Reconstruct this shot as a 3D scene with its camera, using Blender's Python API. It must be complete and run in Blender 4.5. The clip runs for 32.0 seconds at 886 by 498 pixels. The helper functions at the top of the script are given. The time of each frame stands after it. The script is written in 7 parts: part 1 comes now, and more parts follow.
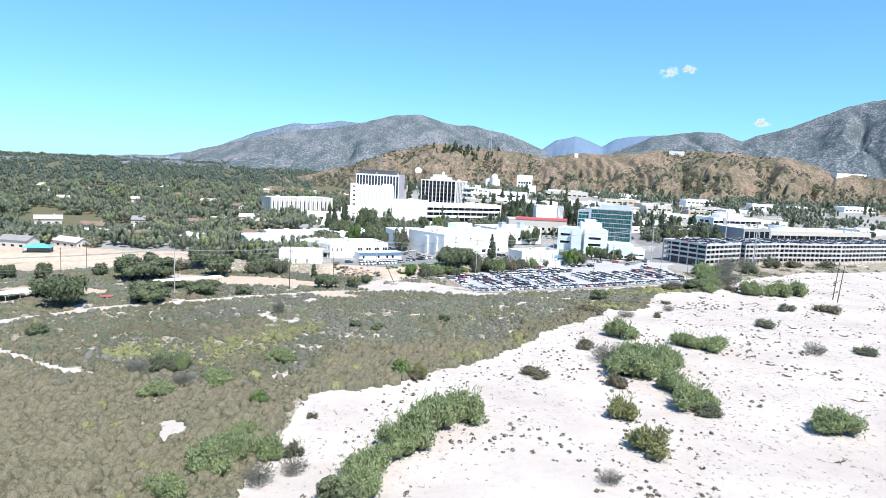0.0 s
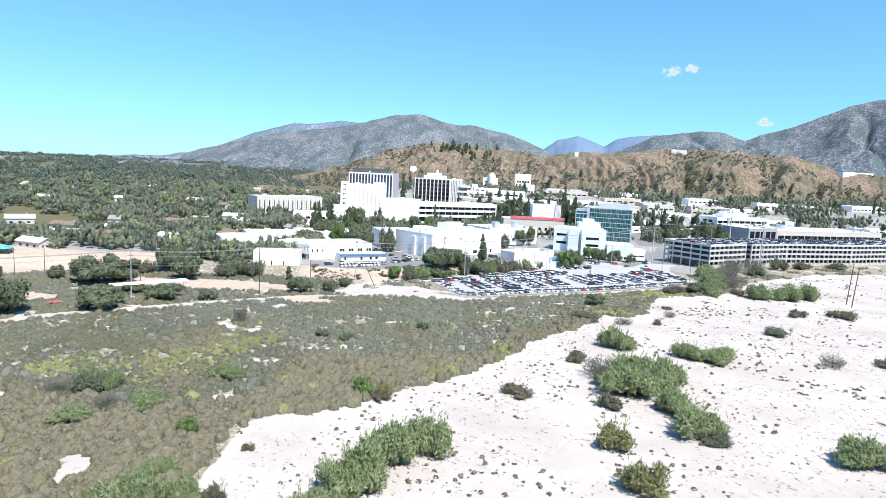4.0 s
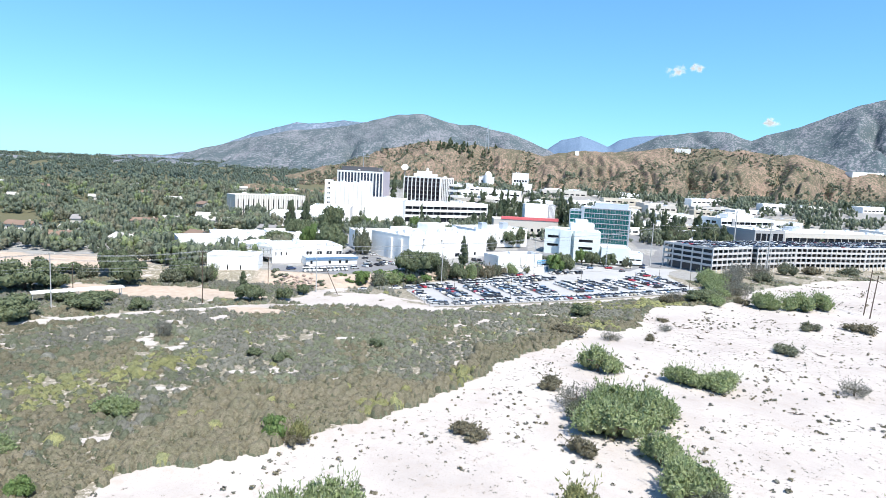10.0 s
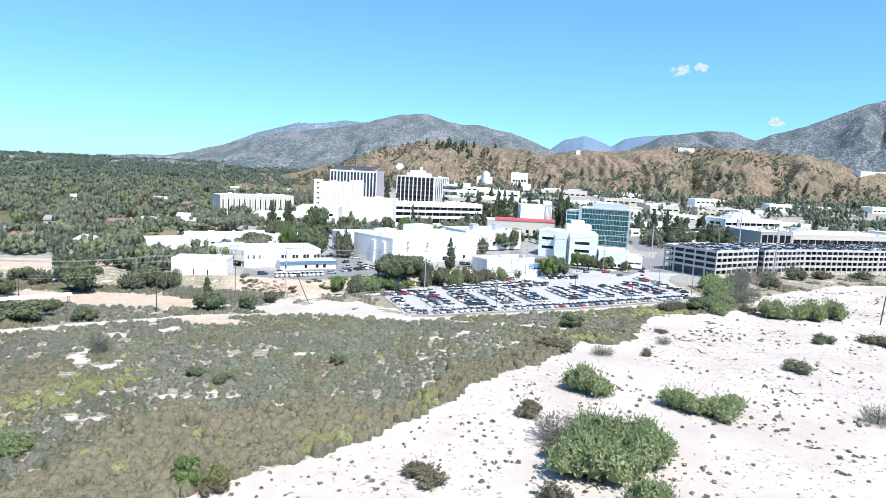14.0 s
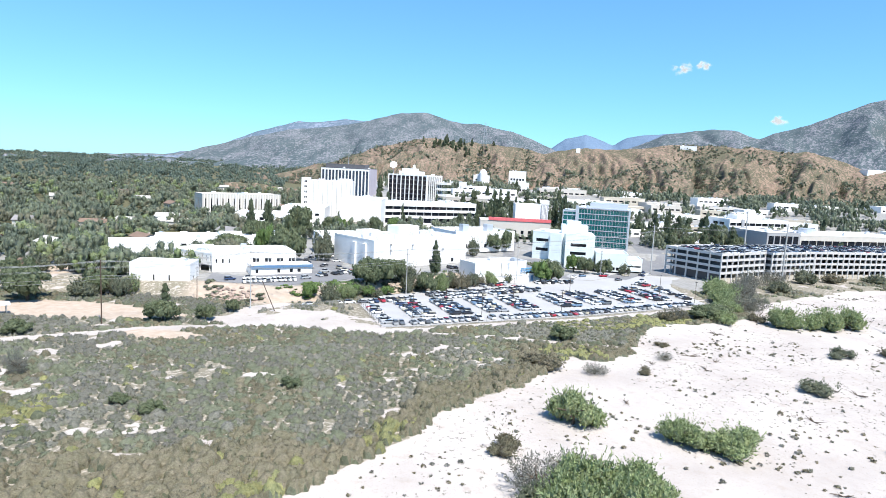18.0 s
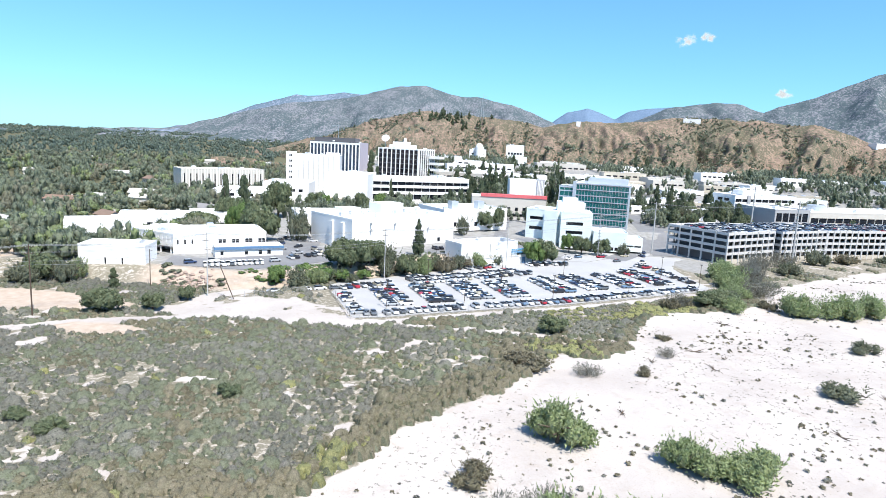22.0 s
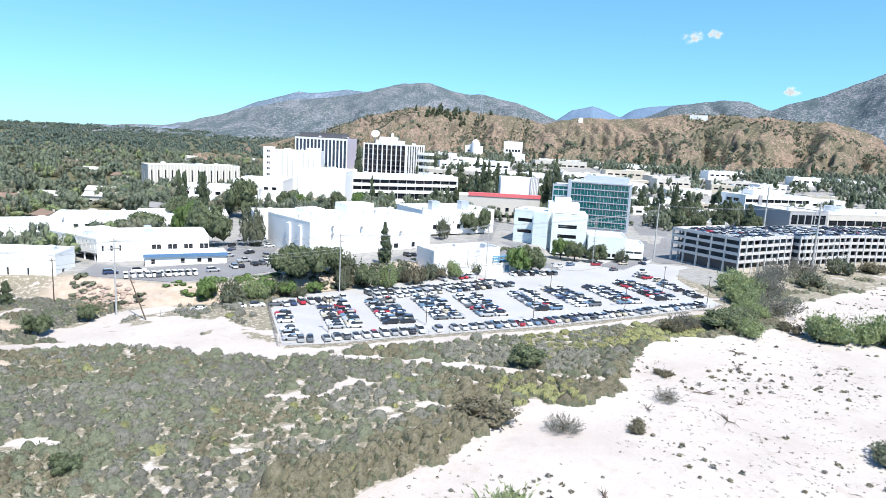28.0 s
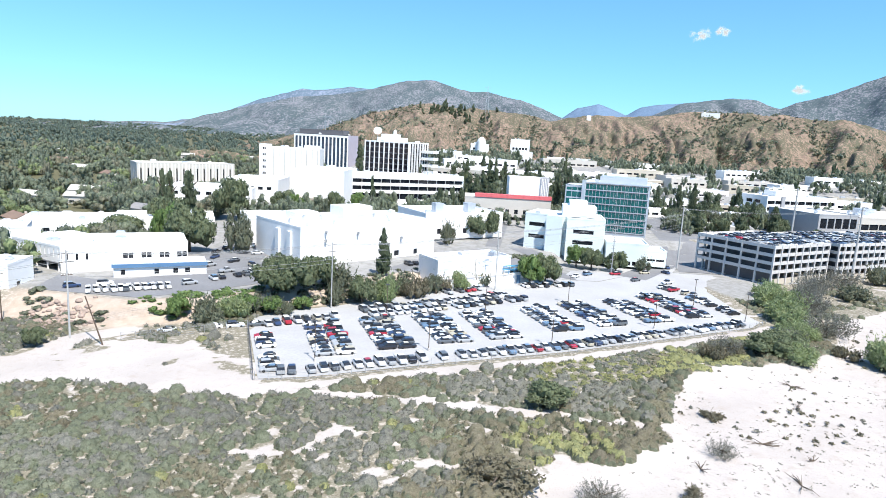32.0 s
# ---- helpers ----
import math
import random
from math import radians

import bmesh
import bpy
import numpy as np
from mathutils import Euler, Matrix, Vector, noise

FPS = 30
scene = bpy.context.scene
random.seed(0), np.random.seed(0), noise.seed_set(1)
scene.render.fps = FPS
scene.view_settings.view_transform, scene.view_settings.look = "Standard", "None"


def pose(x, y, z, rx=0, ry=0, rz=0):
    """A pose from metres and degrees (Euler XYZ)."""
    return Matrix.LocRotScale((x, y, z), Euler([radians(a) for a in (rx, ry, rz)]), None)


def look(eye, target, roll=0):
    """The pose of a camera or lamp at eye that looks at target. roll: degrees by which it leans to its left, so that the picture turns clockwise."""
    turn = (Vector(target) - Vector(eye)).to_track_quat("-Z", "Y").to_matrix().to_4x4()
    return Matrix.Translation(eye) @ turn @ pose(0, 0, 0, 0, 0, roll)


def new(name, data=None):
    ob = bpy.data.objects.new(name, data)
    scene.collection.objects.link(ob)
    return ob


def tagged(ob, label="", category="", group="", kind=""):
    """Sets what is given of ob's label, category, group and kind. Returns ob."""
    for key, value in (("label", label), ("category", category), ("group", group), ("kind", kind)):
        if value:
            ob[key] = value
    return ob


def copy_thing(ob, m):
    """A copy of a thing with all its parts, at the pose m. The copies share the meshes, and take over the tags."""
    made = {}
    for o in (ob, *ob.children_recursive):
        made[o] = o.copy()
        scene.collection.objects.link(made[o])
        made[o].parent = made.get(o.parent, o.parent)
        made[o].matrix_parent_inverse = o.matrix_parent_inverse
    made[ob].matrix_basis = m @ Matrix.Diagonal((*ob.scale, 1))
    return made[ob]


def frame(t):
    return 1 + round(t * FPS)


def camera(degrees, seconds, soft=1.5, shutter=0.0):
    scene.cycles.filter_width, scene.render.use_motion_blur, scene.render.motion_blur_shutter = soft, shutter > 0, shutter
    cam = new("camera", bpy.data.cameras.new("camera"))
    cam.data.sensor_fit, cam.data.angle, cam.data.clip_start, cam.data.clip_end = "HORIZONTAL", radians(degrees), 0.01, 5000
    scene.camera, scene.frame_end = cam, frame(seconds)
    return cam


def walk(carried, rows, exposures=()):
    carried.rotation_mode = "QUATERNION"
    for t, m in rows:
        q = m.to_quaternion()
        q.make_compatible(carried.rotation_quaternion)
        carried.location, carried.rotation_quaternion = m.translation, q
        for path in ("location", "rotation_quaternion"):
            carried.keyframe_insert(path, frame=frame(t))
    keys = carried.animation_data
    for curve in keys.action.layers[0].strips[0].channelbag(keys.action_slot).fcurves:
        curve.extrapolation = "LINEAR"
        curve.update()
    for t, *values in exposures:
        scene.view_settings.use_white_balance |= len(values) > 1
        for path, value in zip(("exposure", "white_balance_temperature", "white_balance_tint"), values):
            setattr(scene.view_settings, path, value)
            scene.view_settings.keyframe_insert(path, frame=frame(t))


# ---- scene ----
cam = camera(70.5, 32.0, soft=0.8)

PATH = [
    (0.0, look((0.00, 0.00, 58.59), (-0.00, 99.23, 46.24), 2.81)),
    (3.0, look((6.18, 17.01, 56.88), (5.93, 116.26, 44.59), 2.83)),
    (6.0, look((13.70, 32.90, 55.87), (13.16, 132.14, 43.53), 2.72)),
    (9.0, look((20.95, 48.11, 54.73), (20.01, 147.35, 42.48), 2.90)),
    (11.0, look((25.23, 58.48, 55.00), (24.07, 157.71, 42.71), 2.87)),
    (13.0, look((30.08, 69.30, 54.53), (28.58, 168.54, 42.30), 2.88)),
    (17.0, look((38.11, 91.09, 53.61), (36.19, 190.31, 41.29), 2.81)),
    (18.0, look((39.92, 96.94, 53.64), (38.01, 196.15, 41.25), 2.87)),
    (18.5, look((40.78, 99.96, 54.28), (38.88, 199.09, 41.29), 2.89)),
    (19.0, look((41.63, 103.00, 54.29), (39.79, 201.91, 39.68), 2.87)),
    (19.5, look((42.50, 105.99, 54.07), (40.71, 204.64, 37.81), 2.94)),
    (21.0, look((45.16, 114.93, 53.17), (43.32, 213.59, 36.95), 2.85)),
    (23.0, look((48.70, 126.28, 52.99), (46.90, 224.90, 36.55), 2.93)),
    (25.0, look((53.22, 138.19, 51.78), (50.89, 236.80, 35.32), 2.90)),
    (28.0, look((59.52, 156.54, 51.53), (56.95, 255.11, 34.88), 3.01)),
    (30.0, look((60.84, 169.24, 51.45), (57.98, 267.77, 34.58), 2.99)),
    (31.0, look((59.99, 175.32, 51.43), (56.96, 273.83, 34.49), 3.06)),
    (32.0, look((58.28, 181.23, 51.31), (55.10, 279.72, 34.29), 3.18)),
]
walk(cam, PATH)

# ---------------------------------------------------------------- world, sun, exposure
SUN = Vector((0.43, -0.65, 1.3)).normalized()
world = bpy.data.worlds.new("sky")
scene.world = world
world.use_nodes = True
wn = world.node_tree
wn.nodes.clear()
w_out = wn.nodes.new("ShaderNodeOutputWorld")
w_bg = wn.nodes.new("ShaderNodeBackground")
w_sky = wn.nodes.new("ShaderNodeTexSky")
w_sky.sky_type = "NISHITA"
w_sky.sun_disc = False
w_sky.sun_elevation = math.asin(SUN.z)
w_sky.sun_rotation = math.atan2(SUN.x, SUN.y)
w_sky.altitude = 300
w_sky.air_density = 1.0
w_sky.dust_density = 0.2
w_sky.ozone_density = 3.0
w_bg.inputs["Strength"].default_value = 0.155
w_gam = wn.nodes.new("ShaderNodeGamma")
w_gam.inputs["Gamma"].default_value = 0.72
w_tint = wn.nodes.new("ShaderNodeMix")
w_tint.data_type, w_tint.blend_type = "RGBA", "MULTIPLY"
w_tint.inputs[0].default_value = 1.0
w_tint.inputs[7].default_value = (0.50, 0.935, 1.30, 1)
wn.links.new(w_sky.outputs[0], w_gam.inputs["Color"])
wn.links.new(w_gam.outputs[0], w_tint.inputs[6])
wn.links.new(w_tint.outputs[2], w_bg.inputs["Color"])
wn.links.new(w_bg.outputs[0], w_out.inputs["Surface"])

sun = new("sun", bpy.data.lights.new("sun", "SUN"))
sun.data.energy = 5.0
sun.data.angle = radians(0.55)
sun.data.color = (1.0, 0.955, 0.89)
sun.matrix_world = look(SUN * 100, (0, 0, 0))
scene.view_settings.exposure = 0.78

# ---------------------------------------------------------------- materials
def nodes_of(name):
    m = bpy.data.materials.new(name)
    m.use_nodes = True
    nt = m.node_tree
    return m, nt, nt.nodes["Principled BSDF"]


def node(nt, kind, **inputs):
    n = nt.nodes.new(kind)
    for k, v in inputs.items():
        n.inputs[k.replace("_", " ")].default_value = v
    return n


def mix(nt, fac, a, b, blend="MIX"):
    n = nt.nodes.new("ShaderNodeMix")
    n.data_type, n.blend_type = "RGBA", blend
    for sock, v in (("Factor", fac), ("A", a), ("B", b)):
        s = n.inputs[0] if sock == "Factor" else [i for i in n.inputs if i.name == sock and i.type == "RGBA"][0]
        if hasattr(v, "is_linked"):
            nt.links.new(v, s)
        elif sock == "Factor":
            s.default_value = v
        else:
            s.default_value = (*v, 1)
    return [o for o in n.outputs if o.type == "RGBA"][0]


def ramp(nt, value, *stops):
    n = nt.nodes.new("ShaderNodeValToRGB")
    nt.links.new(value, n.inputs[0])
    els = n.color_ramp.elements
    while len(els) < len(stops):
        els.new(0.5)
    for e, (p, c) in zip(els, stops):
        e.position = p
        e.color = (c, c, c, 1) if not isinstance(c, tuple) else (*c, 1)
    return n.outputs[0]


def noise_at(nt, scale, detail=4.0, rough=0.6, coords="world"):
    n = node(nt, "ShaderNodeTexNoise", Scale=scale, Detail=detail, Roughness=rough)
    if coords == "world":
        g = nt.nodes.new("ShaderNodeNewGeometry")
        nt.links.new(g.outputs["Position"], n.inputs["Vector"])
    else:
        g = nt.nodes.new("ShaderNodeTexCoord")
        nt.links.new(g.outputs["Object"], n.inputs["Vector"])
    return n.outputs["Fac"]


def bump(nt, bsdf, height, strength, distance):
    b = node(nt, "ShaderNodeBump", Strength=strength, Distance=distance)
    nt.links.new(height, b.inputs["Height"])
    nt.links.new(b.outputs[0], bsdf.inputs["Normal"])


def paint(name, color, rough=0.6, dirt=0.12, scale=0.25, fine=3.0, metal=0.0, relief=0.02, coat=0.0, streak=False):
    """A painted, cast or metal surface with stains at two scales."""
    m, nt, b = nodes_of(name)
    big, small = noise_at(nt, scale), noise_at(nt, fine, 3)
    dark = tuple(c * (1 - dirt) for c in color)
    darker = tuple(c * (1 - 1.8 * dirt) for c in color)
    c = mix(nt, ramp(nt, big, (0.35, 0.0), (0.7, 1.0)), color, dark)
    c = mix(nt, ramp(nt, small, (0.45, 0.0), (0.75, 0.6)), c, darker)
    nt.links.new(c, b.inputs["Base Color"])
    b.inputs["Roughness"].default_value = rough
    b.inputs["Metallic"].default_value = metal
    if coat:
        b.inputs["Coat Weight"].default_value = coat
    if relief:
        bump(nt, b, small, 0.3, relief)
    return m


def foliage(name, a, b_, c_, rough=0.65, grain=0.0):
    """Leaves whose colour varies by plant and by leaf."""
    m, nt, b = nodes_of(name)
    g = nt.nodes.new("ShaderNodeNewGeometry")
    big = noise_at(nt, 0.06, 3)
    mid = noise_at(nt, 0.7, 2)
    col = mix(nt, ramp(nt, big, (0.38, 0.0), (0.62, 1.0)), a, b_)
    col = mix(nt, ramp(nt, mid, (0.45, 0.0), (0.7, 1.0)), col, c_)
    r = ramp(nt, g.outputs["Random Per Island"], (0.0, 0.76), (1.0, 1.06))
    col = mix(nt, 1.0, col, r, "MULTIPLY")
    fine = noise_at(nt, 2.6, 4, 0.75)
    col = mix(nt, 1.0, col, ramp(nt, fine, (0.36, 0.80), (0.64, 1.16)), "MULTIPLY")
    if grain:
        sprig = noise_at(nt, 5.5, 3, 0.8)
        col = mix(nt, 1.0, col, ramp(nt, sprig, (0.34, 1 - grain), (0.62, 1 + 0.6 * grain)), "MULTIPLY")
    bump(nt, b, fine, 0.35, 0.2)
    nt.links.new(col, b.inputs["Base Color"])
    b.inputs["Roughness"].default_value = rough
    b.inputs["Specular IOR Level"].default_value = 0.2
    thin = nt.nodes.new("ShaderNodeBsdfTranslucent")
    nt.links.new(col, thin.inputs["Color"])
    both = nt.nodes.new("ShaderNodeMixShader")
    both.inputs[0].default_value = 0.45
    nt.links.new(b.outputs[0], both.inputs[1])
    nt.links.new(thin.outputs[0], both.inputs[2])
    nt.links.new(both.outputs[0], nt.nodes["Material Output"].inputs["Surface"])
    return m


def glass_dark(name, color, rough=0.06, tint=0.15):
    m, nt, b = nodes_of(name)
    n = noise_at(nt, 0.35, 2)
    nt.links.new(mix(nt, ramp(nt, n, (0.4, 0.0), (0.65, 1.0)), color, tuple(min(1, c * (1 + tint * 4)) for c in color)), b.inputs["Base Color"])
    b.inputs["Roughness"].default_value = rough
    b.inputs["Specular IOR Level"].default_value = 0.5
    return m


M = {}
M["white_wall"] = paint("white_wall", (0.80, 0.79, 0.77), 0.7, 0.06)
M["cream_wall"] = paint("cream_wall", (0.55, 0.515, 0.465), 0.75, 0.08)
M["beige_wall"] = paint("beige_wall", (0.50, 0.45, 0.37), 0.8, 0.1)
M["grey_wall"] = paint("grey_wall", (0.36, 0.36, 0.37), 0.7, 0.1)
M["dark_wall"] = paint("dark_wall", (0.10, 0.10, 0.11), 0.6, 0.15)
M["mint_wall"] = paint("mint_wall", (0.70, 0.76, 0.75), 0.6, 0.05)
M["concrete"] = paint("concrete", (0.52, 0.50, 0.47), 0.85, 0.12)
M["garage_concrete"] = paint("garage_concrete", (0.53, 0.515, 0.50), 0.8, 0.1)
M["white_roof"] = paint("white_roof", (0.78, 0.78, 0.77), 0.8, 0.12, 0.15)
M["grey_roof"] = paint("grey_roof", (0.45, 0.45, 0.45), 0.85, 0.18, 0.15)
M["red_paint"] = paint("red_paint", (0.68, 0.15, 0.16), 0.6, 0.1)
M["blue_paint"] = paint("blue_paint", (0.10, 0.20, 0.34), 0.55, 0.1)
M["blue_pipe"] = paint("blue_pipe", (0.10, 0.33, 0.55), 0.45, 0.1)
M["lavender_wall"] = paint("lavender_wall", (0.44, 0.40, 0.45), 0.7, 0.08)
M["steel"] = paint("steel", (0.50, 0.51, 0.52), 0.45, 0.1, metal=0.7, relief=0)
M["panel"] = paint("panel", (0.55, 0.58, 0.62), 0.35, 0.06, metal=0.4, relief=0)
M["pole_wood"] = paint("pole_wood", (0.10, 0.07, 0.05), 0.9, 0.25, 0.5, 6)
M["pole_grey"] = paint("pole_grey", (0.42, 0.42, 0.41), 0.7, 0.15)
M["asphalt"] = paint("asphalt", (0.20, 0.20, 0.205), 0.9, 0.22, 0.08, 2.0)
M["lot_asphalt"] = paint("lot_asphalt", (0.385, 0.38, 0.375), 0.9, 0.16, 0.07, 1.5)
M["line_paint"] = paint("line_paint", (0.75, 0.75, 0.73), 0.7, 0.1)
M["glass_dark"] = glass_dark("glass_dark", (0.012, 0.014, 0.018))
M["glass_black"] = glass_dark("glass_black", (0.006, 0.006, 0.012))
M["glass_teal"] = glass_dark("glass_teal", (0.012, 0.100, 0.098), 0.10, 0.12)
M["glass_blue"] = glass_dark("glass_blue", (0.03, 0.045, 0.07))
M["dock_shade"] = paint("dock_shade", (0.06, 0.06, 0.06), 0.9, 0.2)
M["rock"] = paint("rock", (0.37, 0.285, 0.235), 0.95, 0.25, 0.3, 2.5, relief=0.1)
M["bark"] = paint("bark", (0.12, 0.09, 0.065), 0.95, 0.3, 0.8, 8)
M["leaf_oak"] = foliage("leaf_oak", (0.150, 0.186, 0.108), (0.190, 0.226, 0.126), (0.245, 0.275, 0.165))
M["leaf_bright"] = foliage("leaf_bright", (0.150, 0.235, 0.080), (0.195, 0.285, 0.102), (0.250, 0.335, 0.135))
M["leaf_willow"] = foliage("leaf_willow", (0.280, 0.350, 0.165), (0.330, 0.390, 0.195), (0.395, 0.440, 0.265))
M["leaf_pine"] = foliage("leaf_pine", (0.111, 0.143, 0.091), (0.143, 0.179, 0.104), (0.189, 0.221, 0.137))
M["leaf_forest"] = foliage("leaf_forest", (0.150, 0.190, 0.142), (0.290, 0.332, 0.222), (0.315, 0.342, 0.255))
# distance haze is painted in as a bluish cast on these leaves
M["leaf_distant_hazy"] = foliage("leaf_distant_hazy", (0.140, 0.192, 0.165), (0.215, 0.272, 0.205), (0.260, 0.302, 0.240))
M["leaf_olive"] = foliage("leaf_olive", (0.265, 0.275, 0.190), (0.315, 0.310, 0.220), (0.345, 0.335, 0.250))
M["scrub_green"] = foliage("scrub_green", (0.205, 0.224, 0.152), (0.240, 0.255, 0.182), (0.178, 0.202, 0.132), grain=0.30)
M["scrub_brown"] = foliage("scrub_brown", (0.246, 0.224, 0.154), (0.218, 0.207, 0.138), (0.280, 0.250, 0.182), grain=0.30)
M["scrub_yellow"] = foliage("scrub_yellow", (0.335, 0.342, 0.155), (0.275, 0.290, 0.150), (0.385, 0.375, 0.170), grain=0.3)
M["scrub_grey"] = foliage("scrub_grey", (0.246, 0.246, 0.206), (0.220, 0.224, 0.178), (0.285, 0.275, 0.242), grain=0.30)


def ground_material():
    m, nt, b = nodes_of("ground_soil")
    att = nt.nodes.new("ShaderNodeAttribute")
    att.attribute_name = "soil"
    sep = nt.nodes.new("ShaderNodeSeparateColor")
    nt.links.new(att.outputs["Color"], sep.inputs[0])
    big, mid, fine = noise_at(nt, 0.035, 5), noise_at(nt, 0.35, 5), noise_at(nt, 3.0, 4)
    sand = mix(nt, ramp(nt, big, (0.35, 0.0), (0.68, 1.0)), (0.445, 0.41, 0.38), (0.36, 0.323, 0.298))
    sand = mix(nt, ramp(nt, fine, (0.55, 0.0), (0.78, 0.8)), sand, (0.30, 0.26, 0.22))
    sand = mix(nt, ramp(nt, mid, (0.56, 0.0), (0.74, 0.75)), sand, (0.345, 0.30, 0.262))
    litter = mix(nt, ramp(nt, mid, (0.35, 0.0), (0.7, 1.0)), (0.205, 0.185, 0.14), (0.27, 0.245, 0.195))
    litter = mix(nt, ramp(nt, fine, (0.4, 0.0), (0.7, 1.0)), litter, (0.13, 0.12, 0.085))
    speck = noise_at(nt, 0.9, 4, 0.65)
    litter = mix(nt, ramp(nt, speck, (0.52, 0.0), (0.60, 0.9)), litter, (0.40, 0.36, 0.315))
    dirt = mix(nt, ramp(nt, mid, (0.35, 0.0), (0.7, 1.0)), (0.44, 0.365, 0.30), (0.36, 0.285, 0.22))
    town = mix(nt, ramp(nt, mid, (0.4, 0.0), (0.65, 1.0)), (0.29, 0.285, 0.275), (0.215, 0.21, 0.195))
    edge = nt.nodes.new("ShaderNodeMath")
    edge.operation = "ADD"
    off = nt.nodes.new("ShaderNodeMath")
    off.operation = "MULTIPLY_ADD"
    off.inputs[1].default_value, off.inputs[2].default_value = 0.8, -0.4
    nt.links.new(mid, off.inputs[0])
    nt.links.new(sep.outputs[0], edge.inputs[0])
    nt.links.new(off.outputs[0], edge.inputs[1])
    c = mix(nt, ramp(nt, edge.outputs[0], (0.40, 0.0), (0.60, 1.0)), litter, sand)
    c = mix(nt, sep.outputs[1], c, dirt)
    c = mix(nt, sep.outputs[2], c, town)
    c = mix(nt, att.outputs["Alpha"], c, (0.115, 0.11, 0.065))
    nt.links.new(c, b.inputs["Base Color"])
    b.inputs["Roughness"].default_value = 0.95
    b.inputs["Specular IOR Level"].default_value = 0.1
    bump(nt, b, mid, 0.5, 0.5)
    return m


def slope_material(name, soil_a, soil_b, brush_a, brush_b, cover, scale, patch=5.0, along=1.0, turn=0.0):
    """Dry soil with patches of chaparral."""
    m, nt, b = nodes_of(name)
    big, mid, fine = noise_at(nt, scale * 0.15, 5), noise_at(nt, scale, 5, 0.65), noise_at(nt, scale * patch, 4, 0.7)
    for n in [n for n in nt.nodes if n.type == "TEX_NOISE"]:
        longer = nt.nodes.new("ShaderNodeMapping")
        longer.inputs["Scale"].default_value = (1, along, 1)
        spun = nt.nodes.new("ShaderNodeMapping")
        spun.inputs["Rotation"].default_value = (0, 0, radians(turn))
        nt.links.new(n.inputs["Vector"].links[0].from_socket, spun.inputs["Vector"])
        nt.links.new(spun.outputs[0], longer.inputs["Vector"])
        nt.links.new(longer.outputs[0], n.inputs["Vector"])
    soil = mix(nt, ramp(nt, mid, (0.35, 0.0), (0.7, 1.0)), soil_a, soil_b)
    brush = mix(nt, ramp(nt, fine, (0.3, 0.0), (0.7, 1.0)), brush_a, brush_b)
    add = nt.nodes.new("ShaderNodeMath")
    add.operation = "MULTIPLY_ADD"
    add.inputs[1].default_value = 0.45
    nt.links.new(big, add.inputs[0])
    nt.links.new(fine, add.inputs[2])
    half = nt.nodes.new("ShaderNodeMath")
    half.operation = "MULTIPLY"
    half.inputs[1].default_value = 1 / 1.45
    nt.links.new(add.outputs[0], half.inputs[0])
    c = mix(nt, ramp(nt, half.outputs[0], (cover - 0.035, 0.0), (cover + 0.035, 1.0)), soil, brush)
    nt.links.new(c, b.inputs["Base Color"])
    b.inputs["Roughness"].default_value = 1.0
    b.inputs["Specular IOR Level"].default_value = 0.0
    bump(nt, b, fine, 1.0, 0.6 / scale * 0.05)
    return m


M["ground"] = ground_material()
M["hill"] = slope_material("dry_hill", (0.285, 0.210, 0.163), (0.158, 0.116, 0.092), (0.078, 0.080, 0.055), (0.120, 0.113, 0.080), 0.49, 0.13, 2.6, 0.5)
# rock and brush colours lean blue-grey, with distance haze mixed into them
ROCKY_HAZE = ((0.222, 0.222, 0.240), (0.165, 0.170, 0.190), (0.062, 0.086, 0.092), (0.085, 0.110, 0.120), 0.478, 0.05, 2.6)
M["mountain"] = slope_material("chaparral_mountain", *ROCKY_HAZE, 0.22, -4)
M["mountain_east"] = slope_material("chaparral_mountain_east", *ROCKY_HAZE, 0.22, 29)
# blue haze of the far air is put straight into these ridge colours
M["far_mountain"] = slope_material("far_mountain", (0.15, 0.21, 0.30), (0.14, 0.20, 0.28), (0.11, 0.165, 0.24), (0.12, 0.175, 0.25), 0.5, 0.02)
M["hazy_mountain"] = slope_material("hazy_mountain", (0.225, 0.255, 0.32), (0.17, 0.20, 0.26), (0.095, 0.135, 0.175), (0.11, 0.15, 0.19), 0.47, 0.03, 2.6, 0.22)

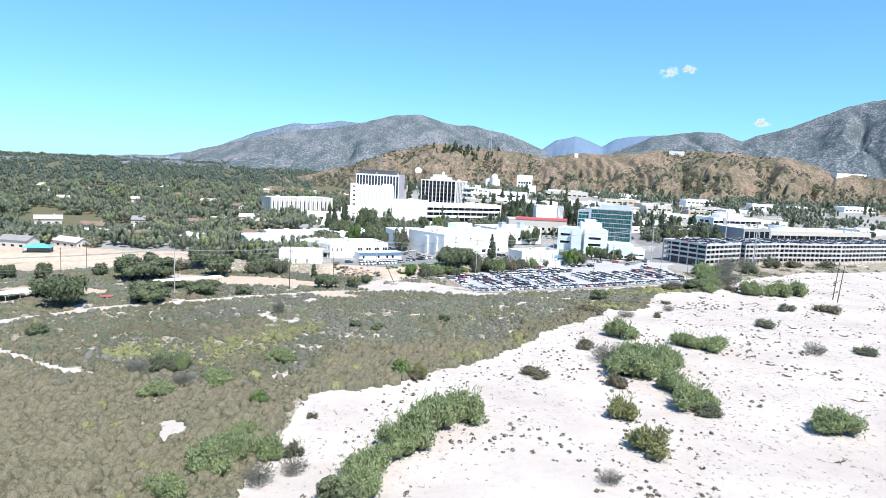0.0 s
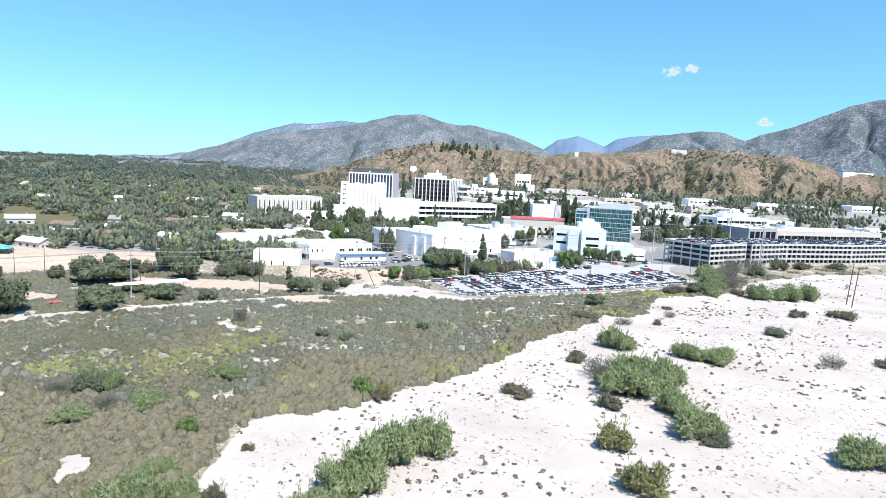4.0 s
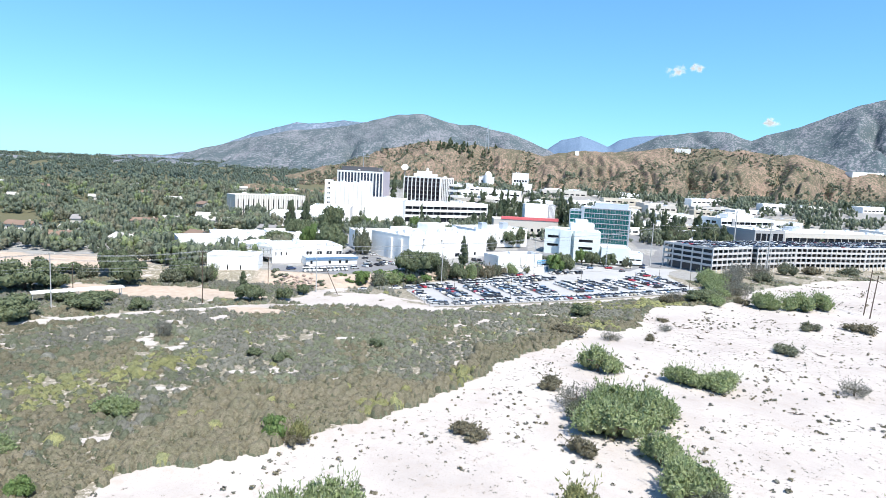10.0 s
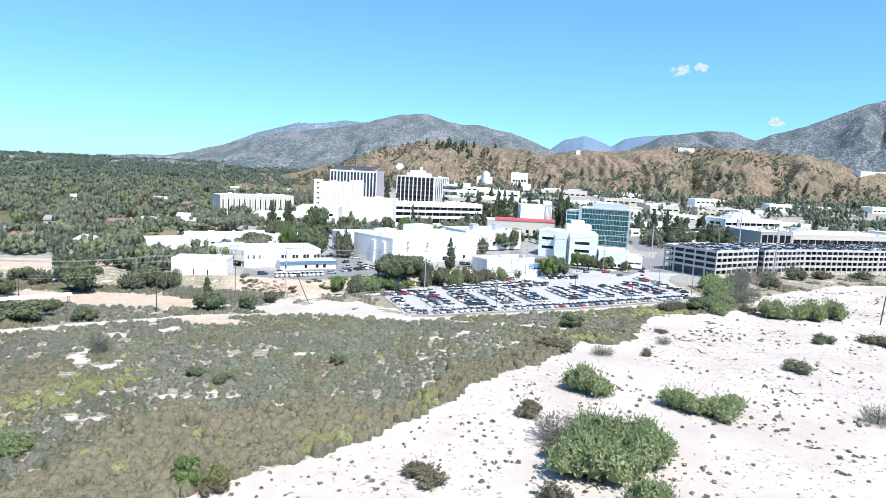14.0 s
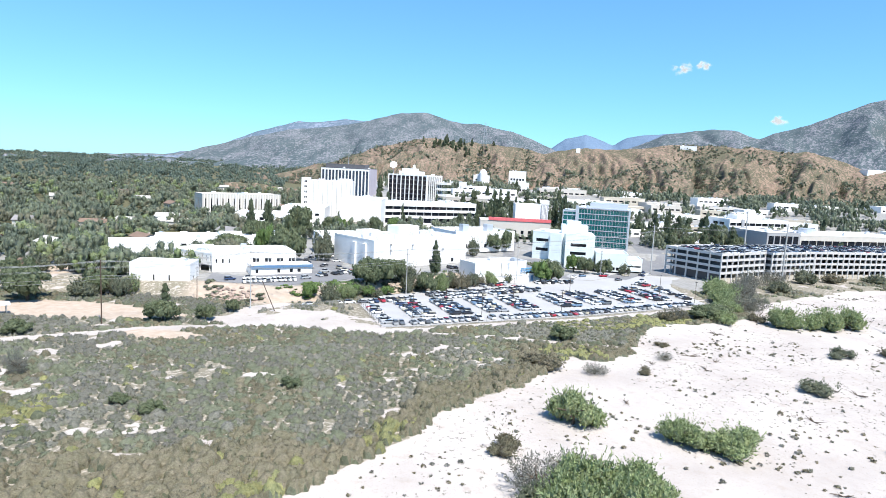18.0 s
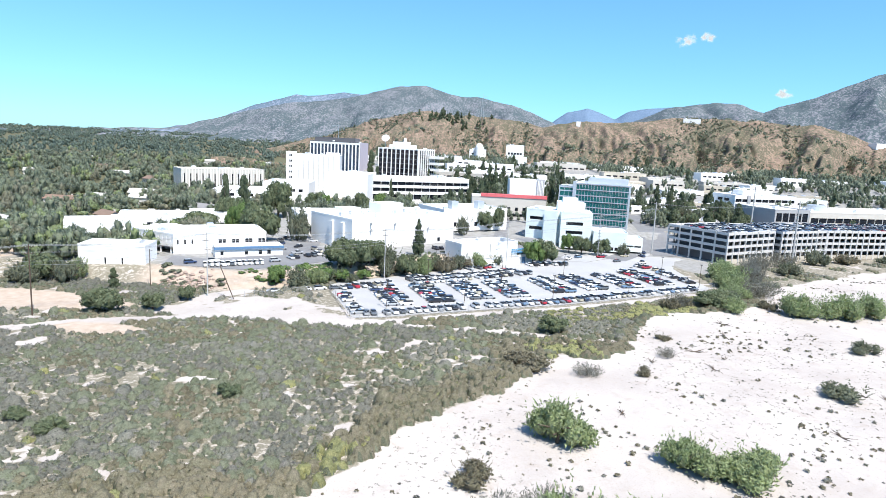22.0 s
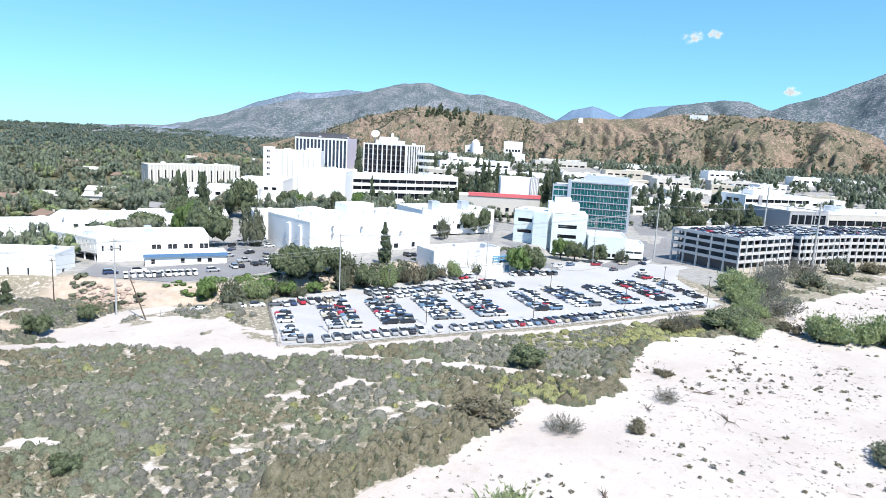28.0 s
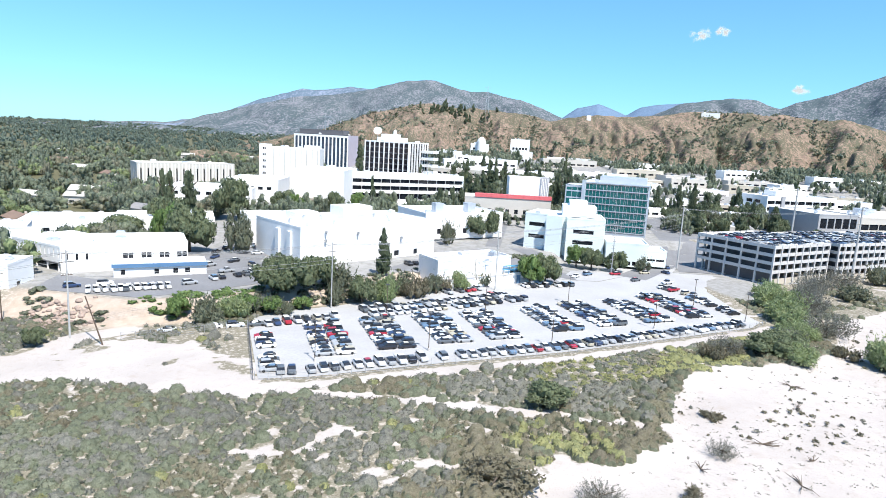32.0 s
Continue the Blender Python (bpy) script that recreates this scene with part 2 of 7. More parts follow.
# ---------------------------------------------------------------- mesh helpers
class Solid:
    """Collects vertices and faces for one mesh."""

    def __init__(self):
        self.v, self.f = [], []

    def quad(self, a, b, c, d):
        n = len(self.v)
        self.v += [tuple(a), tuple(b), tuple(c), tuple(d)]
        self.f.append((n, n + 1, n + 2, n + 3))
        return self

    def box(self, x0, y0, z0, x1, y1, z1):
        n = len(self.v)
        self.v += [(x0, y0, z0), (x1, y0, z0), (x1, y1, z0), (x0, y1, z0), (x0, y0, z1), (x1, y0, z1), (x1, y1, z1), (x0, y1, z1)]
        self.f += [tuple(n + i for i in q) for q in ((0, 3, 2, 1), (4, 5, 6, 7), (0, 1, 5, 4), (1, 2, 6, 5), (2, 3, 7, 6), (3, 0, 4, 7))]
        return self

    def prism(self, outline, z0, z1):
        """An upright prism on a counter-clockwise outline."""
        n, k = len(self.v), len(outline)
        self.v += [(x, y, z0) for x, y in outline] + [(x, y, z1) for x, y in outline]
        self.f.append(tuple(n + i for i in reversed(range(k))))
        self.f.append(tuple(n + k + i for i in range(k)))
        self.f += [(n + i, n + (i + 1) % k, n + k + (i + 1) % k, n + k + i) for i in range(k)]
        return self

    def tube(self, p, q, r0, r1, sides=6):
        p, q = Vector(p), Vector(q)
        d = (q - p).normalized()
        u = d.orthogonal().normalized()
        w = d.cross(u)
        n = len(self.v)
        for c, r in ((p, r0), (q, r1)):
            for i in range(sides):
                a = 2 * math.pi * i / sides
                self.v.append(tuple(c + (u * math.cos(a) + w * math.sin(a)) * r))
        self.f += [(n + i, n + (i + 1) % sides, n + sides + (i + 1) % sides, n + sides + i) for i in range(sides)]
        self.f.append(tuple(n + i for i in reversed(range(sides))))
        self.f.append(tuple(n + sides + i for i in range(sides)))
        return self

    def path(self, pts, r0, r1, sides=4):
        """A bent tube through points."""
        pts = [Vector(p) for p in pts]
        base = len(self.v)
        for i, p in enumerate(pts):
            d = (pts[min(i + 1, len(pts) - 1)] - pts[max(i - 1, 0)]).normalized()
            u = d.orthogonal().normalized()
            w = d.cross(u)
            r = r0 + (r1 - r0) * i / (len(pts) - 1)
            self.v += [tuple(p + (u * math.cos(2 * math.pi * k / sides) + w * math.sin(2 * math.pi * k / sides)) * r) for k in range(sides)]
        for i in range(len(pts) - 1):
            a, b = base + i * sides, base + (i + 1) * sides
            self.f += [(a + k, a + (k + 1) % sides, b + (k + 1) % sides, b + k) for k in range(sides)]
        self.f.append(tuple(base + k for k in reversed(range(sides))))
        self.f.append(tuple(base + (len(pts) - 1) * sides + k for k in range(sides)))
        return self

    def mesh(self, name):
        me = bpy.data.meshes.new(name)
        me.from_pydata(self.v, [], self.f)
        me.update()
        return me


def part(name, solid, material, parent=None, label=""):
    me = solid if isinstance(solid, bpy.types.Mesh) else solid.mesh(name)
    if not me.materials:
        me.materials.append(material)
    ob = new(name, me)
    ob.parent = parent
    if label:
        ob["label"] = label
    return ob


def thing(name, m, label, category, group="", kind=""):
    ob = new(name)
    ob.matrix_world = m
    ob.empty_display_size = 0.5
    return tagged(ob, label, category, group, kind)


def bulk(name, verts, faces, material, label, category, kind="stuff", soft=0):
    """One large mesh out of arrays."""
    me = bpy.data.meshes.new(name)
    nf, k = faces.shape
    me.vertices.add(len(verts))
    me.vertices.foreach_set("co", np.asarray(verts, dtype=np.float32).ravel())
    me.loops.add(nf * k)
    me.loops.foreach_set("vertex_index", np.asarray(faces, dtype=np.int32).ravel())
    me.polygons.add(nf)
    me.polygons.foreach_set("loop_start", np.arange(nf, dtype=np.int32) * k)
    me.update(calc_edges=True)
    if soft:
        me.polygons.foreach_set("use_smooth", np.arange(nf) < soft)
    if k == 4:
        me.polygons.foreach_set("use_smooth", np.ones(nf, dtype=bool))
    me.materials.append(material)
    return tagged(new(name, me), label, category, kind=kind)


RNG = np.random.default_rng(7)


def smooth(a, b, x):
    t = np.clip((x - a) / (b - a), 0, 1)
    return t * t * (3 - 2 * t)


def value_noise(x, y, scale, seed=0):
    """Smooth 2D noise from 0 to 1."""
    x, y = np.asarray(x) / scale, np.asarray(y) / scale
    xi, yi = np.floor(x).astype(np.int64), np.floor(y).astype(np.int64)
    fx, fy = x - xi, y - yi
    fx, fy = fx * fx * (3 - 2 * fx), fy * fy * (3 - 2 * fy)

    def h(a, b):
        n = (a * 374761393 + b * 668265263 + seed * 974711) & 0xFFFFFFFF
        n = ((n ^ (n >> 13)) * 1274126177) & 0xFFFFFFFF
        return ((n ^ (n >> 16)) & 0xFFFF) / 65535.0

    return (h(xi, yi) * (1 - fx) + h(xi + 1, yi) * fx) * (1 - fy) + (h(xi, yi + 1) * (1 - fx) + h(xi + 1, yi + 1) * fx) * fy


def fbm(x, y, scale, octaves=4, seed=0):
    s, a, t = 0, 1, 0
    for i in range(octaves):
        s = s + a * value_noise(x, y, scale / 2**i, seed + i)
        t += a
        a *= 0.5
    return s / t


def line_y(points, x):
    xs, ys = zip(*points)
    return np.interp(x, xs, ys)


# ---------------------------------------------------------------- the lie of the land
# the edge between scrub and the sandy wash, as y over x
WASH = [(-400, -60), (-150, 20), (-60, 30), (-36, 60), (-34, 119), (-35.5, 145), (-32, 156), (-16, 163.5), (-5, 175), (8.5, 186), (17, 194.5), (25, 206), (32.5, 218), (38, 231.5), (48, 242.5), (61, 256), (66, 263.5), (70, 275.5), (85, 278.5), (98, 289), (105, 310), (115, 327), (126, 334), (146, 337), (163, 351), (168, 359), (181, 381), (215, 408), (256, 436), (300, 450), (360, 476), (700, 560), (2500, 900)]
# the foot of the bank below the campus
BANK = [(-400, 300), (-160, 330), (-62, 334), (-30, 330), (-12, 340), (18, 366), (49, 400), (86, 436), (112, 470), (160, 500), (400, 600), (2500, 1100)]


def land(x, y):
    """Height of the ground."""
    b = y - line_y(BANK, x)
    z = 4.0 * smooth(0, 13, b)
    z = z + np.clip(y - 470, 0, 420) * 0.022
    z = z + np.clip(np.hypot(x, y) - 690, 0, 220) * 0.085 * smooth(-130, -50, x)
    left = smooth(-60, -260, x)
    z = z + left * np.clip(np.hypot(x, y) - 560, 0, 3000) * 0.0105
    wash = smooth(0, 6, line_y(WASH, x) - y)
    z = z - 0.7 * wash
    z = z + (1 - smooth(0, 20, b)) * (fbm(x, y, 22, 3, 3) - 0.5) * 1.1 + (fbm(x, y, 5, 2, 9) - 0.5) * 0.25 * (1 - smooth(0, 10, b))
    lot = smooth(-16, -6, y - line_y(LOT_FRONT, x)) * smooth(0, 6, x - 0) * (1 - smooth(150, 160, x))
    z = np.where(b < 0, z * (1 - lot), z)
    return z


LOT_FRONT = [(-60, 286), (17, 304), (27, 307), (55, 321), (86, 335), (120, 354), (147, 370), (170, 385)]


def at(x, y, dz=0.0):
    return float(land(np.array([x], float), np.array([y], float))[0]) + dz


def near_line(x, y, pts):
    """Distance to a polyline."""
    best = np.full(np.shape(x), 1e9)
    for (ax, ay), (bx, by) in zip(pts, pts[1:]):
        dx, dy = bx - ax, by - ay
        t = np.clip(((x - ax) * dx + (y - ay) * dy) / (dx * dx + dy * dy), 0, 1)
        best = np.minimum(best, np.hypot(x - ax - t * dx, y - ay - t * dy))
    return best


# dirt roads and trails: width and line
ROADS = [
    (5.5, [(-240, 130), (-152, 208), (-133, 231), (-106, 252), (-80, 272), (-60, 284), (-38, 293), (-20, 300)]),
    (9.0, [(-40, 303), (-25, 302), (0, 300), (16, 299)]),
    (3.2, [(10, 299), (39, 300), (56, 298), (80, 296), (99, 295), (110, 292)]),
    (3.5, [(16, 300), (28, 303), (56, 317), (87, 331), (121, 350), (148, 366), (155, 372)]),
    (3.0, [(-175, 205), (-133, 180), (-113, 169), (-91, 160)]),
    (7.0, [(-35, 305), (-33, 322), (-25, 330)]),
    (3.0, [(-19, 322), (0, 318), (14, 312)]),
]
BARE = [(57.5, 274.5, 4.5, 2.2), (-57.5, 128.7, 3.0, 4.5), (-7, 249.5, 4, 1.2), (-16.5, 213.5, 2.2, 1.4), (-30, 232, 3, 1.4), (-44, 168, 2.2, 1.5), (-70, 150, 2, 3), (-12, 314, 20, 8), (4, 306, 14, 5)]
YARDS = [(-225, 332, 58, 34), (-152, 352, 34, 14), (-95, 305, 44, 12), (-48, 281, 13, 5), (-165, 262, 22, 9)]


def soils(x, y):
    """Shares of sand, bare dirt and town ground."""
    w = line_y(WASH, x) - y
    wob = (fbm(x, y, 7, 3, 21) - 0.5) * 6
    sand = smooth(-2.0, 2.0, w + wob)
    patch = fbm(x, y, 7, 3, 33)
    sand = np.maximum(sand, smooth(0.72, 0.78, patch) * 0.8)
    thread = np.abs(fbm(x * 1.25, y * 0.8, 16, 3, 35) - 0.5) + 0.10 * np.abs(fbm(x, y, 45, 2, 36) - 0.42)
    sand = np.maximum(sand, (1 - smooth(0.006, 0.016, thread)) * smooth(-85, -60, x) * smooth(190, 215, y) * 0.9)
    speck = fbm(x, y, 4.5, 3, 37) + 0.35 * (fbm(x, y, 30, 2, 38) - 0.5)
    sand = np.maximum(sand, smooth(0.75, 0.80, speck) * smooth(-2, -22, w) * smooth(150, 200, y) * 0.95)
    for cx, cy, rx, ry in BARE:
        r = ((x - cx) / rx) ** 2 + ((y - cy) / ry) ** 2 + (fbm(x, y, 4, 3, 52) - 0.5) * 3.0
        sand = np.maximum(sand, 1 - smooth(0.7, 1.2, r))
    dirt = np.zeros(np.shape(x))
    for width, pts in ROADS:
        d = near_line(x, y, pts) + (fbm(x, y, 6, 2, 44) - 0.5) * 1.6
        dirt = np.maximum(dirt, 1 - smooth(width * 0.5 - 0.6, width * 0.5 + 0.8, d))
    sand = np.maximum(sand, dirt)
    b = y - line_y(BANK, x)
    yard = np.zeros(np.shape(x))
    for cx, cy, rx, ry in YARDS:
        r = ((x - cx) / rx) ** 2 + ((y - cy) / ry) ** 2 + (fbm(x, y, 12, 3, 50) - 0.5) * 0.6
        yard = np.maximum(yard, 1 - smooth(0.85, 1.1, r))
    bank = smooth(-2, 1, b) * (1 - smooth(12, 16, b)) * smooth(-70, -60, x) * (1 - smooth(86, 95, x))
    yard = np.maximum(yard, bank * 0.9)
    town = smooth(12, 18, b) * (1 - yard)
    for cx, cy, rx, ry in ((170, 428, 15, 26), (160, 480, 30, 50), (132, 450, 22, 22), (100, 445, 22, 26)):
        town = np.maximum(town, 1 - smooth(0.8, 1.1, ((x - cx) / rx) ** 2 + ((y - cy) / ry) ** 2))
    return sand, yard, town


def axis(lo, a, b, hi, step, grow=1.12):
    mid = np.arange(a, b + 0.01, step)
    up, s = [b], step
    while up[-1] < hi:
        s *= grow
        up.append(up[-1] + s)
    dn, s = [a], step
    while dn[-1] > lo:
        s *= grow
        dn.append(dn[-1] - s)
    return np.concatenate([np.array(dn[1:])[::-1], mid, np.array(up[1:])])


def sheet(xs, ys, zfun):
    X, Y = np.meshgrid(xs, ys)
    Z = zfun(X, Y)
    n, k = X.shape
    idx = np.arange(n * k).reshape(n, k)
    faces = np.stack([idx[:-1, :-1], idx[:-1, 1:], idx[1:, 1:], idx[1:, :-1]], -1).reshape(-1, 4)
    return np.stack([X, Y, Z], -1).reshape(-1, 3), faces


gv, gf = sheet(axis(-4800, -230, 340, 4800, 1.9), axis(-1500, 60, 480, 4900, 1.9), land)
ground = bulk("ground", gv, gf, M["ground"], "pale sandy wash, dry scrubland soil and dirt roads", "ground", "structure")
sa, ya, to = soils(gv[:, 0], gv[:, 1])
soil = ground.data.color_attributes.new("soil", "FLOAT_COLOR", "POINT")
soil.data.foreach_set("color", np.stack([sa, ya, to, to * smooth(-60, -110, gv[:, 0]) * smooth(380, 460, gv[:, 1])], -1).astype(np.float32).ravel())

# ---------------------------------------------------------------- hills and mountains (azimuth and elevation in degrees from the first eye)
RIDGE_HILL = [(-16, -1.9), (-12.6, -1.05), (-8.7, 0.14), (-5.7, 1.14), (-3.7, 1.85), (-1.2, 2.4), (0.4, 2.25), (2.9, 2.25), (5.5, 2.1), (7.5, 1.85), (8.7, 1.6), (11, 2.0), (15.3, 2.3), (19.9, 2.7), (24.3, 2.6), (28.4, 2.3), (30, 1.9), (31.4, 1.3), (34.7, 0.95), (42, 0.8), (50, 0.3)]
RIDGE_LEFT = [(-60, -0.6), (-35, -0.5), (-24, 0.2), (-20.5, 0.95), (-17.5, 1.95), (-14.6, 2.75), (-12.2, 3.05), (-10, 3.35), (-7.6, 3.95), (-6.2, 4.25), (-4.8, 4.65), (-2.7, 4.86), (-0.8, 4.4), (1.8, 4.05), (4.9, 3.63), (6.9, 2.88), (8.5, 2.25), (10, 1.4), (13, 0.5)]
RIDGE_HAZE = [(-27, -0.2), (-22, 0.5), (-19.3, 1.5), (-17.5, 2.28), (-14.6, 3.23), (-13.6, 3.62), (-12.6, 3.55), (-11.4, 3.75), (-9.6, 4.02), (-8.2, 3.86), (-6.8, 4.0), (-4, 3.4), (0, 2.0)]
RIDGE_BLUE = [(6, 0.5), (8, 2.1), (9.6, 3.2), (11.3, 3.55), (12.6, 3.2), (13.6, 2.85), (14.7, 3.52), (16.1, 3.8), (18, 3.86), (21, 3.0), (24, 1.5)]
RIDGE_RIGHT = [(12, 0.6), (14.8, 2.4), (17.5, 3.7), (19.8, 4.15), (21.5, 4.33), (23.3, 4.0), (24.8, 3.58), (25.8, 4.05), (28.1, 4.75), (30, 5.6), (31.7, 6.22), (34.1, 6.8), (40, 8.5), (50, 9), (60, 6)]
EYE0 = 58.6


def range_of_hills(name, ridge, near, far, crest, base, material, label, n_az, n_r, relief, gully, seed, rills=0.3, jag=26):
    """A slope that climbs from near to a crest and falls behind it, in polar steps."""
    az = np.radians(np.linspace(ridge[0][0], ridge[-1][0], n_az))
    r = np.concatenate([np.linspace(near, crest, n_r), np.linspace(crest, far, n_r // 3)[1:]])
    A, R = np.meshgrid(az, r)
    top = EYE0 + crest * np.tan(np.radians(np.interp(np.degrees(A), *zip(*ridge)))) + (fbm(A * crest, A * 0, crest * 0.04, 4, seed + 12) - 0.5) * jag
    wob = (fbm(A * crest, A * 0, 260, 2, seed + 4) - 0.5) * 0.22
    u = np.clip((R - near) / (crest - near), 0, 1)
    rise = np.clip(u + wob * np.sin(np.pi * u), 0, 1) ** 0.85
    fall = np.clip((far - R) / (far - crest), 0, 1)
    k = np.where(R <= crest, rise, fall)
    X, Y = R * np.sin(A), R * np.cos(A)
    swirl = (fbm(X, Y, gully * 2, 2, seed + 2) - 0.5) * gully * 1.1
    cut = np.abs(fbm(A * crest + swirl, R * 0.22, gully, 3, seed) - 0.5) * 2
    hollow = 1 - np.clip(cut * 3.0, 0, 1) ** 0.8
    Z = base + (top - base) * k - relief * hollow * np.sin(np.pi * np.clip(u, 0, 1)) ** 0.6
    rill = np.abs(fbm(A * crest + swirl * 0.7 + (fbm(X, Y, gully, 2, seed + 6) - 0.5) * gully * 0.5, R * 0.2, gully * 0.36, 3, seed + 5) - 0.5) * 2
    Z = Z - relief * rills * (1 - np.clip(rill * 2.5, 0, 1)) * np.sin(np.pi * np.clip(u, 0, 1)) ** 0.6
    fine = np.abs(fbm(A * crest + (fbm(X, Y, gully * 0.5, 2, seed + 9) - 0.5) * gully * 0.4, R * 0.25, gully * 0.15, 3, seed + 8) - 0.5) * 2
    Z = Z - relief * rills * 0.4 * (1 - np.clip(fine * 2.5, 0, 1)) * np.sin(np.pi * np.clip(u, 0, 1)) ** 0.5
    Z = Z + (fbm(X, Y, gully * 0.3, 3, seed + 7) - 0.5) * relief * 0.22 * (k > 0.02)
    Z[0] -= 45
    n, m = X.shape
    idx = np.arange(n * m).reshape(n, m)
    faces = np.stack([idx[:-1, :-1], idx[:-1, 1:], idx[1:, 1:], idx[1:, :-1]], -1).reshape(-1, 4)
    verts = np.stack([X, Y, Z], -1).reshape(-1, 3)
    return bulk(name, verts, faces, material, label, "hill" if crest < 2000 else "mountain", "structure"), (az, r, Z, hollow)


hill, HILL = range_of_hills("hill", RIDGE_HILL, 905, 1700, 1280, 26, M["hill"], "dry brown hillside with eroded gullies and scattered brush", 660, 130, 36, 105, 11, 0.42, 7)
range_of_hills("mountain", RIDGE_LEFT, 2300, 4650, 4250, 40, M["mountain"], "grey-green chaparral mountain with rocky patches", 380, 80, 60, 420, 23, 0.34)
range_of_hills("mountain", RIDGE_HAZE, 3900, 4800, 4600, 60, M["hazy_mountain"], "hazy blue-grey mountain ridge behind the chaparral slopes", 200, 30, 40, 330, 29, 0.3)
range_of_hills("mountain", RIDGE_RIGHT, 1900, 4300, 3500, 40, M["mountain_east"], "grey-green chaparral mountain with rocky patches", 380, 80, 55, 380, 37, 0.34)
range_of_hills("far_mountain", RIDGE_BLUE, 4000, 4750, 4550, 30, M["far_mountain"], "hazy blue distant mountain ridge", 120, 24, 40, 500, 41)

# ---------------------------------------------------------------- buildings
SIDES = {"front": 0, "right": 90, "back": 180, "left": 270}
FOOT = []  # footprints kept clear of trees: centre x, y, half length


def side_point(side, W, D, u, d, z):
    return {"front": (u, d, z), "right": (W - d, u, z), "back": (W - u, D - d, z), "left": (d, D - u, z)}[side]


def facade(wall, root, side, W, D, z1, rows, cols, glass, depth=0.35, pane_name="window"):
    """A wall with real openings, their reveals, and one pane in each."""
    length = W if side in ("front", "back") else D
    us = sorted({0.0, length, *[e for c in cols for e in c]})
    zs = sorted({0.0, z1, *[e for r in rows for e in r]})
    P = lambda u, z, d=0.0: side_point(side, W, D, u, d, z)
    meshes = {}
    for ua, ub in zip(us, us[1:]):
        for za, zb in zip(zs, zs[1:]):
            hole = any(a <= ua + 1e-6 and ub <= b + 1e-6 for a, b in cols) and any(a <= za + 1e-6 and zb <= b + 1e-6 for a, b in rows)
            if not hole:
                wall.quad(P(ua, za), P(ub, za), P(ub, zb), P(ua, zb))
                continue
            wall.quad(P(ua, za), P(ua, za, depth), P(ub, za, depth), P(ub, za))
            wall.quad(P(ua, zb), P(ub, zb), P(ub, zb, depth), P(ua, zb, depth))
            wall.quad(P(ua, za), P(ua, zb), P(ua, zb, depth), P(ua, za, depth))
            wall.quad(P(ub, za), P(ub, za, depth), P(ub, zb, depth), P(ub, zb))
            key = (round(ub - ua, 2), round(zb - za, 2))
            if key not in meshes:
                meshes[key] = Solid().box(-0.02, 0, -0.02, key[0] + 0.02, 0.08, key[1] + 0.02).mesh(pane_name)
            w = part(pane_name, meshes[key], glass, root)
            w.matrix_local = pose(*P(ua, za, depth), 0, 0, SIDES[side])


def grid(a, b, n, share=0.6):
    """n spans between a and b, each filling a share of its bay."""
    bay = (b - a) / n
    return [(a + bay * (i + 0.5 - share / 2), a + bay * (i + 0.5 + share / 2)) for i in range(n)]


def building(label, A, theta, W, D, z0, z1, wall_mat, faces=None, glass="glass_dark", roof_mat="white_roof", name="building", coping="", units=0, depth=0.35, category="building", seed=1):
    """A flat-roofed block on its front left corner A. faces: side -> (rows, cols) or (rows, cols, glass)."""
    root = thing(name, pose(A[0], A[1], z0, 0, 0, theta), label, category)
    h = z1 - z0
    wall = Solid()
    faces = faces or {}
    for side in SIDES:
        spec = faces.get(side, ([], []))
        facade(wall, root, side, W, D, h, spec[0], spec[1], M[spec[2] if len(spec) > 2 else glass], depth)
    part("wall", wall, M[wall_mat], root)
    part("roof", Solid().box(0.05, 0.05, h - 1.0, W - 0.05, D - 0.05, h - 0.55), M[roof_mat], root)
    cop = Solid()
    for b in ((-0.06, -0.06, W + 0.06, 0.32), (-0.06, D - 0.32, W + 0.06, D + 0.06), (-0.06, 0.32, 0.32, D - 0.32), (W - 0.32, 0.32, W + 0.06, D - 0.32)):
        cop.box(b[0], b[1], h - 0.6, b[2], b[3], h + 0.12)
    part("parapet", cop, M[coping or wall_mat], root)
    rnd = random.Random(seed * 7 + int(abs(A[0])))
    for i in range(units):
        w, d, t = rnd.uniform(1.5, 4), rnd.uniform(1.5, 3.5), rnd.uniform(0.9, 2.0)
        x, y = rnd.uniform(1.5, max(1.6, W - w - 1.5)), rnd.uniform(1.5, max(1.6, D - d - 1.5))
        u = part("rooftop_unit", Solid().box(x, y, h - 0.56, x + w, y + d, h - 0.55 + t).box(x + 0.3, y + 0.3, h - 0.56 + t, x + w - 0.3, y + d - 0.3, h - 0.3 + t), M["panel" if i % 2 else "white_roof"], root)
    c, s = math.cos(radians(theta)), math.sin(radians(theta))
    FOOT.append((A[0] + c * W / 2 - s * D / 2, A[1] + s * W / 2 + c * D / 2, max(W, D) / 2 + 1, theta, W / 2 + 2, D / 2 + 2))
    return root


def block(root, name, x0, y0, z0, x1, y1, z1, material, label=""):
    return part(name, Solid().box(x0, y0, z0, x1, y1, z1), M[material], root, label)


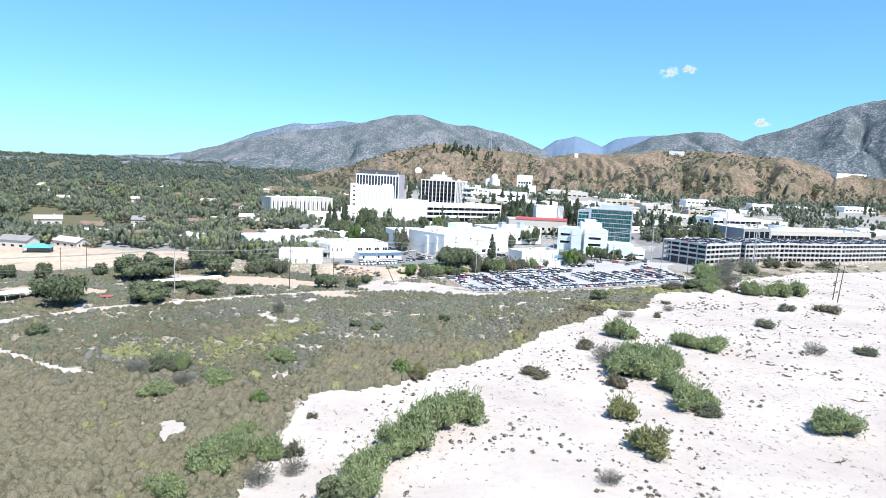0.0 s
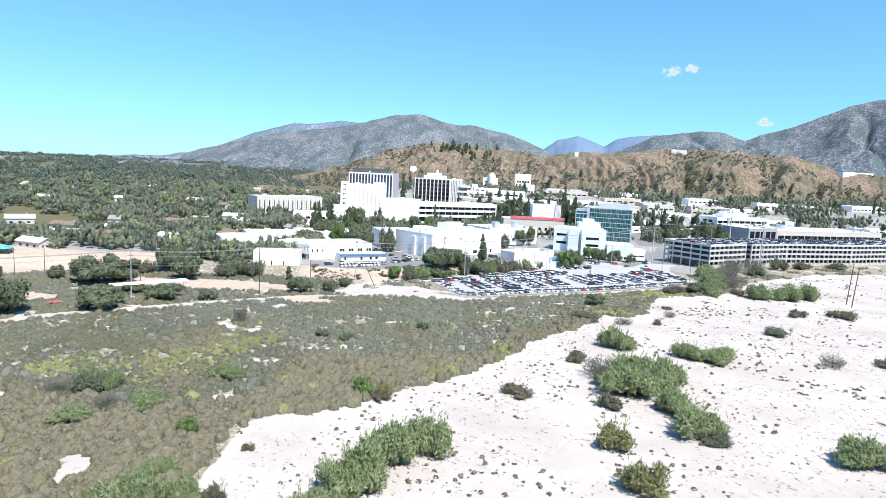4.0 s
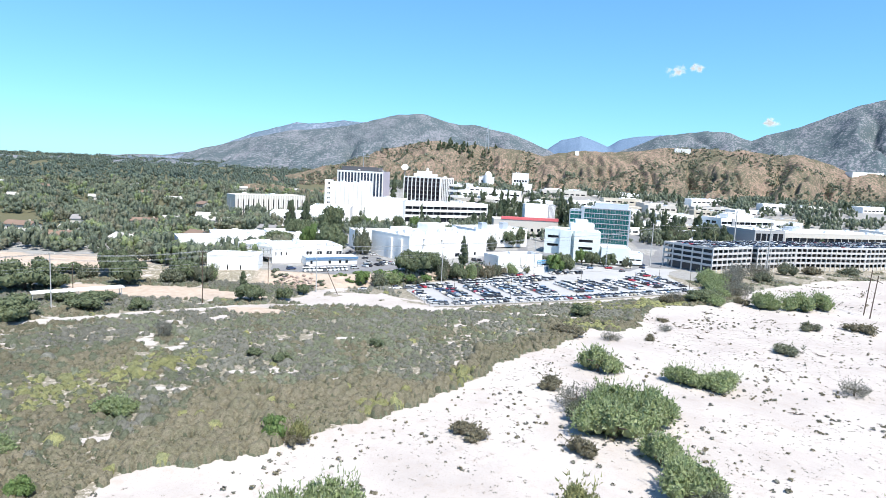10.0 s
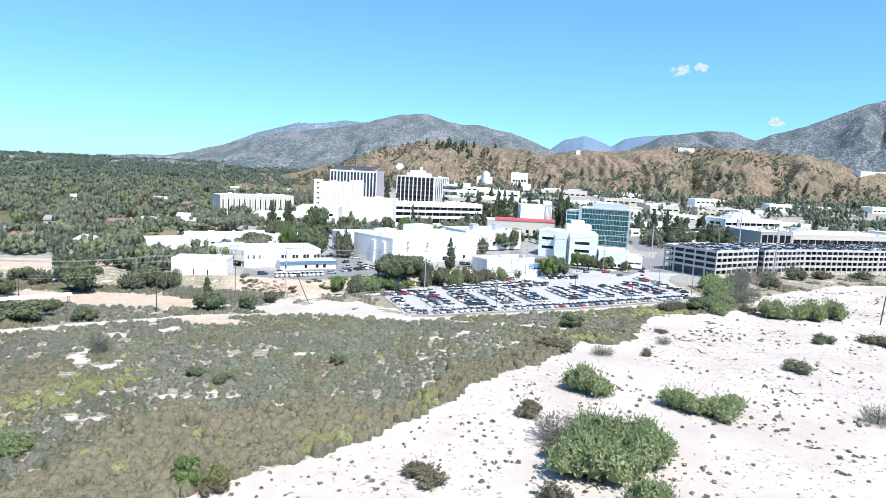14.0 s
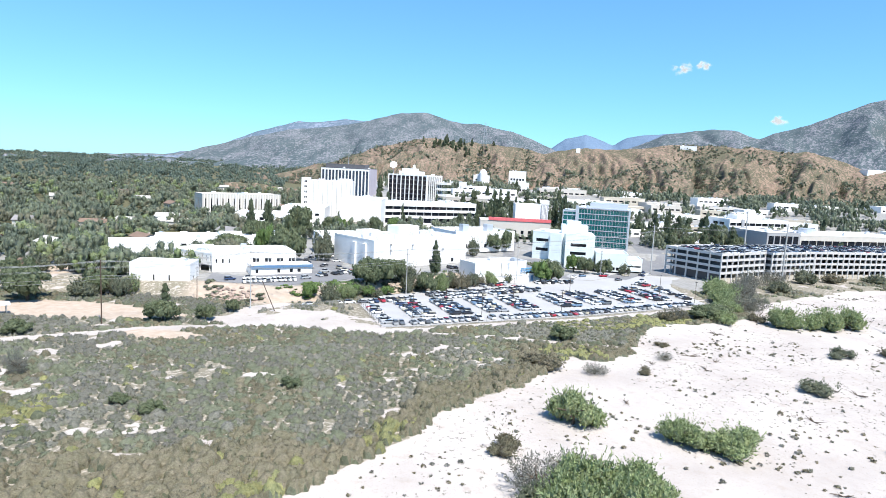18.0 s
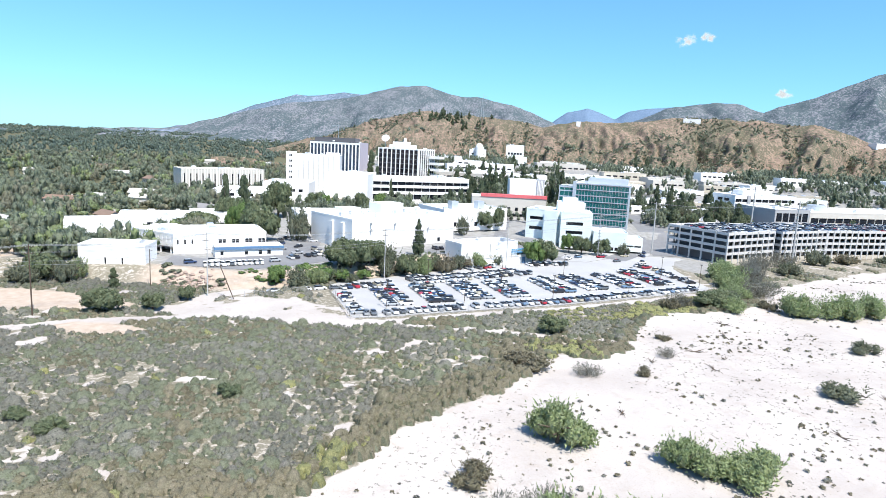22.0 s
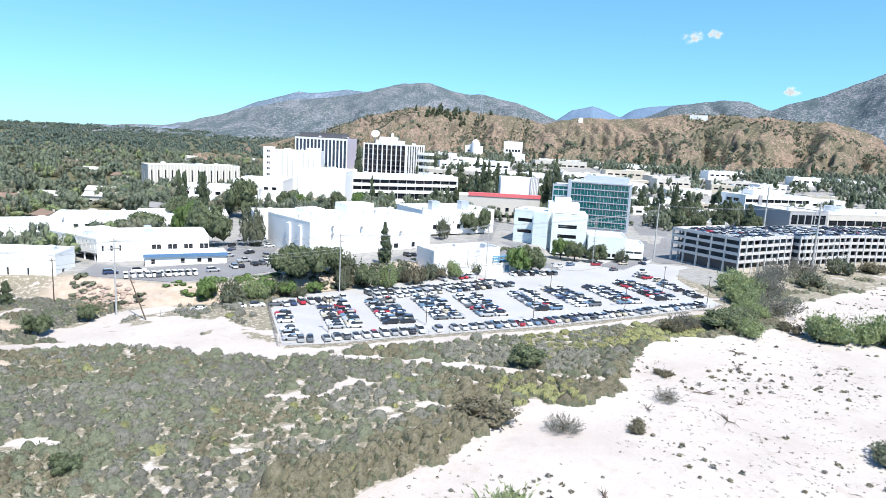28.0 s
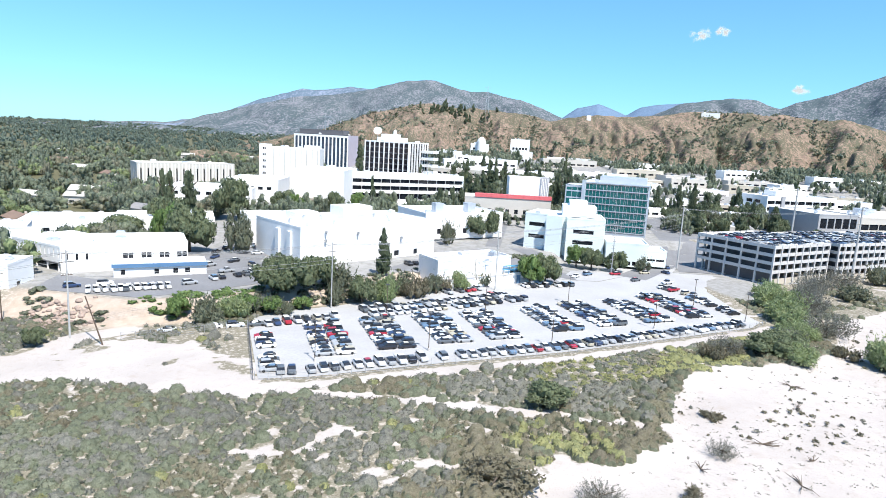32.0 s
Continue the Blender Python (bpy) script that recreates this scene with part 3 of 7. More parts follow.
# white tilt-up office with tall dark slit windows
b = building("long white office block with tall dark slit windows", (-168.4, 605.3), 38.6, 67, 22, 2, 25.3, "cream_wall",
             {"front": ([(4.5, 19.5)], [(2.2 + i * 4.7, 3.1 + i * 4.7) for i in range(14)]), "left": ([(4.5, 19.5)], grid(2, 20, 3, 0.2))}, units=5, roof_mat="white_roof")
for i in range(14):
    block(b, "mullion", 3.5 + i * 4.7, -0.6, 1, 4.3 + i * 4.7, 0.0, 22.8, "white_wall")
    block(b, "mullion", 1.2 + i * 4.7, -0.45, 1, 1.7 + i * 4.7, 0.0, 22.8, "white_wall")

# tall windowless white laboratory with a stair tower
b = building("tall windowless white laboratory tower with ribbed panels", (-92, 652.6), 6, 38, 24, 6, 39.6, "white_wall", {}, units=4)
for i in range(9):
    block(b, "panel_rib", 3.5 + i * 4.1, -0.35, 0.5, 4.0 + i * 4.1, 0.0, 33.2, "cream_wall")
block(b, "elevator_penthouse", 26, 2, 33, 37, 12, 36.0, "white_wall")
b = building("white stair tower with small square windows", (-98.6, 650.5), 6, 7, 12, 6, 41.5, "white_wall",
             {"front": ([(4 + i * 4.6, 5.7 + i * 4.6) for i in range(7)], [(2.6, 3.6), (3.9, 4.9)])})
# big plain white box in front of it
b = building("large plain white laboratory block", (-47.5, 562), 0, 31, 44, 5, 29.7, "white_wall", {}, units=3)
block(b, "loading_wing", -2, -9, 0.0, 17, 0, 8.0, "beige_wall")
b = building("low white laboratory wing", (-95, 575), 6, 33, 40, 5, 20.5, "white_wall", {"front": ([(9, 11)], grid(3, 30, 5, 0.55))}, units=4)
b = building("low white laboratory wing with a flat roof", (-120, 545), 12, 50, 36, 5, 16, "white_wall", {"front": ([(6.5, 8.5)], grid(3, 47, 7, 0.5))}, units=5)

# banded office
b = building("long low office with dark ribbon windows and white bands", (-17, 590), 24.5, 80, 26, 5, 27.2, "white_wall",
             {"front": ([(5.5, 9.4), (11.6, 14.3), (16.4, 18.9)], grid(0.3, 79.7, 12, 0.985)), "right": ([(5.5, 9.4), (11.6, 14.3), (16.4, 18.9)], grid(0.5, 25.5, 5, 0.92)), "left": ([(5.5, 9.4), (11.6, 14.3), (16.4, 18.9)], grid(0.5, 25.5, 5, 0.92))},
             units=6, depth=0.8)

# black tower with white fins
b = building("black glass office tower with slender white fins", (-27.5, 702), -22, 41, 33, 8, 48.2, "dark_wall",
             {"front": ([(0.8 + i * 4.4, 4.4 + i * 4.4) for i in range(9)], grid(0.3, 40.7, 9, 0.94)), "right": ([(0.8 + i * 4.4, 4.4 + i * 4.4) for i in range(9)], grid(0.3, 32.7, 7, 0.86))},
             "glass_black", units=3, coping="white_wall", depth=0.25)
for i in range(10):
    block(b, "fin", 0.1 + i * 4.48, -0.9, 0, 0.78 + i * 4.48, 0.0, 40.6, "white_wall")
for i in range(8):
    block(b, "fin", 41.0, 0.2 + i * 4.62, 0, 41.9, 1.1 + i * 4.62, 40.6, "white_wall")
block(b, "penthouse", 8, 6, 39.6, 26, 26, 43.5, "white_wall")
block(b, "penthouse_upper", 10, 9, 43.5, 22, 21, 46.2, "white_wall")
part("radome", Solid().tube((20, 14, 46.2), (20, 14, 49), 1.5, 1.2, 12).tube((20, 14, 49), (20, 14, 50), 1.2, 0.3, 12), M["white_wall"], b)
for i in range(6):
    block(b, "balcony", 41.0, 22, 4 + i * 5.6, 52, 33, 6.2 + i * 5.6, "white_wall")

# tower behind it, blue-black glass and a mauve end wall
b = building("grey office tower with blue glass strips and mauve end", (-115.6, 806), -10, 57, 26, 10, 51.2, "white_wall",
             {"front": ([(1.0, 38.5)], grid(0.6, 56.4, 14, 0.66))}, "glass_blue", units=5, coping="dark_wall", depth=0.5)
block(b, "end_wall", 57.0, 0.0, 0, 57.7, 26, 41, "lavender_wall", "plain mauve end wall")
block(b, "roof_screen", 4, 4, 40.5, 50, 20, 45.5, "dark_wall")
part("antenna_mast", Solid().tube((28, 12, 45), (28, 12, 62), 0.35, 0.2).box(21, 11.8, 58, 35, 12.2, 58.6), M["steel"], b)

# teal glass office
b = building("teal glass office block with pale metal end wall", (122.6, 530.5), -16, 35, 30, 4, 33.4, "panel",
             {"front": ([(3.2 + i * 3.72, 6.3 + i * 3.72) for i in range(7)], grid(1.2, 34.0, 6, 0.99)),
              "right": ([(3.2 + i * 3.72, 5.9 + i * 3.72) for i in range(7)], grid(1.5, 28.5, 8, 0.82))}, "glass_teal", units=4, depth=0.12)
for i in range(8):
    block(b, "floor_band", 1.0, -0.22, 2.5 + i * 3.72, 34.2, 0.0, 2.75 + i * 3.72, "dark_wall")
for i in range(17):
    block(b, "mullion", 3.0 + i * 1.9, -0.28, 2.8, 3.12 + i * 1.9, 0.0, 28.4, "panel")
block(b, "entrance_pier", -0.9, -1.0, 0, 0.9, 0.6, 30.4, "panel")
block(b, "roof_screen", 8, 5, 28.5, 33, 24, 32.6, "panel")
b = building("narrow teal glass stair wing", (113.2, 533.4), -16, 9, 20, 4, 31.0, "panel", {"front": ([(2 + i * 3.72, 5.0 + i * 3.72) for i in range(7)], grid(0.5, 9.5, 3, 0.94))}, "glass_teal", depth=0.12)

# pale stepped office in front
b = building("pale mint stepped office with short dark ribbon windows", (104, 461.5), -6, 16.8, 22, 1, 20.5, "mint_wall",
             {"front": ([(3.0, 4.8), (7.8, 9.6), (12.6, 14.4)], [(3, 12)]), "right": ([(3.0, 4.8), (7.8, 9.6), (12.6, 14.4)], grid(1.5, 21, 5, 0.6))}, units=2)
block(b, "upper_storey", -2, 6, 19.3, 13.0, 19, 24.3, "mint_wall")
block(b, "roof_plant", 1, 9, 24.3, 9, 17, 26.6, "mint_wall")
b = building("pale mint office wing with a deep shaded recess", (86.5, 474), -22, 20, 20, 2, 20.6, "mint_wall",
             {"front": ([(7.0, 8.8), (12.6, 14.4)], [(2, 9.5)])}, units=2)
block(b, "stair_wall", 11.2, -4.2, 0, 18.5, 0.0, 18.6, "mint_wall")
b = building("low pale annex with roof terrace", (121.2, 456.5), -6, 18, 20, 1, 11.5, "mint_wall", {"front": ([(0.6, 2.4)], grid(2, 16, 6, 0.7))}, units=1)
b = building("low pale mint annex", (139.6, 459.5), -6, 9, 14, 1, 8.2, "mint_wall", {"front": ([(2.4, 3.4)], grid(0.5, 8.5, 2, 0.9))})

# red-topped laboratory and the white tank house
b = building("white laboratory with a red rooftop screen", (57.5, 560), 0, 52, 24, 8, 19.2, "cream_wall", {"front": ([(2, 4.5)], grid(2, 50, 9, 0.4))}, units=2)
block(b, "rooftop_screen", 6, -0.4, 11.2, 52.2, 3, 13.4, "red_paint", "red rooftop screen")
for i in range(15):
    block(b, "screen_post", 6.5 + i * 3.2, -0.6, 11.2, 6.8 + i * 3.2, -0.4, 13.8, "red_paint")
b = building("plain white windowless equipment tower", (85.5, 587), 3, 20, 14, 8, 31, "white_wall", {})
block(b, "corner_tower", 20, -1, 0, 25.5, 11, 23.2, "grey_wall")
for i in range(5):
    block(b, "panel_rib", 20.6 + i * 1.05, -1.15, 0.5, 20.9 + i * 1.05, -1.0, 22.8, "white_wall")

# large white hall above the lot
b = building("large windowless white assembly hall", (0.6, 398.5), 44.0, 63, 35, 3.5, 18.3, "white_wall", {"front": ([(1.2, 3.4)], [(36, 40), (42, 44.5), (52, 54)])}, units=15)
for i in range(2):
    block(b, "buttress", -0.9, 6 + i * 9, 0, 0.0, 8.5 + i * 9, 12.5, "white_wall")
for i, (u, z) in enumerate(((10, 9), (10, 12), (24, 11), (45, 8))):
    part("exhaust_vent", Solid().tube((u, -0.9, z), (u, -0.9, z + 1.1), 0.35, 0.5, 8).box(u - 0.25, -0.9, z + 0.2, u + 0.25, 0, z + 0.7), M["steel"], b)
block(b, "roof_house", 28, 16, 14.3, 42, 26, 19.5, "white_wall")
block(b, "roof_house", 10, 22, 14.3, 20, 30, 17.2, "white_wall")
# near-black panels set back in the dock openings stand in for shade inside
b = building("white receiving wing with a covered dock", (-33, 434), 22, 26, 26, 4, 15.5, "white_wall", {"front": ([(0.4, 5.2)], [(6, 11), (13, 19)])}, "dock_shade", units=3, depth=2.0)
b = building("white annex with pale blue roof vents", (40, 472), 32, 44, 30, 5, 17.5, "white_wall", {"front": ([(2.5, 5.0)], grid(4, 40, 5, 0.3))}, units=3)
for u in (8, 26):
    block(b, "roof_vent", u, 5, 12.0, u + 4.5, 9.5, 16.5, "panel", "pale blue louvred roof vent")

# white block that stands at the back of the lot
b = building("white single-storey utility block behind the parking lot", (50.0, 393.0), 34.5, 32, 13, 0, 10.6, "white_wall", {}, roof_mat="grey_roof", units=2)
block(b, "plinth", -0.4, -0.8, 0, 32.4, 0.0, 3.6, "white_wall")
block(b, "ledge", -0.5, -0.95, 3.6, 32.5, 0.0, 3.95, "concrete", "thin shadowed concrete ledge")
block(b, "yard_wall", 32.4, -0.8, 0, 43.0, -0.4, 4.2, "white_wall")
block(b, "yard_door", 34.6, -0.92, 0, 36.4, -0.8, 3.2, "blue_paint", "blue steel door")
for i in range(5):
    block(b, "pilaster", 4 + i * 6.0, -1.05, 3.0, 4.45 + i * 6.0, -0.8, 5.0, "concrete")
block(b, "downpipe", 15.8, -0.3, 3.95, 16.05, 0.0, 10.2, "concrete")
pipes = Solid()
for i in range(5):
    pipes.tube((28.5 + i * 2.4, -0.6, 3.9), (28.5 + i * 2.4, -0.6, 7.0), 0.14, 0.14, 6)
for z, y in ((7.0, -0.6), (5.6, -0.6), (6.3, 0.9), (4.8, 0.9)):
    pipes.tube((28.2, y, z), (39.5, y, z), 0.2, 0.2, 8)
for i in range(4):
    pipes.tube((29.5 + i * 2.6, -0.6, 7.0), (31.5 + i * 2.6, 0.9, 6.3), 0.12, 0.12, 6)
part("pipe_rack", pipes, M["blue_pipe"], b, "bright blue steel pipe rack")

# long white shop building with a blue-fronted annex
b = building("long two-storey white workshop building with slit windows", (-67, 368.5), 28, 37, 24, 3.5, 12.6, "white_wall",
             {"front": ([(4.4, 6.4)], [(1.5, 2.1), (4.2, 4.9), (7.0, 7.6)] + [c for k in range(4) for c in ((17.5 + k * 5.4, 18.9 + k * 5.4), (19.1 + k * 5.4, 20.5 + k * 5.4))]),
              "left": ([(3.2, 6.6)], grid(1, 25, 10, 0.22))}, units=5)
b = building("long white workshop wing over an open carport", (-91, 380.5), -26, 27, 20, 7.0, 12.3, "white_wall", {"front": ([(1.6, 4.2)], grid(0.5, 26.5, 11, 0.22)), "left": ([(1.6, 4.2)], grid(1, 19, 5, 0.25))}, units=3)
block(b, "soffit", 0, 0, -0.3, 27, 20, 0.0, "grey_wall")
block(b, "carport_wall", 0.3, 6, -3.6, 26, 6.4, -0.3, "grey_wall")
for i in range(5):
    block(b, "column", 0.4 + i * 6.0, 0.3, -3.6, 0.8 + i * 6.0, 0.7, -0.3, "white_wall")
b = building("single-storey annex with a blue fascia", (-49, 366.5), 28, 27, 9, 3.5, 8.2, "white_wall", {"front": ([(1.2, 2.9)], [(2, 3.2), (11.5, 12.8), (17, 18.4), (20.5, 22)])}, coping="white_wall")
block(b, "fascia", -0.5, -0.6, 3.55, 27.3, -0.07, 4.7, "blue_paint", "blue painted fascia")
b = building("small white round-cornered storage building", (-90.5, 343), 8, 23.5, 13, 2.2, 11.0, "white_wall", {"front": ([(1, 4)], [(9, 9.6), (15, 15.6)]), "right": ([(1, 3)], [(4, 6)])}, units=2)
b = building("low white workshop with a dark band", (-123, 386), 30, 27, 18, 4, 12.5, "white_wall", {"front": ([(2.0, 3.2)], grid(2, 32, 6, 0.7))}, units=3)
b = building("white workshop with a flat bright roof", (-118, 420), 24, 44, 24, 4, 11.5, "white_wall", {"front": ([(2.5, 4.2)], grid(2, 42, 8, 0.5))}, units=4)
b = building("white workshop with a monitor roof", (-87, 432), 24, 40, 26, 4, 12.5, "white_wall", {"front": ([(2.5, 4.2)], grid(2, 38, 7, 0.5)), "left": ([(4, 5.6)], grid(2, 24, 5, 0.6))}, units=3)

# right side
b = building("three-storey office with white bands and dark ribbon windows", (276, 644), 17, 62, 28, 5, 24.5, "white_wall",
             {"front": ([(3.5, 6.5), (9, 11.5), (13.8, 16.3)], grid(0.5, 61, 9, 0.95)), "left": ([(9, 11.5), (13.8, 16.3)], grid(6, 22, 2, 0.8))}, units=5, depth=0.7)
block(b, "roof_plant", 14, 8, 18.8, 44, 20, 23.0, "white_wall")
block(b, "stair_tower", 12, -0.9, 0, 15, 0.0, 19.6, "grey_wall")
b = building("long grey and white laboratory with a flat roof", (268, 560), 17, 30, 40, 3, 20.5, "grey_wall", {"front": ([(9, 15)], grid(1, 29, 5, 0.85))}, units=2)
b = building("long white laboratory with brown band windows", (297, 569), 17, 120, 46, 3, 19.0, "cream_wall", {"front": ([(8.5, 12)], grid(1, 119, 16, 0.94))}, units=9)
part("roof_drum", Solid().tube((30, 24, 15), (30, 24, 19.5), 6.5, 6.5, 24), M["panel"], b, "round metal roof drum")
b = building("white laboratory tower block", (418, 630), 17, 44, 24, 4, 20, "white_wall", {}, units=3)

# low campus buildings towards the hill: label, corner, angle, width, depth, height
LOW = [
    (130, 640, 4, 46, 20, 14), (190, 668, 10, 50, 18, 9), (64, 670, 0, 44, 20, 10), (100, 700, 5, 50, 18, 12), (168, 730, 8, 60, 18, 13),
    (240, 720, 12, 44, 16, 9), (20, 760, -8, 50, 18, 14), (92, 770, 0, 46, 18, 13), (160, 800, 6, 55, 16, 9), (250, 800, 14, 60, 18, 8),
    (340, 760, 14, 50, 18, 8), (420, 790, 20, 60, 18, 9), (330, 850, 16, 55, 16, 8), (520, 820, 22, 60, 20, 10),
    (60, 850, -4, 50, 16, 12), (140, 880, 4, 60, 16, 11), (240, 880, 10, 60, 14, 8),
    (230, 612, 14, 30, 16, 7), (205, 560, -14, 24, 16, 6),
]
for i, (x, y, a, w, d, h) in enumerate(LOW):
    h = h * 0.72
    building("low white campus laboratory building", (x, y), a, w, d, at(x, y) - 0.5, at(x, y) + h, "white_wall" if i % 3 else "cream_wall",
             {"front": ([(h * 0.30, h * 0.52)] if h < 10 else [(h * 0.2, h * 0.36), (h * 0.58, h * 0.74)], grid(1.5, w - 1.5, max(4, int(w / 7)), 0.7))}, units=3, seed=i)

# rows of low buildings that step up to the foot of the hill
low_rng = random.Random(17)
for k in range(150):
    r0, az0 = low_rng.choice((650, 700, 745, 790, 835, 880)) + low_rng.uniform(-8, 8), math.radians(low_rng.uniform(2, 27))
    x, y, w, d, h = r0 * math.sin(az0), r0 * math.cos(az0), low_rng.uniform(24, 52), low_rng.uniform(11, 16), low_rng.uniform(4.5, 8.5)
    a = low_rng.uniform(-4, 22)
    if x < 150 and y < 760:
        continue
    mx, my = x + w / 2, y + d / 2
    if all(math.hypot(mx - f[0], my - f[1]) > (f[2] + w / 2) * 0.72 + 3 for f in FOOT):
        z = at(mx, my)
        building("low flat-roofed campus building among trees", (x, y), a, w, d, z - 2.5, z + h, ("white_wall", "cream_wall", "white_wall", "beige_wall")[k % 4],
                 {"front": ([(h * 0.55 + 1.2, h * 0.55 + 2.8)], grid(1.5, w - 1.5, max(4, int(w / 7)), 0.7))}, roof_mat=("white_roof", "grey_roof")[k % 3 == 2], units=2, seed=k)

# ---------------------------------------------------------------- parking structure
def deck_block(label, A, theta, W, D, bays_w, bays_d, left_open=True):
    """Four open decks on columns with spandrel walls and a roof deck for cars."""
    root = thing("parking_structure", pose(A[0], A[1], 0, 0, 0, theta), label, "parking garage", "decks of the parking structure")
    decks = (5.6, 9.1, 12.5, 15.8)
    for z in decks:
        block(root, "deck", 0.3, 0.3, z - 0.5, W - 0.3, D - 0.3, z, "garage_concrete")
        for nm, b in (("spandrel", (0, 0, W, 0.3)), ("spandrel", (0, D - 0.3, W, D)), ("spandrel", (0, 0.3, 0.3, D - 0.3)), ("spandrel", (W - 0.3, 0.3, W, D - 0.3))):
            block(root, nm, b[0], b[1], z - 0.5, b[2], b[3], z + 0.86, "garage_concrete")
    block(root, "base_slab", 0, 0, -0.6, W, D, 0.06, "garage_concrete")
    colm = Solid().box(-0.35, -0.35, 0, 0.35, 0.35, 16.6).mesh("column")
    for i in range(bays_w + 1):
        for y in (0.2, D - 0.2):
            c = part("column", colm, M["garage_concrete"], root)
            c.location = (0.3 + (W - 0.6) * i / bays_w, y, 0)
    for j in range(1, bays_d):
        for x in (0.2, W - 0.2):
            c = part("column", colm, M["garage_concrete"], root)
            c.location = (x, D * j / bays_d, 0)
    # dark walls added between the decks stand in for the shade inside
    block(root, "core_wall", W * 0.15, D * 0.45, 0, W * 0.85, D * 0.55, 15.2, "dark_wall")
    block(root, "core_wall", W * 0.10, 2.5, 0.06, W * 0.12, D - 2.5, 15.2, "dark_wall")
    for i in range(bays_w):
        x0, x1 = 0.3 + (W - 0.6) * i / bays_w + 0.4, 0.3 + (W - 0.6) * (i + 1) / bays_w - 0.4
        block(root, "screen_panel", x0, 0.1, 0.3, x1, 0.25, 2.9, "beige_wall", "tan metal screen panel")
    c, s = math.cos(radians(theta)), math.sin(radians(theta))
    FOOT.append((A[0] + c * W / 2 - s * D / 2, A[1] + s * W / 2 + c * D / 2, max(W, D) / 2, theta, W / 2 + 2, D / 2 + 2))
    return root


GARAGE = [((184.2, 436.5), 32, 40, 37, 8, 5), ((221, 456), 27, 38, 34, 9, 5), ((255.2, 473.5), 16.5, 60, 34, 14, 5), ((313.0, 490.7), 24, 58, 34, 13, 5), ((366.2, 514.5), 20, 70, 34, 15, 5)]
for i, (A, th, W, D, bw, bd) in enumerate(GARAGE):
    deck_block("concrete multi-storey parking structure block with open decks", A, th, W, D, bw, bd)

# ---------------------------------------------------------------- parking lot and paved yards
LOT = [(17, 304.6), (27, 307.6), (55, 321.4), (86, 335.4), (120, 354.3), (148, 370.2), (153.5, 377), (152, 396), (152, 418), (160, 440), (172, 452), (150, 452), (128, 440), (112, 424), (96, 424), (84, 417), (50, 391), (22, 366), (-20, 334), (-20, 327), (3, 339)]
part_lot = tagged(part("parking_lot_pavement", Solid().prism(LOT, -0.3, 0.05), M["lot_asphalt"]), "sun-bleached asphalt parking lot", "pavement", kind="structure")
road_back = Solid()
for (ax, ay, bx, by, wd, z) in ((128, 436, 152, 472, 12, 0.09), (152, 472, 166, 540, 10, 2.2), (93, 418, 72, 470, 7, 3.0), (72, 470, 80, 545, 7, 5.5)):
    d = Vector((bx - ax, by - ay)).normalized()
    n = Vector((-d.y, d.x)) * wd / 2
    z0, z1 = at(ax, ay, 0.1), at(bx, by, 0.1)
    road_back.quad((ax - n.x, ay - n.y, max(z0, 0.07)), (bx - n.x, by - n.y, z1), (bx + n.x, by + n.y, z1), (ax + n.x, ay + n.y, max(z0, 0.07)))
tagged(part("road", road_back, M["asphalt"]), "grey asphalt service road", "road", kind="structure")
YARD = [(-62, 348), (-30, 346), (-16, 358), (2, 378), (-4, 392), (-16, 404), (-20, 440), (-40, 440), (-40, 395), (-30, 380), (-48, 362), (-66, 366)]
tagged(part("service_yard_pavement", Solid().prism(YARD, 3.0, 4.12), M["asphalt"]), "dark asphalt service yard beside the workshops", "pavement", kind="structure")


def draped(name, a, b_, c, d, label):
    """A paved quadrilateral laid over the ground."""
    n, s = 12, Solid()
    for j in range(n + 1):
        for i in range(n + 1):
            x, y = [(p * (1 - i / n) + q * i / n) * (1 - j / n) + (w * (1 - i / n) + r * i / n) * j / n for p, q, r, w in zip(a, b_, c, d)]
            s.v.append((x, y, at(x, y, 0.12)))
    s.f = [(j * (n + 1) + i, j * (n + 1) + i + 1, (j + 1) * (n + 1) + i + 1, (j + 1) * (n + 1) + i) for j in range(n) for i in range(n)]
    return tagged(part(name, s, M["asphalt"]), label, "pavement", kind="structure")


draped("service_road_pavement", (154, 456), (178, 456), (214, 606), (176, 606), "dark asphalt service yard behind the garage")
draped("office_road_pavement", (96, 428), (104, 424), (90, 470), (80, 468), "asphalt road climbing past the pale offices")
tagged(part("hall_yard_pavement", Solid().prism([(30, 404), (52, 402), (86, 432), (70, 460), (46, 440)], 3.0, 4.1), M["asphalt"]), "asphalt yard beside the white hall", "pavement", kind="structure")

tagged(part("campus_pavement", Solid().prism([(97, 425), (112, 425), (128, 441), (150, 453), (158, 470), (146, 486), (118, 452), (104, 442)], -0.4, 0.04), M["lot_asphalt"]), "pale concrete forecourt between lot and offices", "pavement", kind="structure")
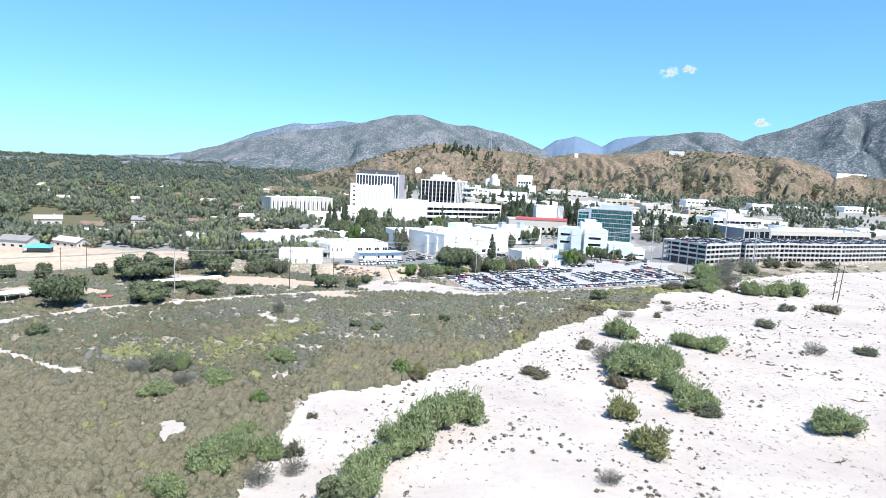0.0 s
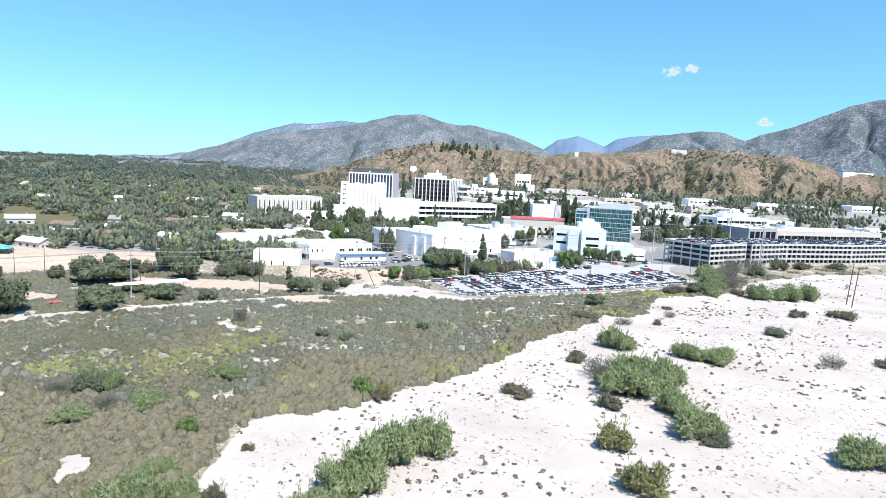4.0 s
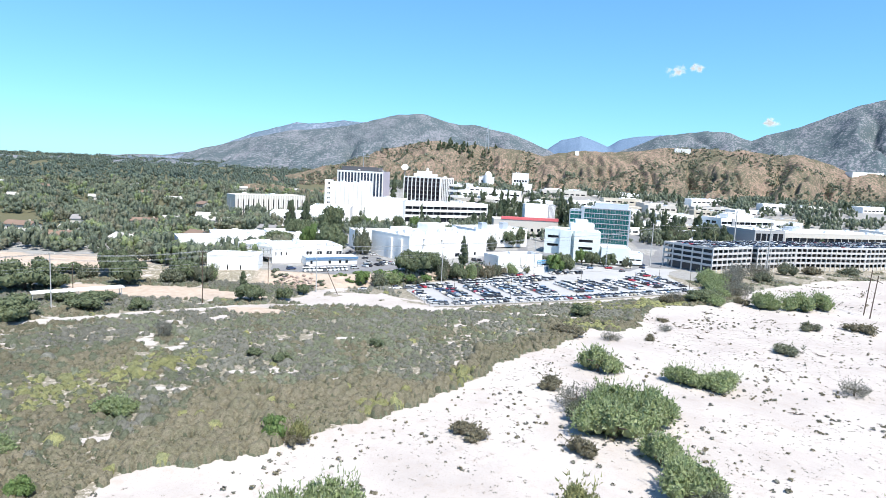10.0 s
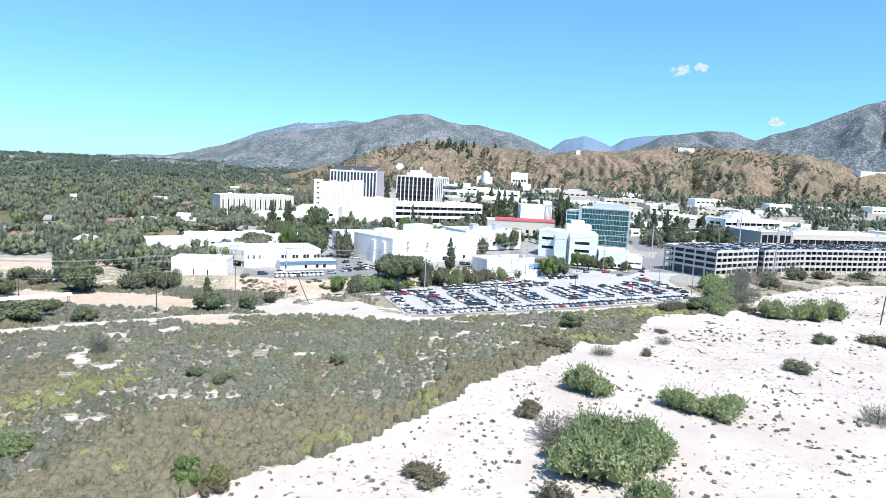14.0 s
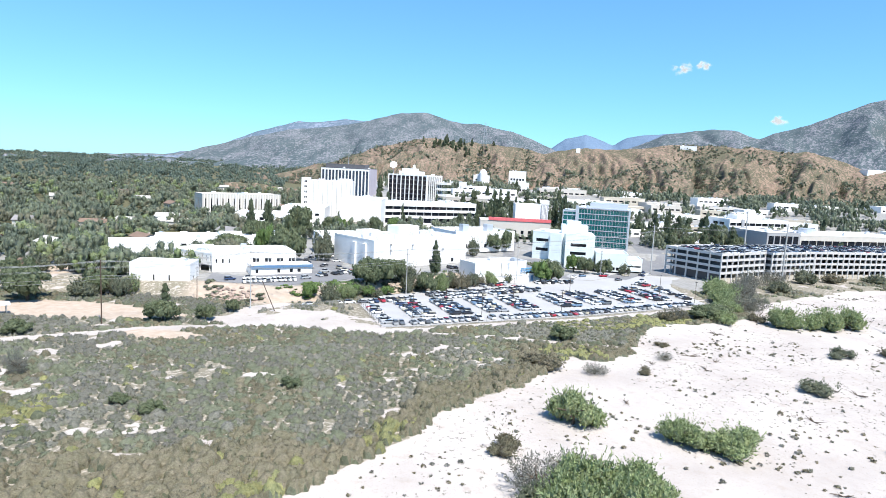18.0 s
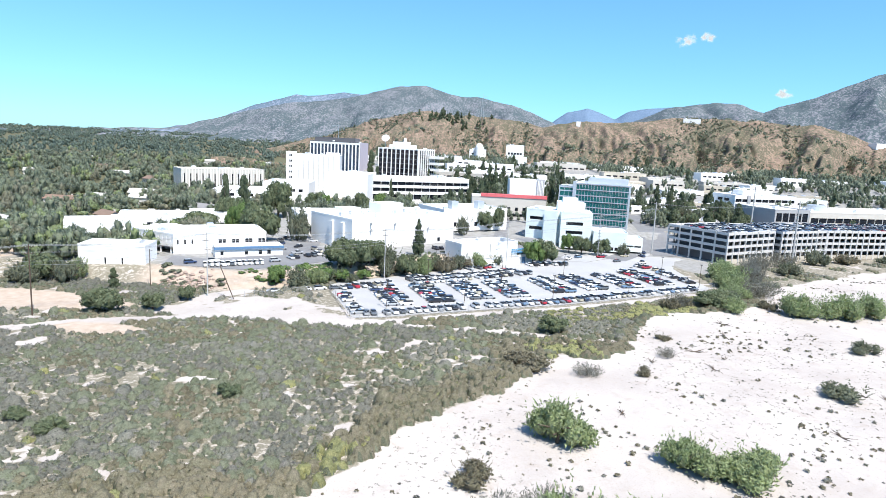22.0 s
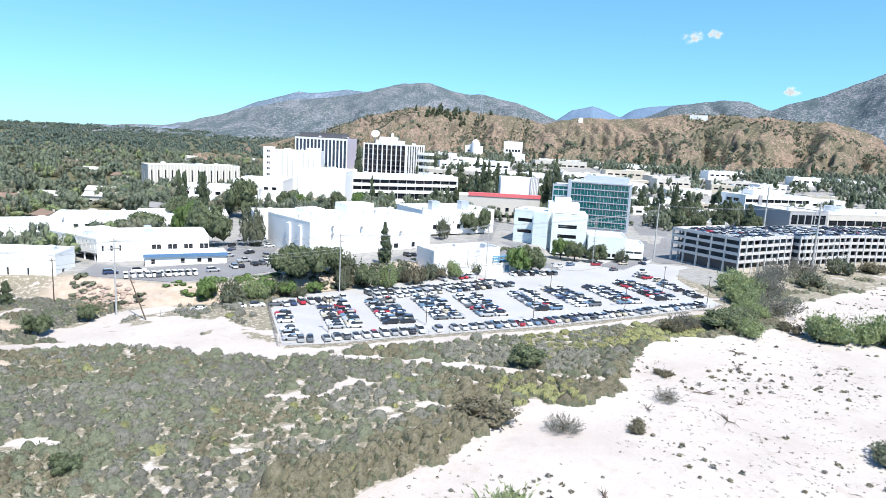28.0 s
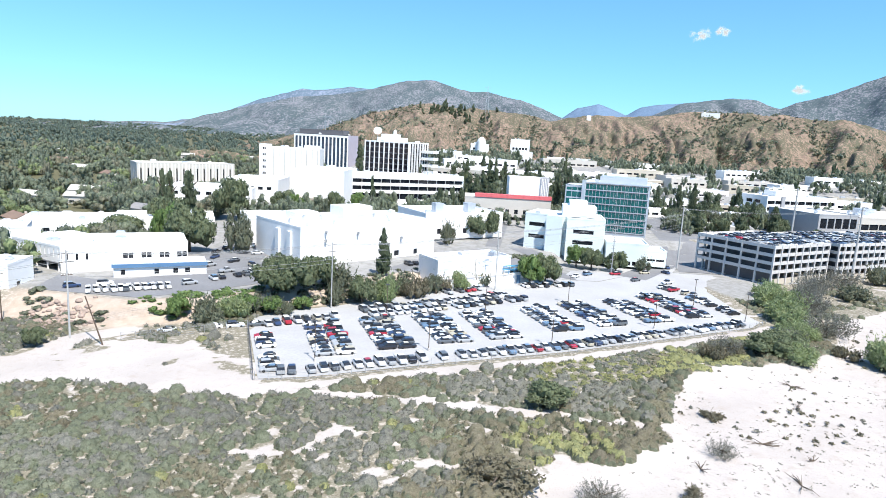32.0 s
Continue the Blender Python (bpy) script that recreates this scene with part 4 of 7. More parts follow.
# ---------------------------------------------------------------- cars
def car_paint():
    m, nt, b = nodes_of("car_paint")
    info = nt.nodes.new("ShaderNodeObjectInfo")
    r = nt.nodes.new("ShaderNodeValToRGB")
    r.color_ramp.interpolation = "CONSTANT"
    nt.links.new(info.outputs["Random"], r.inputs[0])
    cols = [(0.0, (0.55, 0.56, 0.57)), (0.18, (0.02, 0.02, 0.025)), (0.33, (0.78, 0.78, 0.77)), (0.53, (0.10, 0.11, 0.12)), (0.64, (0.03, 0.05, 0.11)), (0.71, (0.34, 0.35, 0.36)), (0.81, (0.12, 0.19, 0.28)), (0.895, (0.33, 0.02, 0.035)), (0.935, (0.42, 0.38, 0.29))]
    while len(r.color_ramp.elements) < len(cols):
        r.color_ramp.elements.new(0.5)
    for e, (p, c) in zip(r.color_ramp.elements, cols):
        e.position, e.color = p, (*c, 1)
    nt.links.new(r.outputs[0], b.inputs["Base Color"])
    b.inputs["Roughness"].default_value = 0.3
    b.inputs["Coat Weight"].default_value = 0.3
    return m


def car_paint_islands():
    m = M["car_paint"].copy()
    m.name = "car_paint_far"
    nt = m.node_tree
    g = nt.nodes.new("ShaderNodeNewGeometry")
    r = [n for n in nt.nodes if n.type == "VALTORGB"][0]
    nt.links.new(g.outputs["Random Per Island"], r.inputs[0])
    return m


M["car_paint"] = car_paint()
M["car_paint_far"] = car_paint_islands()
M["car_glass"] = glass_dark("car_glass", (0.02, 0.022, 0.026), 0.05)
M["tyre"] = paint("tyre", (0.02, 0.02, 0.02), 0.9, 0.1, relief=0)


def loft(sections):
    """A closed body through cross sections: x, half width low, half width high, bottom, top."""
    s = Solid()
    n = len(sections)
    for x, wl, wh, zb, zt in sections:
        zm = zb + (zt - zb) * 0.55
        s.v += [(x, -wl * 0.92, zb), (x, -wl, zm), (x, -wh, zt), (x, wh, zt), (x, wl, zm), (x, wl * 0.92, zb)]
    for i in range(n - 1):
        a, c = i * 6, (i + 1) * 6
        s.f += [(a + k, c + k, c + (k + 1) % 6, a + (k + 1) % 6)[::-1] for k in range(6)]
    s.f.append(tuple(range(6))[::-1])
    s.f.append(tuple((n - 1) * 6 + k for k in range(6)))
    return s


CAR_SHAPES = {
    "sedan": (loft([(-2.3, 0.72, 0.62, 0.32, 0.86), (-2.1, 0.86, 0.76, 0.22, 0.97), (-1.2, 0.90, 0.80, 0.2, 1.0), (1.0, 0.90, 0.80, 0.2, 0.96), (2.0, 0.86, 0.74, 0.22, 0.78), (2.3, 0.70, 0.60, 0.32, 0.66)]),
              loft([(-1.75, 0.74, 0.66, 0.95, 0.99), (-1.1, 0.76, 0.60, 0.95, 1.40), (0.25, 0.76, 0.60, 0.95, 1.43), (1.05, 0.74, 0.66, 0.93, 0.97)]),
              Solid().box(-1.0, -0.60, 1.405, 0.2, 0.60, 1.46)),
    "wagon": (loft([(-2.3, 0.80, 0.74, 0.34, 1.0), (-2.2, 0.90, 0.82, 0.26, 1.08), (-1.2, 0.93, 0.84, 0.25, 1.1), (1.0, 0.93, 0.84, 0.25, 1.08), (2.0, 0.90, 0.80, 0.27, 0.95), (2.3, 0.76, 0.66, 0.36, 0.80)]),
              loft([(-2.2, 0.80, 0.74, 1.05, 1.12), (-1.95, 0.80, 0.68, 1.05, 1.66), (0.2, 0.80, 0.68, 1.05, 1.70), (1.05, 0.78, 0.72, 1.03, 1.08)]),
              Solid().box(-1.9, -0.68, 1.665, 0.15, 0.68, 1.74)),
    "pickup": (loft([(-2.7, 0.84, 0.80, 0.42, 1.05), (-2.6, 0.92, 0.88, 0.36, 1.10), (-0.6, 0.94, 0.88, 0.35, 1.10), (1.2, 0.94, 0.86, 0.35, 1.12), (2.4, 0.90, 0.80, 0.36, 1.02), (2.7, 0.80, 0.70, 0.44, 0.85)]),
               loft([(-0.75, 0.82, 0.76, 1.08, 1.14), (-0.6, 0.82, 0.70, 1.08, 1.74), (0.6, 0.82, 0.70, 1.08, 1.76), (1.35, 0.80, 0.74, 1.06, 1.12)]),
               Solid().box(-0.58, -0.70, 1.745, 0.55, 0.70, 1.81)),
}
WHEEL = Solid().tube((0, -0.11, 0), (0, 0.11, 0), 0.33, 0.33, 10).mesh("wheel")


def car_model(kind):
    body, cabin, roof = CAR_SHAPES[kind]
    word = {"sedan": "sedan", "wagon": "sport utility vehicle", "pickup": "pickup truck"}[kind]
    root = thing("parked_car" if kind != "pickup" else "parked_pickup_truck", pose(0, 0, 0), "parked %s on the sunlit asphalt lot" % word, "car", "cars in the parking lot")
    part("body", body, M["car_paint"], root)
    part("window_glass", cabin, M["car_glass"], root)
    part("roof_panel", roof, M["car_paint"], root)
    for x in (-1.4, 1.4):
        for y in (-0.82, 0.82):
            w = part("wheel", WHEEL, M["tyre"], root)
            w.location = (x, y, 0.33)
    return root


CAR_MODELS = [car_model(k) for k in ("sedan", "wagon", "pickup")]
USED = [False] * 3
car_rng = random.Random(5)


def park(x, y, z, heading):
    k = car_rng.choices((0, 1, 2), (0.58, 0.34, 0.08))[0]
    m = pose(x + car_rng.uniform(-0.12, 0.12), y + car_rng.uniform(-0.12, 0.12), z, 0, 0, heading + car_rng.choice((0, 180)) + car_rng.uniform(-2.5, 2.5))
    if not USED[k]:
        CAR_MODELS[k].matrix_world, USED[k] = m, True
    else:
        copy_thing(CAR_MODELS[k], m)


def row(ax, ay, bx, by, face, gap=2.62, fill=0.95, z=0.06):
    """Cars side by side from a to b, noses along the angle face."""
    d = Vector((bx - ax, by - ay))
    n = max(1, int(d.length / gap))
    for i in range(n + 1):
        if car_rng.random() < fill:
            p = Vector((ax, ay)) + d.normalized() * gap * i
            park(p.x, p.y, z, face)


def lerp2(a, b, t):
    return a[0] + (b[0] - a[0]) * t, a[1] + (b[1] - a[1]) * t


# front row follows the edge of the lot
for a, c in zip(LOT[:6], LOT[1:6]):
    d = Vector((c[0] - a[0], c[1] - a[1])).normalized()
    n = Vector((-d.y, d.x)) * 3.3
    ang = math.degrees(math.atan2(d.y, d.x))
    s = 4.5 if a == LOT[0] else 1.2
    row(a[0] + n.x + d.x * s, a[1] + n.y + d.y * s, c[0] + n.x - d.x * 1.2, c[1] + n.y - d.y * 1.2, ang + 90, fill=0.97)
# double columns
NEAR = [(29.6, 322.4), (43.6, 329.8), (57.9, 337.4), (71.5, 343.6), (89.7, 354.6), (103.8, 362.8), (120.0, 370.2), (135.3, 378.9)]
for i, (x, y) in enumerate(NEAR):
    u = Vector((-0.365, 0.931))
    v = Vector((u.y, -u.x))
    ln = (24, 25, 24, 25, 26, 25, 26, 27)[i]
    for sgn in (-2.6, 2.6):
        p, q = Vector((x, y)) + v * sgn, Vector((x, y)) + v * sgn + u * ln
        row(p.x, p.y, q.x, q.y, 21.4, fill=0.96)
row(18.2, 309.4, 9.5, 331.5, 21.4, fill=0.85)
row(30.0, 361.0, 76.5, 392.5, 124, fill=0.9)
row(33.5, 356.5, 80.5, 388.0, 124, fill=0.88)
row(54, 389.5, 64, 398.0, 130, fill=0.8)
row(82, 407, 100, 414, 115, fill=0.8)
row(148.5, 385, 141, 406, 20, fill=0.9)
row(145, 407, 132, 424, 35, fill=0.7)
row(-15, 330.6, 5, 340.6, 27, gap=5.5, fill=0.9)
row(7, 341.5, 23, 352.5, 124, gap=2.75, fill=0.95)
# yards on the bench
for x, y, a in ((-30, 420, 80), (-28, 432, 100), (-21, 417, 30), (-29, 391, 60), (-24, 400, 60), (-33, 405, 85), (-12, 390, 135), (-8, 386, 135), (-15, 394, 135), (-36, 424, 85), (-36, 414, 85), (-20, 383, 40), (-46, 357, 30), (-53, 352, 35), (-24, 364, 40)):
    park(x, y, 4.13, a)
for x, y, a in ((104, 430, 60), (110, 436, 40), (122, 440, 20), (136, 446, 20), (146, 450, 110), (150, 462, 100), (140, 428, 30), (128, 430, 35)):
    park(x, y, 0.1, a)
row(-40, 351, -30, 358.5, 130, gap=2.9, fill=0.9, z=4.13)
row(-20, 372, -10, 384, 130, gap=2.8, fill=0.8, z=4.13)
row(38, 414, 50, 424, 130, gap=3.0, fill=0.7, z=4.11)

# stall lines
lines = Solid()
for x, y in NEAR:
    u, v = Vector((-0.365, 0.931)), Vector((0.931, 0.365))
    for k in range(-1, 11):
        p = Vector((x, y)) + u * (k * 2.62 + 1.31)
        a, c = p - v * 5.0, p + v * 5.0
        w = u * 0.06
        lines.quad((a.x - w.x, a.y - w.y, 0.056), (c.x - w.x, c.y - w.y, 0.056), (c.x + w.x, c.y + w.y, 0.056), (a.x + w.x, a.y + w.y, 0.056))
tagged(part("stall_lines", lines, M["line_paint"]), "faded white parking stall lines", "road marking", kind="structure")

# cars on the roof of the parking structure
def joined_cars():
    rnd = random.Random(12)
    body, glass = Solid(), Solid()
    shapes = list(CAR_SHAPES.values())
    for A, th, W, D, bw, bd in GARAGE:
        base = pose(A[0], A[1], 15.82, 0, 0, th)
        for y in (3.4, 10.8, 15.8, 23.0, 28.2):
            x = 3.0
            while x < W - 3:
                if y + 3 < D and rnd.random() < 0.86:
                    m = base @ pose(x, y, 0, 0, 0, 90 + rnd.choice((0, 180)))
                    k = rnd.choices((0, 1, 2), (0.6, 0.34, 0.06))[0]
                    for s, src in ((body, shapes[k][0]), (glass, shapes[k][1]), (body, shapes[k][2])):
                        n = len(s.v)
                        s.v += [tuple(m @ Vector(p)) for p in src.v]
                        s.f += [tuple(n + i for i in q) for q in src.f]
                x += 2.7
    root = tagged(part("rooftop_cars", body, M["car_paint_far"]), "rows of parked cars on the garage roof deck", "cars", kind="stuff")
    part("window_glass", glass, M["car_glass"], root)


joined_cars()

# ---------------------------------------------------------------- plants
def leaf_cloud(rng, clumps, leaves, leaf, spread=1.0):
    """Triangles for leaves over rounded clumps; each clump is centre (3) and radii (3)."""
    out = []
    for c, r in clumps:
        d = rng.normal(size=(leaves, 3))
        d /= np.linalg.norm(d, axis=1, keepdims=True)
        d[:, 2] = np.where(d[:, 2] < -0.55, -d[:, 2], d[:, 2])
        p = np.array(c) + d * np.array(r) * rng.uniform(0.72, 1.08, (leaves, 1)) * spread
        a = rng.normal(size=(leaves, 3))
        a -= d * np.sum(a * d, axis=1, keepdims=True) * 0.6
        a /= np.linalg.norm(a, axis=1, keepdims=True)
        b = np.cross(a, d + rng.normal(size=(leaves, 3)) * 0.5)
        b /= np.linalg.norm(b, axis=1, keepdims=True) + 1e-6
        s = leaf * rng.uniform(0.6, 1.4, (leaves, 1))
        out.append(np.stack([p - a * s * 0.6 - b * s * 0.35, p + a * s * 0.6 - b * s * 0.35, p + b * s * 0.8], 1))
    return np.concatenate(out).reshape(-1, 3)


def core_blob(rng, centre, radii, seg=6, rings=4):
    """A rough closed lump inside a clump, as triangles."""
    pts = []
    for i in range(rings + 1):
        th = math.pi * i / rings
        for j in range(seg):
            ph = 2 * math.pi * (j + 0.5 * (i % 2)) / seg
            k = 1 + rng.uniform(-0.22, 0.22)
            pts.append((centre[0] + radii[0] * k * math.sin(th) * math.cos(ph), centre[1] + radii[1] * k * math.sin(th) * math.sin(ph), centre[2] + radii[2] * k * math.cos(th)))
    tri = []
    for i in range(rings):
        for j in range(seg):
            a, b, c, d = i * seg + j, i * seg + (j + 1) % seg, (i + 1) * seg + j, (i + 1) * seg + (j + 1) % seg
            tri += [pts[a], pts[c], pts[b], pts[b], pts[c], pts[d]]
    return np.array(tri)


def crown_points(kind, seed, clumps_n, leaves, leaf, seg=5):
    """A crown for a tree of unit radius and unit height."""
    rng = np.random.default_rng(seed)
    clumps, cores = [], []
    for i in range(clumps_n):
        if kind == "pine":
            h = rng.uniform(0.12, 0.97)
            r = (0.85 * (1 - h) ** 0.5 + 0.08) * rng.uniform(0.55, 1.0)
            a = rng.uniform(0, 6.283)
            q = rng.uniform(0.2, 0.75) * r
            c, rr = (q * math.cos(a), q * math.sin(a), h), (r * 0.55, r * 0.55, 0.075)
        elif kind == "willow":
            a, q = rng.uniform(0, 6.283), math.sqrt(rng.uniform(0, 1)) * 0.75
            h = rng.uniform(0.12, 0.80) * (1 - 0.4 * q)
            c, rr = (q * math.cos(a), q * math.sin(a), h), (rng.uniform(0.16, 0.3),) * 2 + (rng.uniform(0.14, 0.26),)
        else:
            a, q = rng.uniform(0, 6.283), math.sqrt(rng.uniform(0, 1)) * 0.72
            h = 0.30 + rng.uniform(0.0, 0.52) * math.sqrt(max(0.05, 1 - q * q))
            c, rr = (q * math.cos(a), q * math.sin(a), h), (rng.uniform(0.24, 0.40),) * 2 + (rng.uniform(0.15, 0.25),)
        clumps.append((c, rr))
        cores.append(core_blob(rng, c, tuple(0.80 * v for v in rr), seg, 3))
    return np.concatenate([leaf_cloud(rng, clumps, leaves, leaf)] + cores)


def shoot_points(seed, shoots, leaves, leaf, lean=0.75, cores=6):
    """A bush of unit radius and height: leafy shoots that rise and spread from the ground."""
    rng = np.random.default_rng(seed)
    a = rng.uniform(0, 2 * np.pi, shoots)
    out = np.sqrt(rng.uniform(0, 1, shoots)) * lean
    foot = np.stack([np.cos(a) * out * 0.55, np.sin(a) * out * 0.55, np.zeros(shoots)], -1)
    top = np.stack([np.cos(a) * out * 1.25, np.sin(a) * out * 1.25, (1 - 0.55 * out**1.6) * rng.uniform(0.55, 1.0, shoots)], -1)
    t = rng.uniform(0.12, 1.0, (shoots, leaves, 1)) ** 0.8
    p = foot[:, None] * (1 - t) + top[:, None] * t
    p[..., :2] += (foot - top)[:, None, :2] * -0.15 * t * t
    p += rng.normal(size=p.shape) * np.array([0.085, 0.085, 0.04]) * (1.15 - t)
    p = p.reshape(-1, 3)
    p[:, 2] = np.abs(p[:, 2])
    d = np.repeat(top - foot, leaves, 0) + rng.normal(size=p.shape) * 0.55
    d /= np.linalg.norm(d, axis=1, keepdims=True)
    b = np.cross(d, rng.normal(size=p.shape))
    b /= np.linalg.norm(b, axis=1, keepdims=True)
    s = leaf * rng.uniform(0.6, 1.5, (len(p), 1))
    leaves_ = np.stack([p - b * s * 0.3, p + b * s * 0.3, p + d * s * 1.5], 1).reshape(-1, 3)
    core = [core_blob(rng, (rng.uniform(-0.4, 0.4), rng.uniform(-0.4, 0.4), 0.2), (0.24, 0.24, 0.18), 6, 4) for _ in range(cores)]
    return np.concatenate([leaves_] + core)


def thicket_points(seed, lobes, tufts, leaf, sprigs=26):
    """A bush of unit radius and height out of leafy lobes that stand on the ground, with loose sprigs above."""
    rng = np.random.default_rng(seed)
    out = []
    for i in range(lobes):
        a, q = rng.uniform(0, 6.283), math.sqrt((i + 0.3) / lobes) * 0.72
        top = (1 - 0.62 * q * q) * rng.uniform(0.62, 0.98)
        w = rng.uniform(0.26, 0.42)
        c, rad = np.array([q * math.cos(a), q * math.sin(a), top * 0.48]), np.array([w, w, top * 0.52])
        d = rng.normal(size=(tufts, 3))
        d[:, 2] = np.where(d[:, 2] < -0.5, -d[:, 2], d[:, 2])
        d /= np.linalg.norm(d, axis=1, keepdims=True)
        p = c + d * rad * rng.uniform(0.66, 1.16, (tufts, 1))
        p[:, 2] = np.maximum(p[:, 2], 0.02)
        p, d = np.repeat(p, 3, 0), np.repeat(d, 3, 0)
        e = d * 0.2 + np.array([0, 0, 0.5]) + rng.normal(size=p.shape) * 0.6
        e /= np.linalg.norm(e, axis=1, keepdims=True)
        b = np.cross(e, d + rng.normal(size=p.shape) * 0.35)
        b /= np.linalg.norm(b, axis=1, keepdims=True) + 1e-6
        s = leaf * rng.uniform(0.6, 1.4, (len(p), 1))
        out.append(np.stack([p - b * s * 0.42, p + b * s * 0.42, p + e * s * 1.5], 1).reshape(-1, 3))
        out.append(core_blob(rng, c, tuple(0.68 * rad), 7, 5))
    for i in range(sprigs):
        a, q = rng.uniform(0, 6.283), math.sqrt(rng.uniform(0, 1)) * 0.7
        foot = np.array([q * math.cos(a), q * math.sin(a), (1 - 0.62 * q * q) * 0.7])
        d = np.array([math.cos(a) * 0.3 * q, math.sin(a) * 0.3 * q, rng.uniform(0.22, 0.42)]) + rng.normal(size=3) * 0.05
        t = rng.uniform(0, 1, (9, 1))
        p = foot + d * t + rng.normal(size=(9, 3)) * 0.02
        e = d / np.linalg.norm(d) + rng.normal(size=(9, 3)) * 0.6
        b = np.cross(e, rng.normal(size=(9, 3)))
        b /= np.linalg.norm(b, axis=1, keepdims=True)
        out.append(np.stack([p - b * leaf * 0.35, p + b * leaf * 0.35, p + e * leaf * 1.2], 1).reshape(-1, 3))
    return np.concatenate(out)


def weld(pts):
    """Shared corners and faces of a run of triangles."""
    corners, index = np.unique(np.round(pts, 5), axis=0, return_inverse=True)
    return corners, index.reshape(-1, 3)


def tri_mesh(name, pts, material):
    me = bpy.data.meshes.new(name)
    corners, faces = weld(pts)
    me.from_pydata(corners.tolist(), [], faces.tolist())
    me.polygons.foreach_set("use_smooth", np.ones(len(me.polygons), dtype=bool))
    me.materials.append(material)
    return me


def trunk_mesh(kind, seed):
    r = random.Random(seed)
    s = Solid()
    top = 0.85 if kind == "pine" else 0.45
    s.tube((0, 0, -0.05), (r.uniform(-0.05, 0.05), r.uniform(-0.05, 0.05), top), 0.07, 0.03, 7)
    for i in range(6 if kind != "pine" else 3):
        a = i * 1.05 + r.uniform(-0.3, 0.3)
        z = top * r.uniform(0.4, 0.9)
        q = r.uniform(0.4, 0.65)
        s.tube((0, 0, z), (q * math.cos(a), q * math.sin(a), z + r.uniform(0.12, 0.25)), 0.03, 0.012, 5)
    me = s.mesh("trunk")
    me.materials.append(M["bark"])
    return me


KINDS = {"oak": ("leaf_oak", 26, 90, 0.075), "bright": ("leaf_bright", 24, 90, 0.07), "willow": ("leaf_willow", 40, 120, 0.05), "pine": ("leaf_pine", 60, 26, 0.08), "grey": ("scrub_grey", 22, 50, 0.06), "brown": ("scrub_brown", 26, 70, 0.06), "yellow": ("scrub_yellow", 26, 70, 0.06), "green": ("scrub_green", 26, 70, 0.06)}
CROWNS = {k: [tri_mesh("crown", crown_points({"grey": "willow", "brown": "willow", "yellow": "willow", "green": "willow"}.get(k, k), 100 + i + 10 * n, c, l, s), M[mat]) for i in range(3)] for n, (k, (mat, c, l, s)) in enumerate(KINDS.items())}
CROWNS["grey"] = [tri_mesh("crown", shoot_points(500 + i, 150, 26, 0.04, cores=0), M["scrub_grey"]) for i in range(3)]
for k, lobes, tufts, leaf in (("willow", 10, 200, 0.058), ("brown", 8, 80, 0.075), ("yellow", 8, 85, 0.075), ("green", 8, 85, 0.075)):
    CROWNS[k] = [tri_mesh("crown", thicket_points(500 + i + 7 * lobes + tufts, lobes, tufts, leaf, 26 if k == "willow" else 10), M[KINDS[k][0]]) for i in range(4)]
TRUNKS = {k: [trunk_mesh(k, 3 + i) for i in range(2)] for k in ("oak", "pine")}
TREE_WORDS = {"oak": "dark green oak with a broad rounded crown", "bright": "bright green leafy tree", "willow": "light green willow thicket with loose shoots", "pine": "tall dark green conifer", "grey": "grey leafless shrub with bare twigs", "brown": "olive brown dry shrub", "yellow": "yellow-green flowering shrub", "green": "grey-green rounded shrub"}
tree_rng = random.Random(21)


def plant(kind, x, y, h, r, where="", z=None, bush=False):
    root = thing("shrub" if bush else "tree", pose(x, y, (at(x, y) if z is None else z) - 0.1, 0, 0, tree_rng.uniform(0, 360)), TREE_WORDS[kind] + where, "shrub" if bush else "tree")
    root.scale = (r, r, h)
    part("crown", tree_rng.choice(CROWNS[kind]), None, root)
    part("trunk", tree_rng.choice(TRUNKS["pine" if kind == "pine" else "oak"]), None, root)
    return root


def clear_of_buildings(x, y, pad=2.0):
    ok = np.ones(len(x), bool)
    for cx, cy, r, th, hw, hd in FOOT:
        c, s = math.cos(radians(th)), math.sin(radians(th))
        u, v = (x - cx) * c + (y - cy) * s, -(x - cx) * s + (y - cy) * c
        ok &= ~((np.abs(u) < hw + pad) & (np.abs(v) < hd + pad))
    return ok


BANKSIDE = " on the bank"
for k, x, y, h, r in (("oak", 6, 365, 12, 9), ("green", 1, 350, 7, 6.5), ("bright", -3, 349, 6.5, 5.5), ("bright", 4, 353, 5, 4.5), ("bright", 12, 359, 4.2, 3.4), ("green", 21, 367, 8, 4.4), ("oak", 28, 369, 9, 5), ("willow", 36, 374, 9, 5), ("brown", 44, 381, 8, 5), ("pine", 31, 394, 16, 3.8), ("green", -10, 340, 7.5, 6), ("bright", -17, 341, 6.5, 4.2), ("willow", -4, 345, 7, 5), ("oak", 2, 362, 10, 7), ("oak", 12, 373, 11, 7), ("green", 20, 376, 9, 6), ("green", 50, 388, 8, 4.5), ("brown", 26, 374, 6, 4), ("willow", 57, 396, 7, 5), ("green", 64, 404, 6, 5), ("brown", 52, 394, 5, 4), ("oak", 72, 414, 7, 4), ("green", 8, 352, 4, 3.5), ("green", 40, 384, 8, 5)):
    plant(k, x, y, h, r, BANKSIDE)
CAMPUS = " on the campus"
